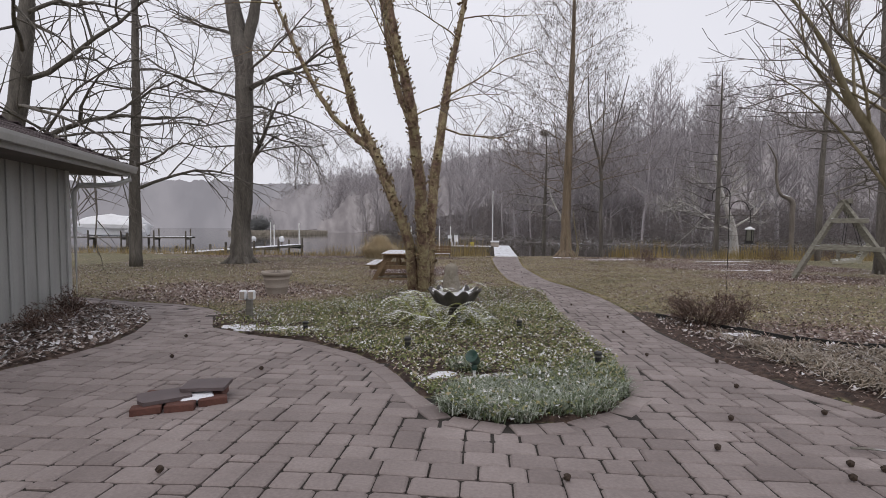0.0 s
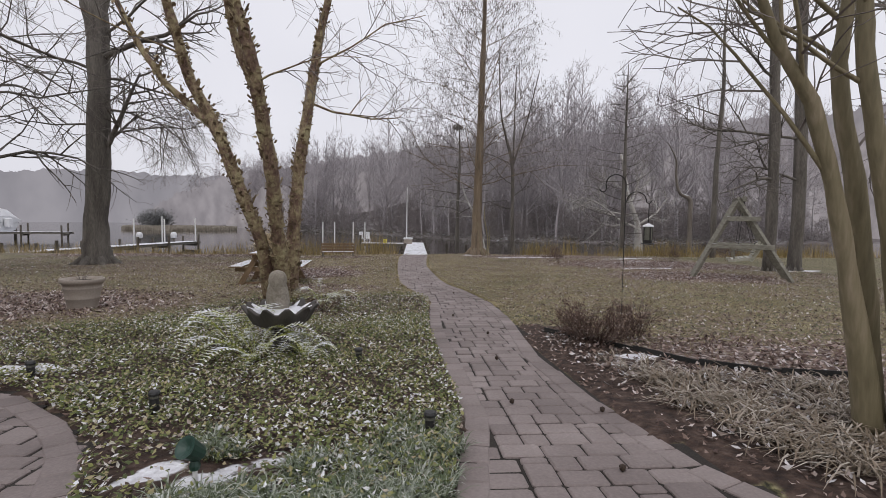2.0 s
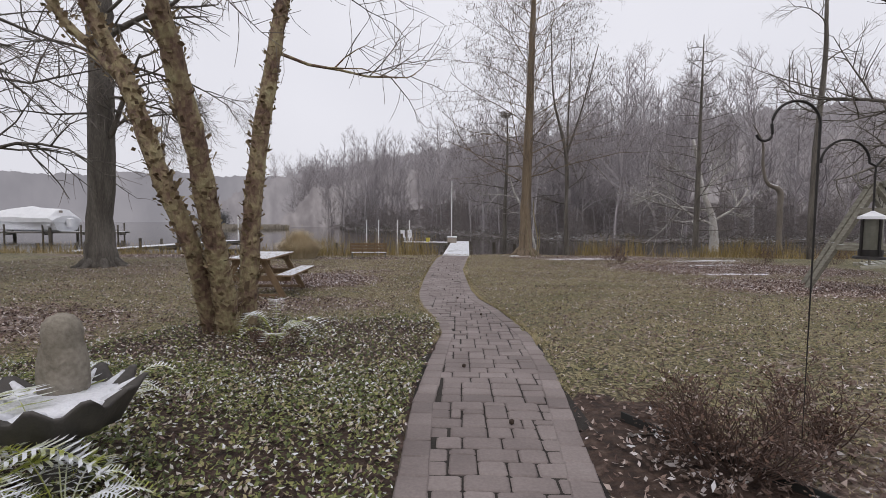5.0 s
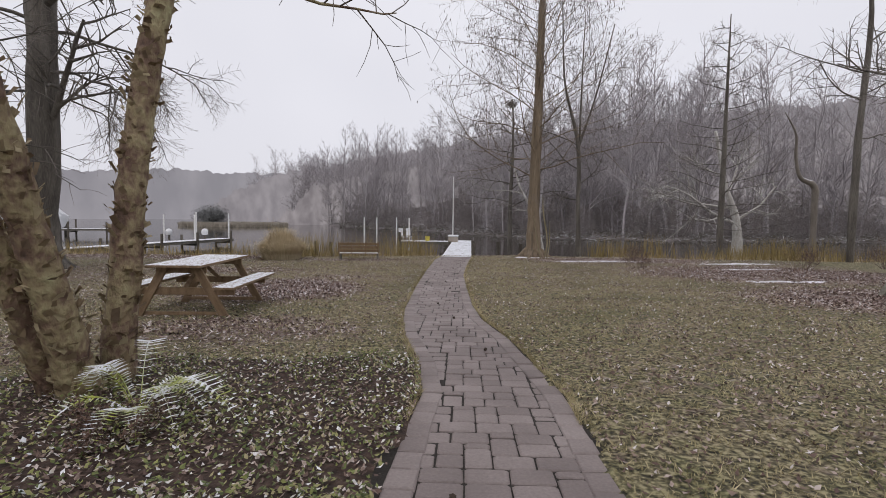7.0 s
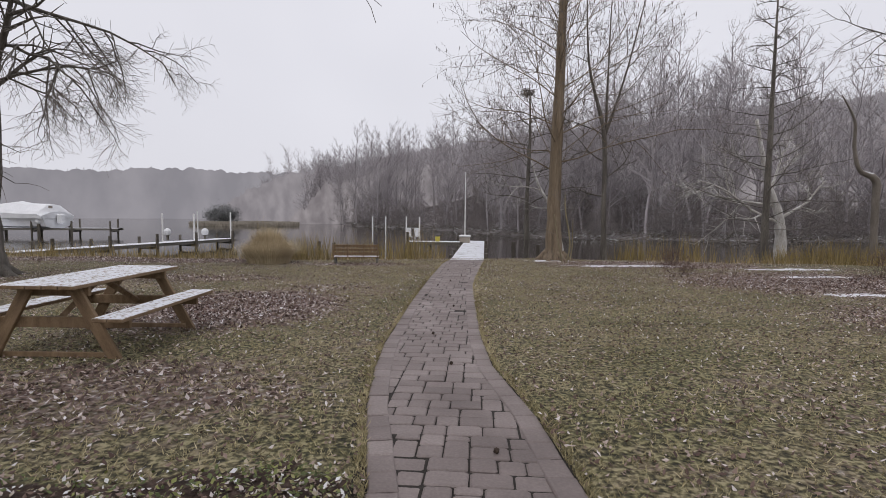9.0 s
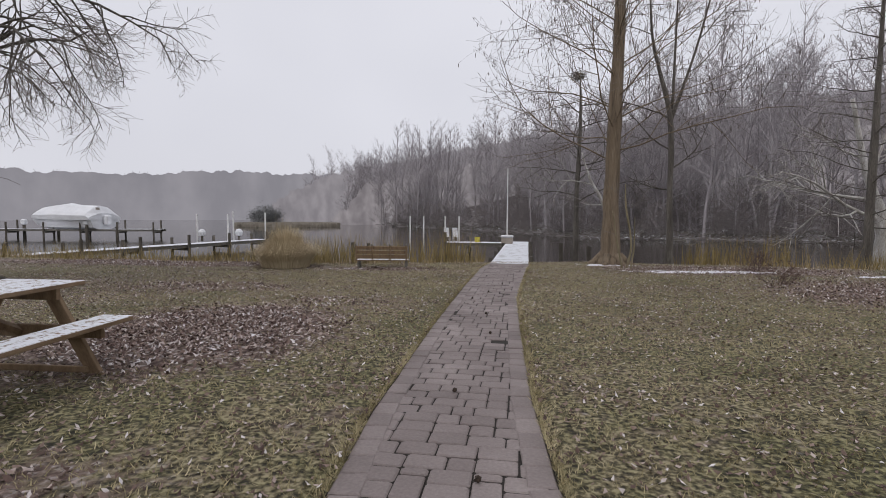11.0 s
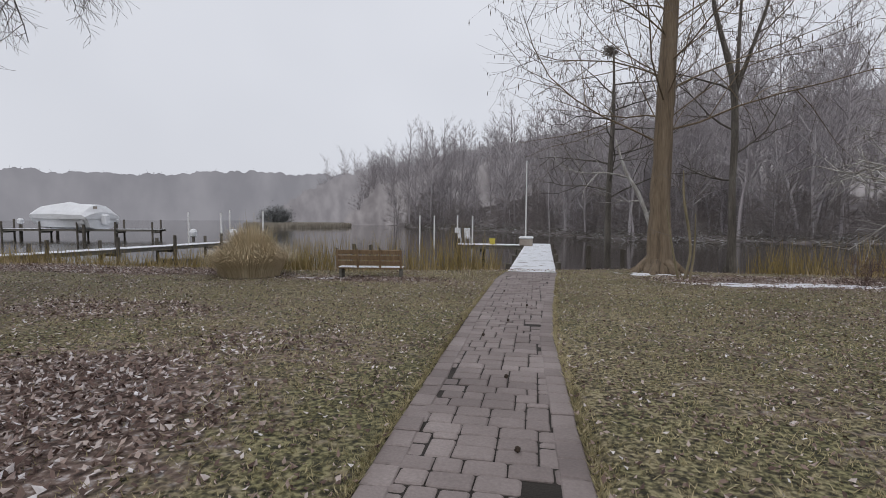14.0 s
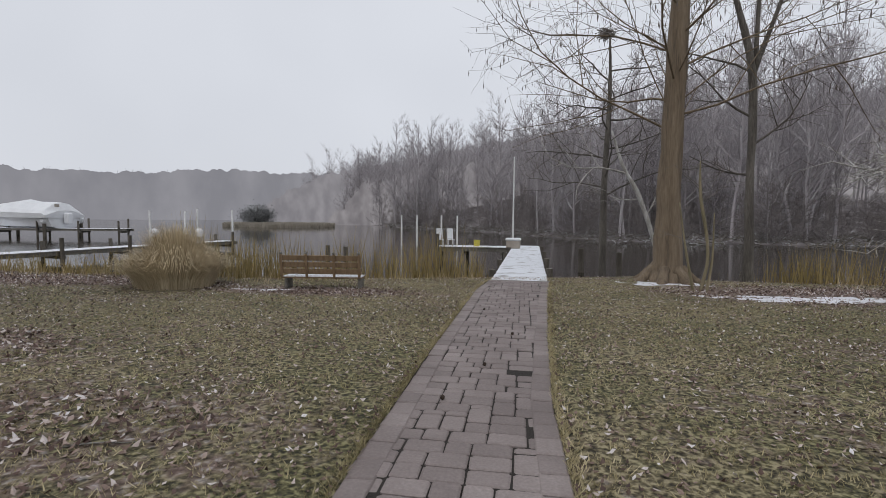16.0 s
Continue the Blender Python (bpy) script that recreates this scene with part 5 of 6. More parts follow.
tree((-8.4, 18.5, Z(-8.4, 18.5)), "tall grey-barked hardwood with a forked top and a low bent limb", "tree", M["oak_bark"],
     [[(0, 0, 0, 0.44), (0, 0, 1.2, 0.38), (0.15, 0, 4.0, 0.35), (0.22, 0, 7.2, 0.34), (0.1, 0, 8.6, 0.36), (-0.5, 0, 12, 0.2), (-0.8, 0, 18, 0.06)], [(0.15, 0, 8.2, 0.25), (0.7, 0, 10.2, 0.2), (1.2, 0, 14, 0.1), (1.5, 0, 18, 0.04)]],
     [(0, 0.24, 1, -0.1, 0.3, 3.6, 0.055, -0.1, 3), (0, 0.29, 1, -0.3, 0.35, 3.8, 0.06, -0.09, 3), (0, 0.35, 1, 0.15, 0.3, 3.8, 0.065, -0.08, 3), (0, 0.42, 0.9, -0.3, 0.35, 4.2, 0.07, -0.06, 3), (0, 0.21, 1, -0.2, 0.55, 3.2, 0.13), (0, 0.38, 1, -0.3, 0.5, 4.2, 0.14), (0, 0.3, 1, -0.4, 0.1, 1.8, 0.05), (0, 0.26, -1, -0.3, 0.3, 2.4, 0.05), (0, 0.36, -1, -0.6, 0.4, 3.5, 0.07), (0, 0.5, -1, 0.3, 0.3, 4, 0.09), (1, 0.3, 1, -0.4, 0.4, 4, 0.08), (1, 0.5, 0.7, 0.5, 0.5, 3.5, 0.06), (0, 0.65, -0.7, -0.6, 0.4, 4, 0.08), (0, 0.8, 0.5, 0.6, 0.6, 3.5, 0.06)],
     12, root=0.35, lift=0.03)
tree((-11.2, 16.2, Z(-11.2, 16.2)), "slender grey yard tree with long drooping branches", "tree", M["oak_bark"],
     [[(0, 0, 0, 0.22), (0.02, 0, 3, 0.17), (0.15, 0, 6, 0.14), (0.2, 0, 10, 0.09), (0.2, 0, 14, 0.03)]],
     [(0, 0.2, 1, -0.2, 0.55, 4.4, 0.08), (0, 0.26, 1, -0.6, 0.3, 4.6, 0.06), (0, 0.36, 1, 0.1, 0.4, 4.8, 0.06), (0, 0.42, 0.9, -0.8, 0.2, 5.2, 0.06), (0, 0.5, 1, 0.3, 0.2, 5.0, 0.055), (0, 0.3, -1, -0.2, 0.3, 3, 0.05), (0, 0.45, -1, -0.5, 0.2, 4, 0.05), (0, 0.6, 1, -0.4, 0.2, 4.5, 0.05), (0, 0.33, 0.6, -1, 0.2, 3.6, 0.05)],
     13, lift=-0.09, kids=(5, 8))
tree((-14.5, 15.0, Z(-14.5, 15.0)), "large dark yard tree with wide arching limbs", "tree", M["oak_bark"],
     [[(0, 0, 0, 0.4), (-0.3, 0, 3, 0.34), (0.3, 0, 6, 0.3), (0.7, 0, 9, 0.2), (1.0, 0, 13, 0.07)]],
     [(0, 0.3, 1, -0.1, 0.35, 6.2, 0.14), (0, 0.36, 1, -0.4, 0.1, 6.5, 0.12), (0, 0.48, 1, 0.2, 0.4, 6.0, 0.12), (0, 0.55, 0.8, -0.8, 0.2, 6.5, 0.1), (0, 0.65, 1, -0.2, 0.3, 5.5, 0.09), (0, 0.42, 0.9, -0.9, -0.05, 6.0, 0.09)],
     14, lift=-0.05, kids=(5, 8))
cyp = [(0, 0.12 + 0.8 * k / 40, math.cos(k * 2.4), math.sin(k * 2.4), 0.35 + 0.5 * k / 40, 5.6 * (1 - 0.6 * k / 40), 0.036 * (1.1 - k / 50)) for k in range(4, 40)]
cyp += [(0, 0.2 + 0.75 * k / 44, math.cos(k * 2.4 + 1), math.sin(k * 2.4 + 1), 0.7, 4.6 * (1 - 0.6 * k / 44), 0.022) for k in range(44)]
tree((6.1, 26.75, Z(6.1, 26.75)), "tall straight cypress with flared base, brown bark and hanging catkins", "tree", M["cypress_bark"],
     [[(0, 0, 0, 0.36), (0, 0, 0.5, 0.3), (-0.02, 0, 2.5, 0.25), (0.05, 0, 6, 0.2), (0.15, 0, 11, 0.13), (0.2, 0, 17, 0.03)]], cyp, 15, root=0.6, lift=0.03, hang=4600, kids=(6, 8))
tree((8.35, 27.9, Z(8.35, 27.9)), "slim forked grey tree beside the water", "tree", M["oak_bark"],
     [[(0, 0, 0, 0.12), (-0.08, 0, 2.5, 0.095), (-0.15, 0, 5.2, 0.09), (-0.8, 0.1, 8, 0.045), (-1.0, 0.1, 11.5, 0.02)], [(-0.15, 0, 5.1, 0.065), (0.6, 0, 7.5, 0.04), (1.3, 0, 10.5, 0.02)], [(-0.1, 0, 5.3, 0.05), (-0.05, 0, 9, 0.03), (0, 0, 11, 0.01)]],
     [(0, 0.24, -1, -0.2, 0.1, 1.5, 0.04), (0, 0.3, 1, 0, 0.4, 2, 0.04), (0, 0.36, -1, 0, 0.5, 2.4, 0.04), (0, 0.45, -1, 0.3, 0.6, 2.5, 0.04), (1, 0.3, 1, 0.2, 0.6, 2.2, 0.03), (1, 0.5, 1, -0.3, 0.6, 2, 0.03), (0, 0.7, -0.7, 0.5, 0.7, 2, 0.025), (2, 0.5, 0.5, 0.5, 0.8, 1.6, 0.02)],
     16, root=0.25, lift=0.05)
tree((6.28, 25.25, Z(6.28, 25.25)), "small mossy sapling clump with bare thin stems", "sapling", M["myrtle_bark"],
     [[(0, 0, 0, 0.035), (0.12, 0, 0.8, 0.03), (-0.06, 0, 1.9, 0.03), (-0.1, 0, 2.6, 0.012)], [(-0.1, 0.05, 0, 0.03), (-0.3, 0, 0.9, 0.02), (-0.45, 0, 1.8, 0.01)], [(0.1, -0.05, 0, 0.028), (0.2, 0, 0.7, 0.022), (0.2, 0, 1.6, 0.01)]],
     [(0, 0.7, 1, 0, 0.6, 0.8, 0.012), (0, 0.8, -1, 0, 0.8, 0.7, 0.012), (0, 0.5, 0.6, -0.6, 0.5, 0.6, 0.01), (1, 0.6, -1, 0, 0.6, 0.6, 0.008), (2, 0.6, 1, 0, 0.9, 0.6, 0.008)], 17, depth=1)
for (x, y), rad, seed in (((14.85, 16.8), 0.17, 18), ((16.2, 17.2), 0.205, 19)):
    tree((x, y, Z(x, y)), "tall straight hardwood trunk at the edge of the yard", "tree", M["oak_bark"],
         [[(0, 0, 0, rad * 1.1), (0, 0, 4, rad), (-0.2, 0, 8, rad * 0.85), (-0.4, 0, 15, rad * 0.3)]],
         [(0, 0.22, -1, -0.2, 0.1, 2.8, 0.07), (0, 0.32, -1, 0.2, 0.2, 3.2, 0.07), (0, 0.45, -1, -0.5, 0.6, 3, 0.07), (0, 0.55, 1, -0.4, 0.5, 3.5, 0.08), (0, 0.65, -0.6, 0.6, 0.7, 3.5, 0.07), (0, 0.8, 0.6, -0.6, 0.8, 2.5, 0.05)], seed, root=0.08)
tree((4.45, 3.2, Z(4.45, 3.2)), "crape myrtle clump with smooth mottled olive stems", "tree", M["myrtle_bark"],
     [[(-0.05, 0, 0, 0.075), (-0.28, 0, 1.05, 0.05), (-0.52, 0, 1.85, 0.042), (-0.78, 0, 2.25, 0.03), (-1.0, 0, 2.7, 0.018), (-1.35, 0.2, 3.4, 0.006)],
      [(0.05, 0.1, 0, 0.08), (-0.1, 0.1, 1.2, 0.055), (-0.3, 0.1, 2.1, 0.045), (-0.28, 0.1, 2.55, 0.035), (-0.2, 0.2, 4, 0.01)],
      [(0.1, -0.1, 0, 0.07), (-0.13, -0.1, 1.2, 0.05), (-0.34, -0.1, 2.1, 0.045), (-0.4, -0.1, 2.6, 0.035), (-0.7, -0.1, 4, 0.01)],
      [(0.2, 0.05, 0, 0.08), (0.15, 0, 1.0, 0.06), (0.2, 0, 2.0, 0.045), (0.5, 0, 3.6, 0.015)],
      [(0.25, -0.2, 0, 0.08), (0.5, -0.2, 0.9, 0.06), (0.8, -0.2, 2.2, 0.04), (1.2, -0.2, 3.6, 0.015)],
      [(0.0, -0.25, 0, 0.09), (0.05, -0.3, 0.45, 0.08)]],
     [(0, 0.55, -0.8, 0.1, 0.8, 1.4, 0.018), (0, 0.7, -0.6, 0.3, 0.9, 1.2, 0.014), (1, 0.6, -0.6, 0.2, 0.9, 1.4, 0.02), (1, 0.75, 0.5, -0.2, 0.9, 1.2, 0.014), (2, 0.6, -0.4, -0.6, 0.8, 1.3, 0.018), (3, 0.6, -0.4, 0.2, 0.9, 1.3, 0.018), (4, 0.6, 0.6, 0.2, 0.8, 1.3, 0.018), (1, 0.4, 0.3, 0.6, 0.6, 1.0, 0.012), (0, 0.45, -0.7, -0.2, 0.6, 1.3, 0.02), (0, 0.62, -0.9, -0.1, 0.5, 1.3, 0.016), (0, 0.62, -0.2, 0.3, 1, 1.3, 0.016), (1, 0.55, -0.9, 0, 0.5, 1.3, 0.018), (2, 0.7, 0.3, 0.3, 0.9, 1.3, 0.014), (2, 0.5, -1, 0.1, 0.6, 1.2, 0.018), (3, 0.5, 0.5, 0.2, 0.9, 1.4, 0.018), (3, 0.7, -0.8, -0.2, 0.8, 1.2, 0.014), (4, 0.5, -0.3, 0.3, 0.9, 1.4, 0.018)], 20, lift=0.04, depth=2, kids=(5, 7), sides=12)
tree((15.2, 28.8, Z(15.2, 28.8)), "conical bare tree with fine layered branches", "tree", M["oak_bark"],
     [[(0, 0, -0.8, 0.17), (0, 0, 4, 0.13), (0, 0, 9, 0.07), (0, 0, 12.3, 0.02)]],
     [(0, 0.25 + 0.72 * k / 44, math.cos(k * 2.4), math.sin(k * 2.4), 0.18, 3.4 * (1.05 - 0.85 * k / 44), 0.03) for k in range(44)], 21, lift=0.03, kids=(4, 6))
tree((18.0, 32.3, Z(18, 32.3) - 0.4), "leaning pale sycamore with snow-lined crooked limbs", "tree", M["pale_bark"],
     [[(0, 0, 0, 0.3), (0.05, 0, 2.0, 0.27), (-0.1, 0, 3.6, 0.2), (-0.7, 0, 5.2, 0.14), (-1.4, 0, 8.2, 0.07)]],
     [(0, 0.4, -1, -0.1, 0.15, 4.6, 0.11), (0, 0.5, -1, 0.3, 0.3, 4.8, 0.09), (0, 0.42, 1, 0, 0.6, 3.0, 0.1), (0, 0.6, 0.3, 0.2, 1, 3.0, 0.08), (0, 0.7, -1, 0, 0.6, 3.0, 0.06)], 22, twig="twig", lift=0.02)
tree((18.9, 27.9, Z(18.9, 27.9) - 0.2), "broken-topped dead trunk with a crooked upper stem", "tree", M["snow_bark"],
     [[(0, 0, 0, 0.15), (-0.05, 0, 3.2, 0.13), (-0.1, 0, 4.3, 0.14), (-0.75, 0, 4.7, 0.08), (-1.0, 0, 5.6, 0.07), (-1.05, 0, 6.6, 0.05), (-1.6, 0, 7.6, 0.02)]], [], 23)
tree((18.9, 25.8, Z(18.9, 25.8)), "thin tall bare tree at the wood's edge", "tree", M["oak_bark"],
     [[(0, 0, -0.3, 0.15), (0, 0, 5, 0.13), (0.2, 0, 9, 0.1), (0.1, 0, 12, 0.06), (0.3, 0, 15, 0.02)]],
     [(0, 0.35, 1, 0, 0.3, 2.6, 0.04), (0, 0.45, -1, 0, 0.4, 2.6, 0.05), (0, 0.52, -1, 0.3, 0.5, 3.2, 0.05), (0, 0.6, 1, 0.2, 0.6, 2.6, 0.05), (0, 0.7, -0.8, -0.4, 0.8, 2.4, 0.04), (0, 0.8, 0.8, 0.3, 0.8, 2.2, 0.03)], 24)
tree((7.6, 33.0, WATER - 0.6), "fallen pale snag leaning over the water", "dead tree", M["pale_bark"],
     [[(0.2, 0, 0, 0.07), (0.05, 0, 1.6, 0.07), (-0.6, 0, 3.6, 0.075), (-1.2, 0, 4.7, 0.06), (-1.6, 0, 5.9, 0.03)]],
     [(0, 0.6, -1, 0.3, -0.1, 2.2, 0.04), (0, 0.75, -1, 0, 0.1, 3.2, 0.05), (0, 0.5, 0.8, 0, 0.8, 1.6, 0.03)], 25)
tree((5.95, 33.6, WATER - 0.8), "bare tree with spreading twiggy crown holding a dark nest", "tree", M["oak_bark"],
     [[(0, 0, 0, 0.14), (-0.05, 0, 4, 0.11), (0.05, 0, 7, 0.08), (0, 0, 9.6, 0.03)]],
     [(0, 0.4 + 0.5 * k / 14, math.cos(k * 2.4), math.sin(k * 2.4), 0.25, 3.3 * (1.1 - 0.6 * k / 14), 0.045) for k in range(14)], 26, lift=-0.01, kids=(4, 7))
nest = Mesh()
for k in range(160):
    a = rng.uniform(0, 6.28)
    q = rng.normal(0, 0.11, 3)
    nest.tube([q, q + np.array([math.cos(a), math.sin(a), rng.normal(0, 0.3)]) * 0.22], 0.012, 3)
solid("nest", nest, M["twig"], "dark ragged twig nest high in the bare branches", "nest", kind="", at=(5.85, 33.9, 7.35))

# ---- fallen leaves, grass, bed plants, reeds ----
def scatter(n, box, keep, r):
    """Random plan points in a box, kept by a density of 0 to 1."""
    x, y = r.uniform(box[0], box[1], n), r.uniform(box[2], box[3], n)
    k = r.random(n) < keep(x, y)
    return x[k], y[k]


def leaf_quads(x, y, z, size, r, tilt=0.35, slim=0.5, curl=0.25):
    """Small curled leaves, each one kite-shaped face with lifted tips."""
    n = len(x)
    a = r.uniform(0, 2 * np.pi, n)
    L = size * r.uniform(0.6, 1.3, n)
    W = L * slim * r.uniform(0.7, 1.2, n)
    d = np.stack([np.cos(a), np.sin(a), r.normal(0, tilt, n)], 1)
    d /= np.linalg.norm(d, axis=1)[:, None]
    s = np.stack([-np.sin(a), np.cos(a), r.normal(0, tilt, n)], 1)
    s /= np.linalg.norm(s, axis=1)[:, None]
    c = np.stack([x, y, z], 1)
    up = np.stack([0 * a, 0 * a, L * curl * r.uniform(-0.2, 1, n)], 1)
    V = np.stack([c - d * L[:, None] / 2 + up, c - d * L[:, None] * 0.05 + s * W[:, None] / 2, c + d * L[:, None] / 2 + up * 0.7, c - d * L[:, None] * 0.05 - s * W[:, None] / 2], 1)
    low = V[:, :, 2].min(1) - z
    V[:, :, 2] -= np.minimum(low, 0)[:, None]
    return V


def blades(x, y, z, h, w, r, lean=0.8):
    n = len(x)
    a = r.uniform(0, 2 * np.pi, n)
    hh = h * r.uniform(0.5, 1.3, n)
    b = r.uniform(0, 2 * np.pi, n)
    out = hh * lean * r.uniform(0.2, 1.2, n)
    base = np.stack([x, y, z], 1)
    side = np.stack([np.cos(a) * w, np.sin(a) * w, 0 * a], 1)
    tip = base + np.stack([np.cos(b) * out, np.sin(b) * out, hh], 1)
    return np.stack([base - side, base + side, tip], 1)


def straps(x, y, z, h, w, r, lean=0.8, droop=0.5, segs=3):
    """Arching strap leaves of a few quads each."""
    n = len(x)
    b = r.uniform(0, 2 * np.pi, n)
    hh, out = h * r.uniform(0.6, 1.2, n), h * lean * r.uniform(0.3, 1.3, n)
    side = np.stack([-np.sin(b), np.cos(b), 0 * b], 1) * w
    rows = []
    for k in range(segs + 1):
        u = k / segs
        p = np.stack([x + np.cos(b) * out * u, y + np.sin(b) * out * u, z + hh * (u * 1.4 - droop * 1.1 * u * u)], 1)
        ww = side * (1 - 0.85 * u ** 2)
        rows.append((p - ww, p + ww))
    quads = [np.stack([rows[k][0], rows[k][1], rows[k + 1][1], rows[k + 1][0]], 1) for k in range(segs)]
    V = np.stack([rows[k][q] for k in range(segs + 1) for q in (0, 1)], 1)
    return V, segs


def strap_mesh(name, V, segs, mat):
    n, per = V.shape[:2]
    me = bpy.data.meshes.new(name)
    me.vertices.add(n * per)
    me.vertices.foreach_set("co", V.ravel())
    q = np.array([(2 * k, 2 * k + 1, 2 * k + 3, 2 * k + 2) for k in range(segs)])
    F = (np.arange(n)[:, None, None] * per + q[None]).reshape(-1, 4)
    finish(me, F.ravel().astype(np.int32), np.full(len(F), 4), mat)
    return me


def build_cover():
    r = np.random.default_rng(17)
    lawn = lambda x, y: ~paved(x, y) & (y < bank_y(x) + 0.6)

    def dens(x, y):
        litter, snow, bed, rb = cover(x, y)
        near = smooth(26, 4, np.hypot((x - 2.5) * 0.9, (y - 12) * 0.6))
        base = np.where(litter > 0.6, 0.35 + 0.65 * litter, 0.4 + 0.8 * np.clip(litter - 0.3, 0, 1) * 1.2)
        patch = 0.45 + 0.9 * wobble(x, y, 0.5, 2.0)
        return np.where(lawn(x, y) & (r.random(np.shape(x)) > 1.1 * snow), base * patch * (0.5 + 0.5 * near) * np.where(bed > 0.5, np.where(y > 6.4, 4.5, 0.9), 1), 0)

    x, y = scatter(420000, (-13, 16, 0.6, 27.5), dens, r)
    V = leaf_quads(x, y, ground_z(x, y) + 0.014 + 0.012 * r.random(len(x)), np.where(cover(x, y)[0] > 0.6, 0.054, 0.038), r, 0.45, 0.55, 0.4)
    new_leaf = tagged(new("fallen_leaves", soup("fallen_leaves", V, 4, M["litter"])), "brown and pale fallen leaves, some dusted with snow", "leaf litter", kind="stuff")
    # deep drifts where the leaves lie over one another
    def drift(x, y):
        litter = cover(x, y)[0]
        return np.where(lawn(x, y), smooth(0.76, 0.98, litter + 0.25 * (wobble(x, y, 0.4, 8.0) - 0.5)), 0)

    x, y = scatter(130000, (-9, 14, 11, 21), drift, r)
    V = leaf_quads(x, y, ground_z(x, y) + 0.02 + 0.025 * r.random(len(x)), 0.052, r, 0.5, 0.55, 0.5)
    tagged(new("leaf_drift", soup("leaf_drift", V, 4, M["drift"])), "deep drift of curled brown leaves dusted with snow", "leaf litter", kind="stuff")
    # leaves with snow on the near beds
    x, y = scatter(42000, (2.9, 8.2, -0.5, 7.2), lambda x, y: (inside(RIGHT_BED, x, y) & (wobble(x, y, 0.5, 5.0) > 0.38)) * 0.5 * smooth(0.12, 0.5, away(RIGHT_BED, x, y)), r)
    V = leaf_quads(x, y, ground_z(x, y) + 0.02 + 0.03 * r.random(len(x)), 0.055, r, 0.4)
    x2, y2 = scatter(16000, (-5.8, -2.7, 0.9, 7), lambda x, y: inside(HOUSE_BED, x, y) * 0.7, r)
    V2 = leaf_quads(x2, y2, ground_z(x2, y2) + 0.02, 0.06, r, 0.4)
    tagged(new("snowy_leaves", soup("snowy_leaves", np.concatenate([V, V2]), 4, M["snow_litter"])), "snow-dusted fallen leaves on dark bed soil", "leaf litter", kind="stuff")
    # grass
    def gd(x, y):
        litter, snow, bed, rb = cover(x, y)
        near = smooth(13, 1, np.abs(x - 2.4) + 0.25 * np.maximum(y - 18, 0))
        return np.where(lawn(x, y) & (bed < 0.5) & (rb < 0.5) & (snow < 0.5) & ~inside(HOUSE_BED, x, y), (0.12 + 0.88 * near) * np.where(litter > 0.75, 0.25, 1.0) * (0.6 + 0.5 * wobble(x, y, 0.8, 4.0)) * smooth(0.2, 0.62, wobble(x, y, 0.11, 6.0)), 0)

    x, y = scatter(1100000, (-10, 14, 4.5, 27), gd, r)
    V = blades(x, y, ground_z(x, y), 0.036, 0.0052, r, 1.3)
    tagged(new("grass", soup("grass", V, 3, M["grass"])), "short dormant lawn grass, tan and dull green", "grass", kind="stuff")
    # fringe of longer grass along the paving
    n = 16000
    yy = r.uniform(8.5, 26, n)
    right = np.interp(yy, [6.8, 9.1, 11, 12.2, 13.5, 16, 18.5, 20.6, 24, 26.3], [3.22, 3.34, 3.16, 2.94, 2.87, 2.86, 2.87, 3.0, 3.25, 3.46])
    xx = np.where(r.random(n) < 0.5, edge_left(yy) - np.abs(r.normal(0, 0.03, n)), right + np.abs(r.normal(0, 0.03, n)))
    tagged(new("edge_grass", soup("edge_grass", blades(xx, yy, ground_z(xx, yy), 0.04, 0.003, r, 1.1), 3, M["grass"])), "longer tan grass along the paving edge", "grass", kind="stuff")
    # ground-cover plants in the bed
    fade = lambda x, y: smooth(-0.01, 0.03, away(BED, x, y)) * inside(BED, x, y)
    def ivy(x, y):
        snow = cover(x, y)[1]
        return fade(x, y) * (0.25 + 0.75 * wobble(x, y, 0.6, 1.5)) * np.where(y > 7.6, 0.4, 1) * np.where(snow > 0.5, 0.15, 1) * smooth(-2.4, -0.8, x + 0.6)
    x, y = scatter(190000, (-3, 2.4, 2, 10.3), ivy, r)
    V = leaf_quads(x, y, ground_z(x, y) + 0.02 + 0.07 * r.random(len(x)) ** 1.3, 0.031, r, 0.5, 0.6)
    tagged(new("ground_cover", soup("ground_cover", V, 4, M["ivy"])), "low evergreen ground cover with snow-tipped leaves", "ground cover plants", kind="stuff")
    # frosted strap-leaved clumps at the bed's tip
    def tip(x, y):
        return fade(x, y) * (y < 3.35 + 0.25 * np.sin(4 * x)) * (cover(x, y)[1] < 0.4) * (x > 0.62) * np.where(y < 2.75, 1, 0.35)
    cx, cy = scatter(1100, (0.3, 2.2, 2.0, 3.7), tip, r)
    k = 34
    x, y = np.repeat(cx, k) + r.normal(0, 0.02, len(cx) * k), np.repeat(cy, k) + r.normal(0, 0.02, len(cy) * k)
    V, segs = straps(x, y, ground_z(x, y), 0.13, 0.0035, r, 0.85, 0.75)
    tagged(new("lilyturf", strap_mesh("lilyturf", V, segs, M["blade"])), "frosted green lilyturf spilling over the paving edge", "ornamental grass", kind="stuff")
    # dried strap leaves in the right-hand bed
    cx, cy = scatter(1150, (3.6, 8, 0.2, 6), lambda x, y: inside(RIGHT_BED, x, y) * (away(RIGHT_BED, x, y) > 0.42) * 0.8, r)
    k = 22
    x, y = np.repeat(cx, k) + r.normal(0, 0.04, len(cx) * k), np.repeat(cy, k) + r.normal(0, 0.04, len(cy) * k)
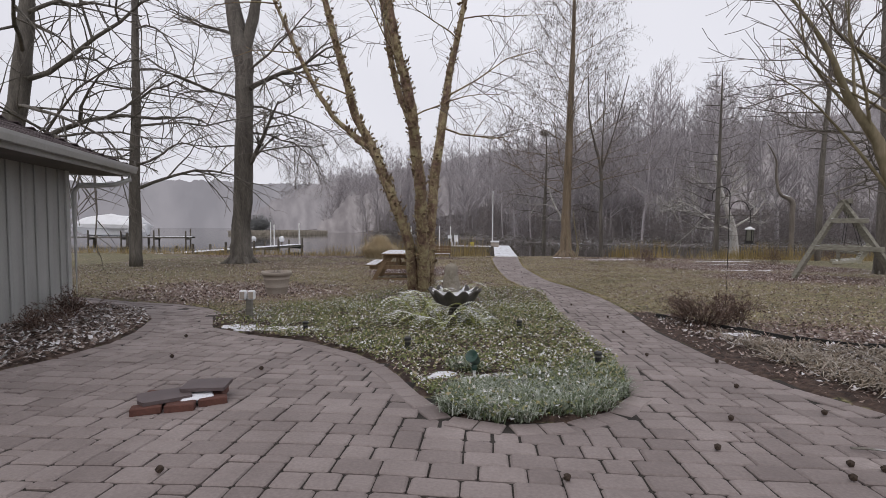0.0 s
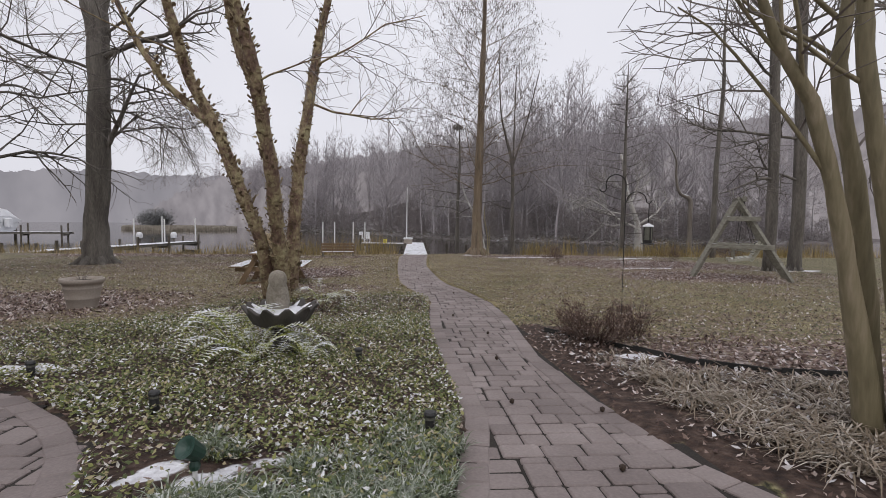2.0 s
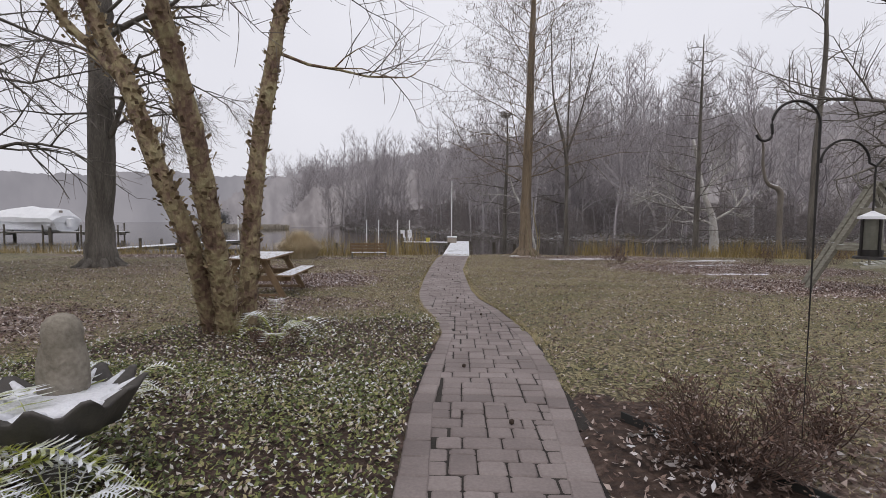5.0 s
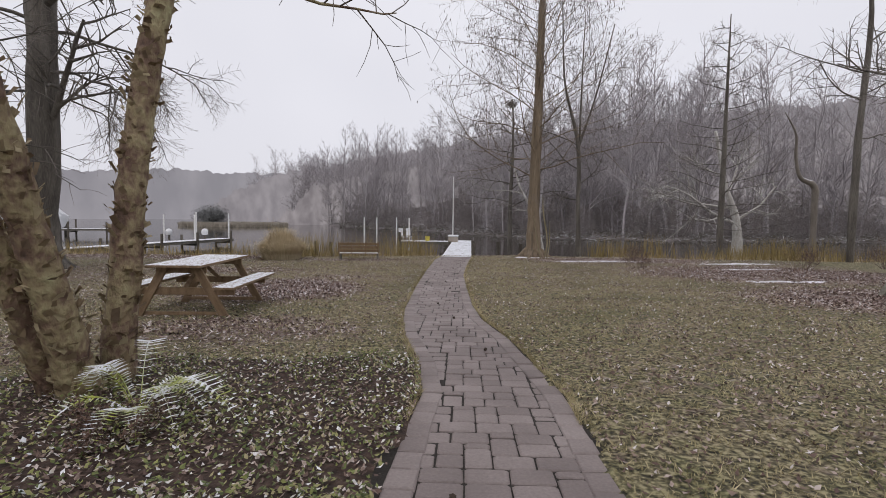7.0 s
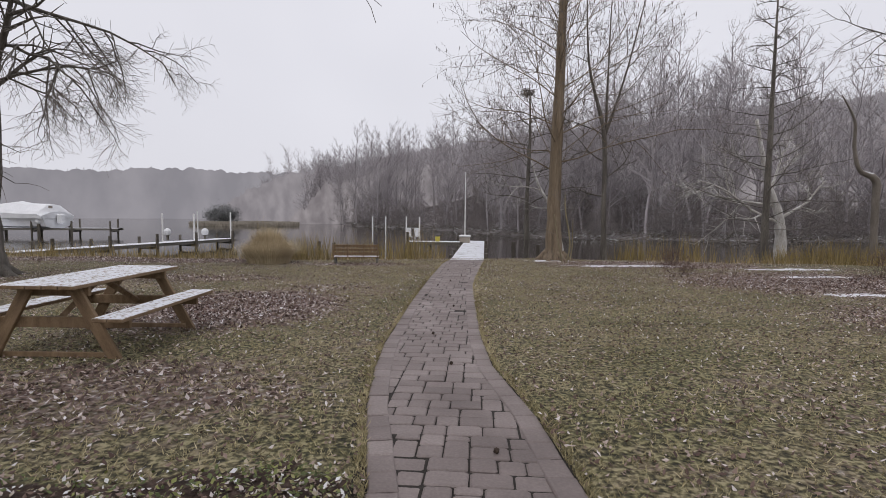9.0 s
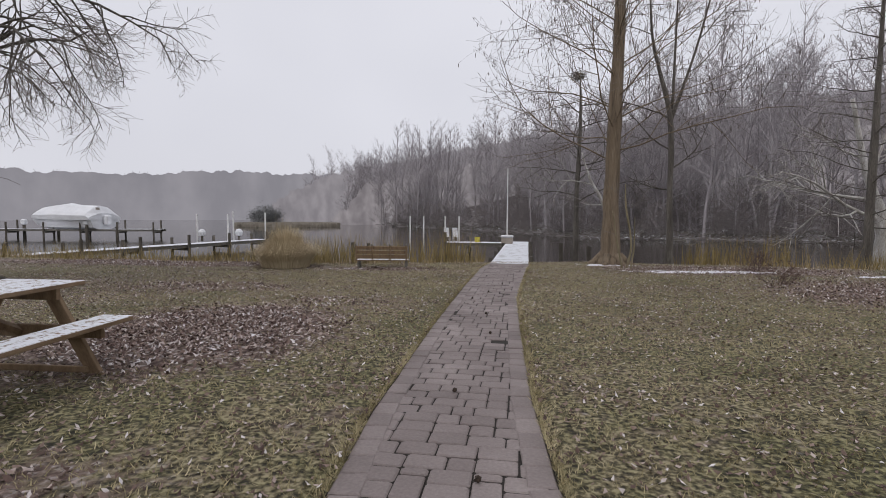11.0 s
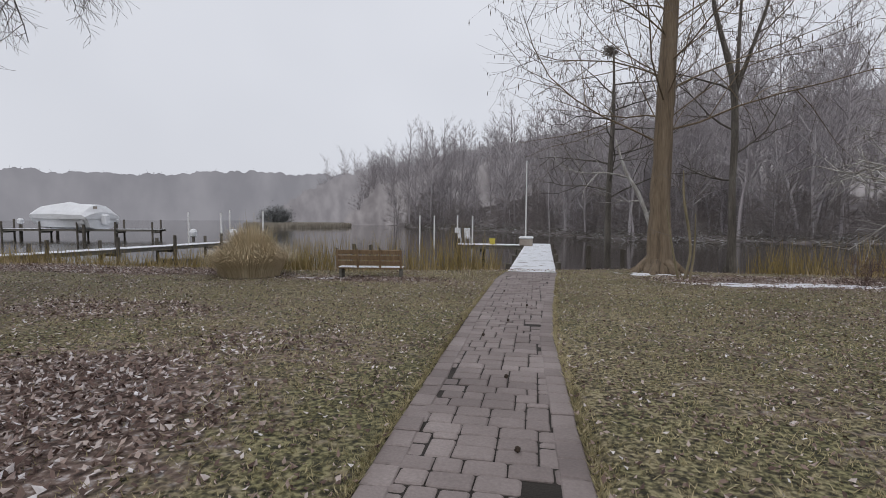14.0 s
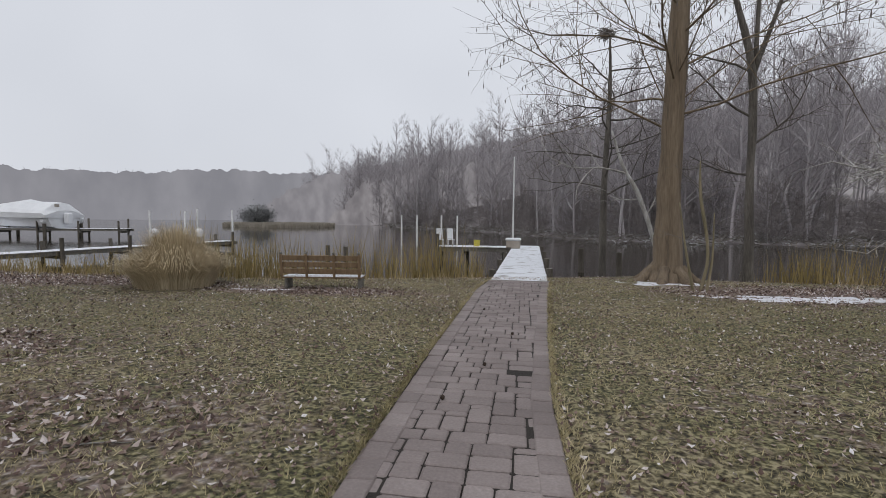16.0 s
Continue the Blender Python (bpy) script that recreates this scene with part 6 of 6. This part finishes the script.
    V, segs = straps(x, y, ground_z(x, y) + 0.01, 0.19, 0.0055, r, 1.5, 1.05)
    tagged(new("dead_strap_leaves", strap_mesh("dead_strap_leaves", V, segs, M["strap"])), "flattened dry strap leaves with traces of snow", "dead plants", kind="stuff")
    # reeds along the bank
    def reed(x, y):
        off = y - bank_y(x)
        open_ = (np.abs(x - 2.8) > 0.9) & ((x < 1.9) | (x > 8.8))
        return open_ * smooth(-0.3, 0.4, off) * smooth(4.6, 1.0, off) * (0.1 + 0.9 * wobble(x, y, 1.8, 7.0) ** 1.5)
    x, y = scatter(120000, (-24, 30, 24.5, 33), reed, r)
    V = blades(x, y, np.maximum(ground_z(x, y), WATER - 0.1), 1.2, 0.012, r, 0.2)
    V[:, 2, 2] = V[:, 0, 2] + (V[:, 2, 2] - V[:, 0, 2]) * np.where(x < -5, 0.5, np.where(x > 8, 0.75, 1.0)) * (0.65 + 0.5 * wobble(x, y, 1.4, 9.0))
    tagged(new("reeds", soup("reeds", V, 3, M["reed"])), "olive and tan marsh reeds along the waterline", "reeds", kind="stuff")
    x, y = scatter(9000, (-30, 30, 23.2, 27), lambda x, y: (np.abs(y - bank_y(x) + 0.3) < 0.5) * (np.abs(x - 2.8) > 0.8) * ((x < 1.8) | (x > 9.5)), r)
    tagged(new("bank_grass", soup("bank_grass", blades(x, y, ground_z(x, y), 0.28, 0.006, r, 0.5), 3, M["tan"])), "rank dry grass on the bank", "grass", kind="stuff")
    # snowy brush and fallen wood along the far bank
    m = Mesh()
    for k in range(1300):
        x = r.uniform(-20, 56)
        y = float(far_y(x)) + r.uniform(-4, 5)
        a, t = r.uniform(0, 6.283), r.uniform(-0.05, 0.5)
        L = r.uniform(0.6, 3.0)
        q, w = limb((x, y, max(float(ground_z(x, y)), WATER) + r.uniform(0, 0.3)), (math.cos(a), math.sin(a), t), L, r.uniform(0.015, 0.06), 0.012, 4, 0.15, 0, r)
        m.tube(q, w, 4, caps=False)
    tagged(new("brush", m.data("brush", M["brush_wood"])), "snow-lined fallen logs and brush on the far bank", "brush", kind="stuff")
    # the low marsh island
    x, y = scatter(90000, (-54, -22, 90, 112), lambda x, y: ((x + 39) / 10) ** 2 + ((y - 100) / 8) ** 2 < 1, r)
    tagged(new("marsh_grass", soup("marsh_grass", blades(x, y, 0 * x + WATER, 0.65, 0.06, r, 0.4), 3, M["marsh"])), "pale brown marsh grass on a low island", "marsh grass", kind="stuff")


def grass_clump(at, R, H, n, seed):
    r = np.random.default_rng(seed)
    c = thing("ornamental_grass", at, "big rounded clump of dry tan ornamental grass", "ornamental grass")
    a, q = r.uniform(0, 6.283, n), np.sqrt(r.random(n))
    b = np.stack([np.cos(a) * q * R * 0.62, np.sin(a) * q * R * 0.62, 0 * a], 1)
    outs = R * (0.1 + q * 0.45) * r.uniform(0.4, 1.2, n)
    hh = H * (1.08 - 0.5 * q ** 2) * r.uniform(0.7, 1.1, n)
    rows = []
    for k in range(5):
        u = k / 4
        p = b + np.stack([np.cos(a) * outs * u ** 1.3, np.sin(a) * outs * u ** 1.3, hh * (1.55 * u - 0.6 * u ** 2 - 0.25 * (q > 0.55) * u ** 4)], 1)
        w = np.stack([-np.sin(a), np.cos(a), 0 * a], 1) * (0.006 * (1.05 - u))
        rows += [p - w, p + w]
    part("leaves", strap_mesh("leaves", np.stack(rows, 1), 4, M["clump"]), None, c, kind="stuff")
    return c


def shrub(at, R, H, n, seed, label):
    """A low twiggy bush: many forking stems with small dead leaves."""
    r = np.random.default_rng(seed)
    s = thing("shrub", at, label, "shrub")
    m, tips = Mesh(), []
    for k in range(n):
        a = r.uniform(0, 6.283)
        q = r.random() ** 0.6
        spread(m, m, (math.cos(a) * 0.12 * q, math.sin(a) * 0.12 * q, -0.02), (math.cos(a) * q * R / H, math.sin(a) * q * R / H, 1), H * r.uniform(0.6, 1.0), 0.005, 2, r, 0.02, 0.12, (3, 4), 0.6, 0.5, tips)
    part("stem_mass", m, M["shrub_stem"], s, kind="stuff")
    T = np.array(tips)
    T = T[r.integers(0, len(T), min(len(T) * 2, 2600))] + r.normal(0, 0.015, (min(len(T) * 2, 2600), 3))
    V = leaf_quads(T[:, 0], T[:, 1], T[:, 2], 0.022, r, 0.6, 0.6)
    part("dry_leaves", soup("dry_leaves", V, 4, M["shrub"]), None, s, "small dry leaves and buds with snow", kind="stuff")
    return s


build_cover()
evergreen((-45.5, 104.0, WATER), 3.2, 4.6, 71)
grass_clump((-3.75, 23.6, gz(-3.75, 23.6)), 1.08, 1.15, 7000, 40)
shrub((3.8, 5.75, gz(3.8, 5.75)), 0.78, 0.5, 62, 41, "low twiggy brown shrub with small snowy dry leaves")
shrub((4.35, 6.0, gz(4.35, 6.0)), 0.45, 0.45, 20, 42, "low twiggy brown shrub with small snowy dry leaves")
shrub((-4.7, 5.6, gz(-4.7, 5.6)), 0.55, 0.4, 22, 43, "low sprawling brown shrub beside the house wall")
shrub((-4.2, 4.6, gz(-4.2, 4.6)), 0.4, 0.3, 14, 44, "low sprawling brown shrub beside the house wall")
shrub((8.6, 21.5, gz(8.6, 21.5)), 0.6, 0.55, 16, 45, "thin bare shrub near the shore")
shrub((9.6, 24.6, gz(9.6, 24.6)), 0.7, 0.7, 18, 46, "thin bare shrub near the shore")
shrub((14.0, 21.5, gz(14.0, 21.5)), 0.9, 0.8, 20, 47, "tangle of bare brush at the edge of the lawn")
shrub((17.5, 22.5, gz(17.5, 22.5)), 1.1, 1.0, 22, 48, "tangle of bare brush at the edge of the lawn")
shrub((0.6, 8.2, gz(0.6, 8.2)), 0.3, 0.25, 12, 49, "small brown twiggy plant beside the birch")

# peeling bark curls on the birch
def bark_curls():
    r = np.random.default_rng(51)
    birch = next(o for o in scene.objects if o.name.startswith("tree") and "birch" in o.get("label", ""))
    tr = next(c for c in birch.children if c.name.startswith("trunk"))
    me = tr.data
    n = len(me.polygons)
    cen, nor = np.zeros(n * 3), np.zeros(n * 3)
    me.polygons.foreach_get("center", cen), me.polygons.foreach_get("normal", nor)
    cen, nor = cen.reshape(-1, 3), nor.reshape(-1, 3)
    area = np.zeros(n)
    me.polygons.foreach_get("area", area)
    k = r.choice(n, 3600, p=area / area.sum())
    c, nn = cen[k] + r.normal(0, 0.012, (len(k), 3)), nor[k]
    c[:, 2] += r.uniform(-0.12, 0.12, len(k))
    up = np.array([0, 0, 1.0]) + r.normal(0, 0.35, (len(k), 3))
    side = np.cross(up, nn)
    side /= np.linalg.norm(side, axis=1)[:, None] + 1e-9
    w, h, l = r.uniform(0.01, 0.035, len(k))[:, None], r.uniform(0.015, 0.06, len(k))[:, None], r.uniform(0.008, 0.035, len(k))[:, None]
    V = np.stack([c - side * w - nn * 0.004, c + side * w - nn * 0.004, c + side * w * 0.9 + up * h + nn * l, c - side * w * 0.8 + up * h * 0.8 + nn * l * 1.3], 1)
    part("loose_bark", soup("loose_bark", V, 4, M["birch_flake"]), None, birch, "curling strips of loose papery bark", kind="stuff")


bark_curls()

# cones, sticks and edging
def seed_ball(x, y, s=0.018):
    m = Mesh().lathe([(0.3 * s, 0), (0.85 * s, 0.4 * s), (s, 0.95 * s), (0.8 * s, 1.5 * s), (0.25 * s, 1.9 * s)], (0, 0, 0), 9, wave=lambda t, row: 1 + 0.18 * np.cos(4.5 * t + row * 2))
    solid("seed_ball", m, M["cone"], "small dark spiky seed ball lying on the paving", "seed ball", "seed balls on the paving", at=(x, y, gz(x, y) + 0.002))


rb_ = np.random.default_rng(61)
for x, y in ((3.0, 2.35), (2.75, 2.9), (2.45, 3.9), (2.05, 1.75), (2.35, 2.2), (2.6, 1.6), (2.72, 1.55), (2.5, 1.45), (3.3, 1.7), (2.9, 1.15), (1.2, 1.35), (-0.65, 1.3), (-1.9, 3.4), (-0.95, 3.1), (2.6, 5.1), (2.75, 6.3), (2.5, 7.6), (2.2, 9.6), (2.85, 10.4), (2.55, 12.2), (2.3, 13.5), (2.5, 15.6), (2.4, 16.9), (2.35, 19.3), (2.6, 20.6), (2.2, 22.2), (2.9, 17.7), (2.1, 18.4), (3.0, 3.7), (-2.3, 4.3)):
    seed_ball(x, y)
for x, y, a, L in ((2.9, 1.0, 20, 0.8), (2.75, 1.8, -10, 0.55), (0.2, 17.3, 25, 0.5), (-2.2, 16.7, 8, 0.8), (0.9, 16.6, -20, 0.4), (4.6, 17.6, 60, 0.4), (0.4, 18.6, -70, 0.35), (3.4, 6.1, 15, 0.4)):
    q, w = limb((0, 0, 0.012), (math.cos(radians(a)), math.sin(radians(a)), 0), L, 0.007, 0.002, 7, 0.12, 0, rb_)
    q[:, 2] = 0.012 + 0.006 * np.sin(np.arange(8))
    solid("stick", Mesh().tube(q, w, 5), M["old_wood"], "thin fallen stick lying on the ground", "stick", "fallen sticks", at=(x, y, gz(x, y) + 0.004))
e = Mesh()
ex = [(3.45, 6.35), (3.75, 5.85), (4.05, 5.35), (4.39, 4.8), (4.9, 4.45), (5.5, 4.3)]
for a, b in zip(ex[:-1], ex[1:]):
    L = math.hypot(b[0] - a[0], b[1] - a[1])
    e.box((L + 0.01, 0.012, 0.1), ((a[0] + b[0]) / 2, (a[1] + b[1]) / 2, gz(*a) + 0.02), (0, 0, math.degrees(math.atan2(b[1] - a[1], b[0] - a[0]))))
solid("edging", e, M["rubber"], "black plastic strip edging the flower bed", "garden edging")

# ---- paving ----
def tiling(nx, ny, r):
    """Courses two cells deep, of pieces two or three cells wide, with now and then a square pair across two courses."""
    full = np.zeros((nx + 4, ny + 4), bool)
    out = []
    for j in range(0, ny, 2):
        i = 0
        while i < nx:
            if full[i, j]:
                i += 1
                continue
            room = 1
            while room < 4 and not full[i + room, j]:
                room += 1
            w, h = (min(room, 3) if room < 4 and room != 1 else int(r.choice([2, 3, 3]))) if room > 1 else 1, 2
            if room == 4 and r.random() < 0.1:
                w, h = 2, 3
                out.append((i, j + 3, 2, 1))
                full[i : i + 2, j + 2] = full[i : i + 2, j + 3] = True
            full[i : i + w, j : j + 2] = True
            out.append((i, j, w, h))
            i += w
    return out


def slab_mesh(polys, z, depth=0.05):
    """Raised tumbled stones: each polygon with a chamfered top edge."""
    m = Mesh()
    for P, zz in polys:
        P = np.array(P)
        c = P.mean(0)
        n = len(P)
        inner = c + (P - c) * (1 - 0.012 / np.maximum(np.linalg.norm(P - c, axis=1), 0.03))[:, None]
        zg = ground_z(P[:, 0], P[:, 1])
        V = np.concatenate([np.c_[P, zg - depth], np.c_[P, zg + zz - 0.007], np.c_[inner, ground_z(inner[:, 0], inner[:, 1]) + zz]])
        m.add(V, [(i, (i + 1) % n, n + (i + 1) % n, n + i) for i in range(n)] + [(n + i, n + (i + 1) % n, 2 * n + (i + 1) % n, 2 * n + i) for i in range(n)] + [tuple(range(2 * n, 3 * n))])
    return m


def build_paving():
    r = np.random.default_rng(3)
    u, ang = 0.0755, radians(-1.5)
    ca, sa = math.cos(ang), math.sin(ang)
    x0, y0 = -9.2, -5.0
    cells = tiling(200, 420, r)
    pieces = []
    inner = paved
    for i, j, w, h in cells:
        cx, cy = x0 + (i + w / 2) * u, y0 + (j + h / 2) * u
        X, Y = cx * ca - cy * sa, cx * sa + cy * ca
        if Y < -1.2 or X < -9.5 or X > 6.5:
            continue
        pieces.append((X, Y, w, h))
    P = np.array(pieces)
    ok = paved(P[:, 0], P[:, 1])
    d = np.minimum(away(PAVING, P[:, 0], P[:, 1]), away(BED, P[:, 0], P[:, 1]))
    half = np.maximum(P[:, 2], P[:, 3]) * u / 2
    good = ok & (d > 0.152 + half * 0.98)
    cut = P[ok & ~good & (d > 0.085)].copy()
    cut[:, 2] += 100
    P = np.concatenate([P[good], cut])
    polys = []
    g = 0.0043
    for X, Y, w, h in P:
        low, w = (0.007, w - 100) if w > 50 else (0.0, w)
        a, b = w * u / 2 - g, h * u / 2 - g
        b1, jit = 0.012, lambda: r.normal(0, 0.0016)
        loc = [(-a, -b + b1), (-a + b1, -b), (a - b1, -b), (a, -b + b1), (a, b - b1), (a - b1, b), (-a + b1, b), (-a, b - b1)]
        t = r.normal(0, 0.006)
        loc = [(x + jit() - t * y, y + jit() + t * x) for x, y in loc]
        polys.append(([(X + x * ca - y * sa, Y + x * sa + y * ca) for x, y in loc], r.normal(0, 0.0022) - low, X, Y))
    # border course: stones laid along every edge
    for poly, side in ((PAVING, 1), (BED, -1)):
        for k in range(len(poly)):
            a, b = np.array(poly[k], float), np.array(poly[(k + 1) % len(poly)], float)
            L = float(np.hypot(*(b - a)))
            if L < 0.05:
                continue
            t = (b - a) / L
            nrm = np.array([-t[1], t[0]])
            mid = (a + b) / 2 + nrm * 0.08
            if not bool(paved(mid[0], mid[1])):
                nrm = -nrm
            n = max(1, round(L / 0.21))
            for q in range(n):
                s0, s1 = L * q / n + g, L * (q + 1) / n - g
                c = a + t * (s0 + s1) / 2 + nrm * 0.08
                if not bool(paved(c[0], c[1])) or c[1] < -1.2:
                    continue
                J = lambda: r.normal(0, 0.0025, 2)
                pp = [a + t * s0 + nrm * 0.004 + J(), a + t * s1 + nrm * 0.004 + J(), a + t * s1 + nrm * 0.155 + J(), a + t * s0 + nrm * 0.155 + J()]
                if np.cross(pp[1] - pp[0], pp[2] - pp[1]) < 0:
                    pp = pp[::-1]
                polys.append((pp, r.normal(0, 0.0022), c[0], c[1]))
    walk_y = sorted(range(len(polys)), key=lambda q: abs(polys[q][2] - 2.5) + abs(polys[q][3] - 5.5) * 0.35)
    near, rest = walk_y[:300], walk_y[300:]
    base = thing("pavement", (0, 0, 0), "weathered red-grey concrete paver path and patio", "pavement", kind="structure")
    part("pavers", slab_mesh([polys[q][:2] for q in rest], 0), M["paver"], base, kind="stuff")
    for q in near:
        pts, z, X, Y = polys[q]
        o = part("paver", slab_mesh([(pts, z)], 0), M["paver_piece"], base)
    bed = Mesh()
    xs, ys = np.arange(-9.4, 6.6, 0.25), np.arange(-5.5, 26.6, 0.25)
    X, Y = np.meshgrid(xs, ys)
    on = paved(X, Y) | (np.minimum(away(PAVING, X, Y), away(BED, X, Y)) < 0.2)
    V = np.stack([X, Y, ground_z(X, Y) - 0.012], -1).reshape(-1, 3)
    nx = len(xs)
    F = []
    for j in range(len(ys) - 1):
        for i in range(nx - 1):
            if on[j, i] and on[j, i + 1] and on[j + 1, i] and on[j + 1, i + 1] and (paved(X[j, i], Y[j, i]) or paved(X[j + 1, i + 1], Y[j + 1, i + 1]) or paved(X[j, i + 1], Y[j, i + 1]) or paved(X[j + 1, i], Y[j + 1, i])):
                k = j * nx + i
                F.append((k, k + 1, k + nx + 1, k + nx))
    bed.add(V, F)
    part("jointing_sand", bed, M["joint"], base, "dark sand in the joints")


build_paving()
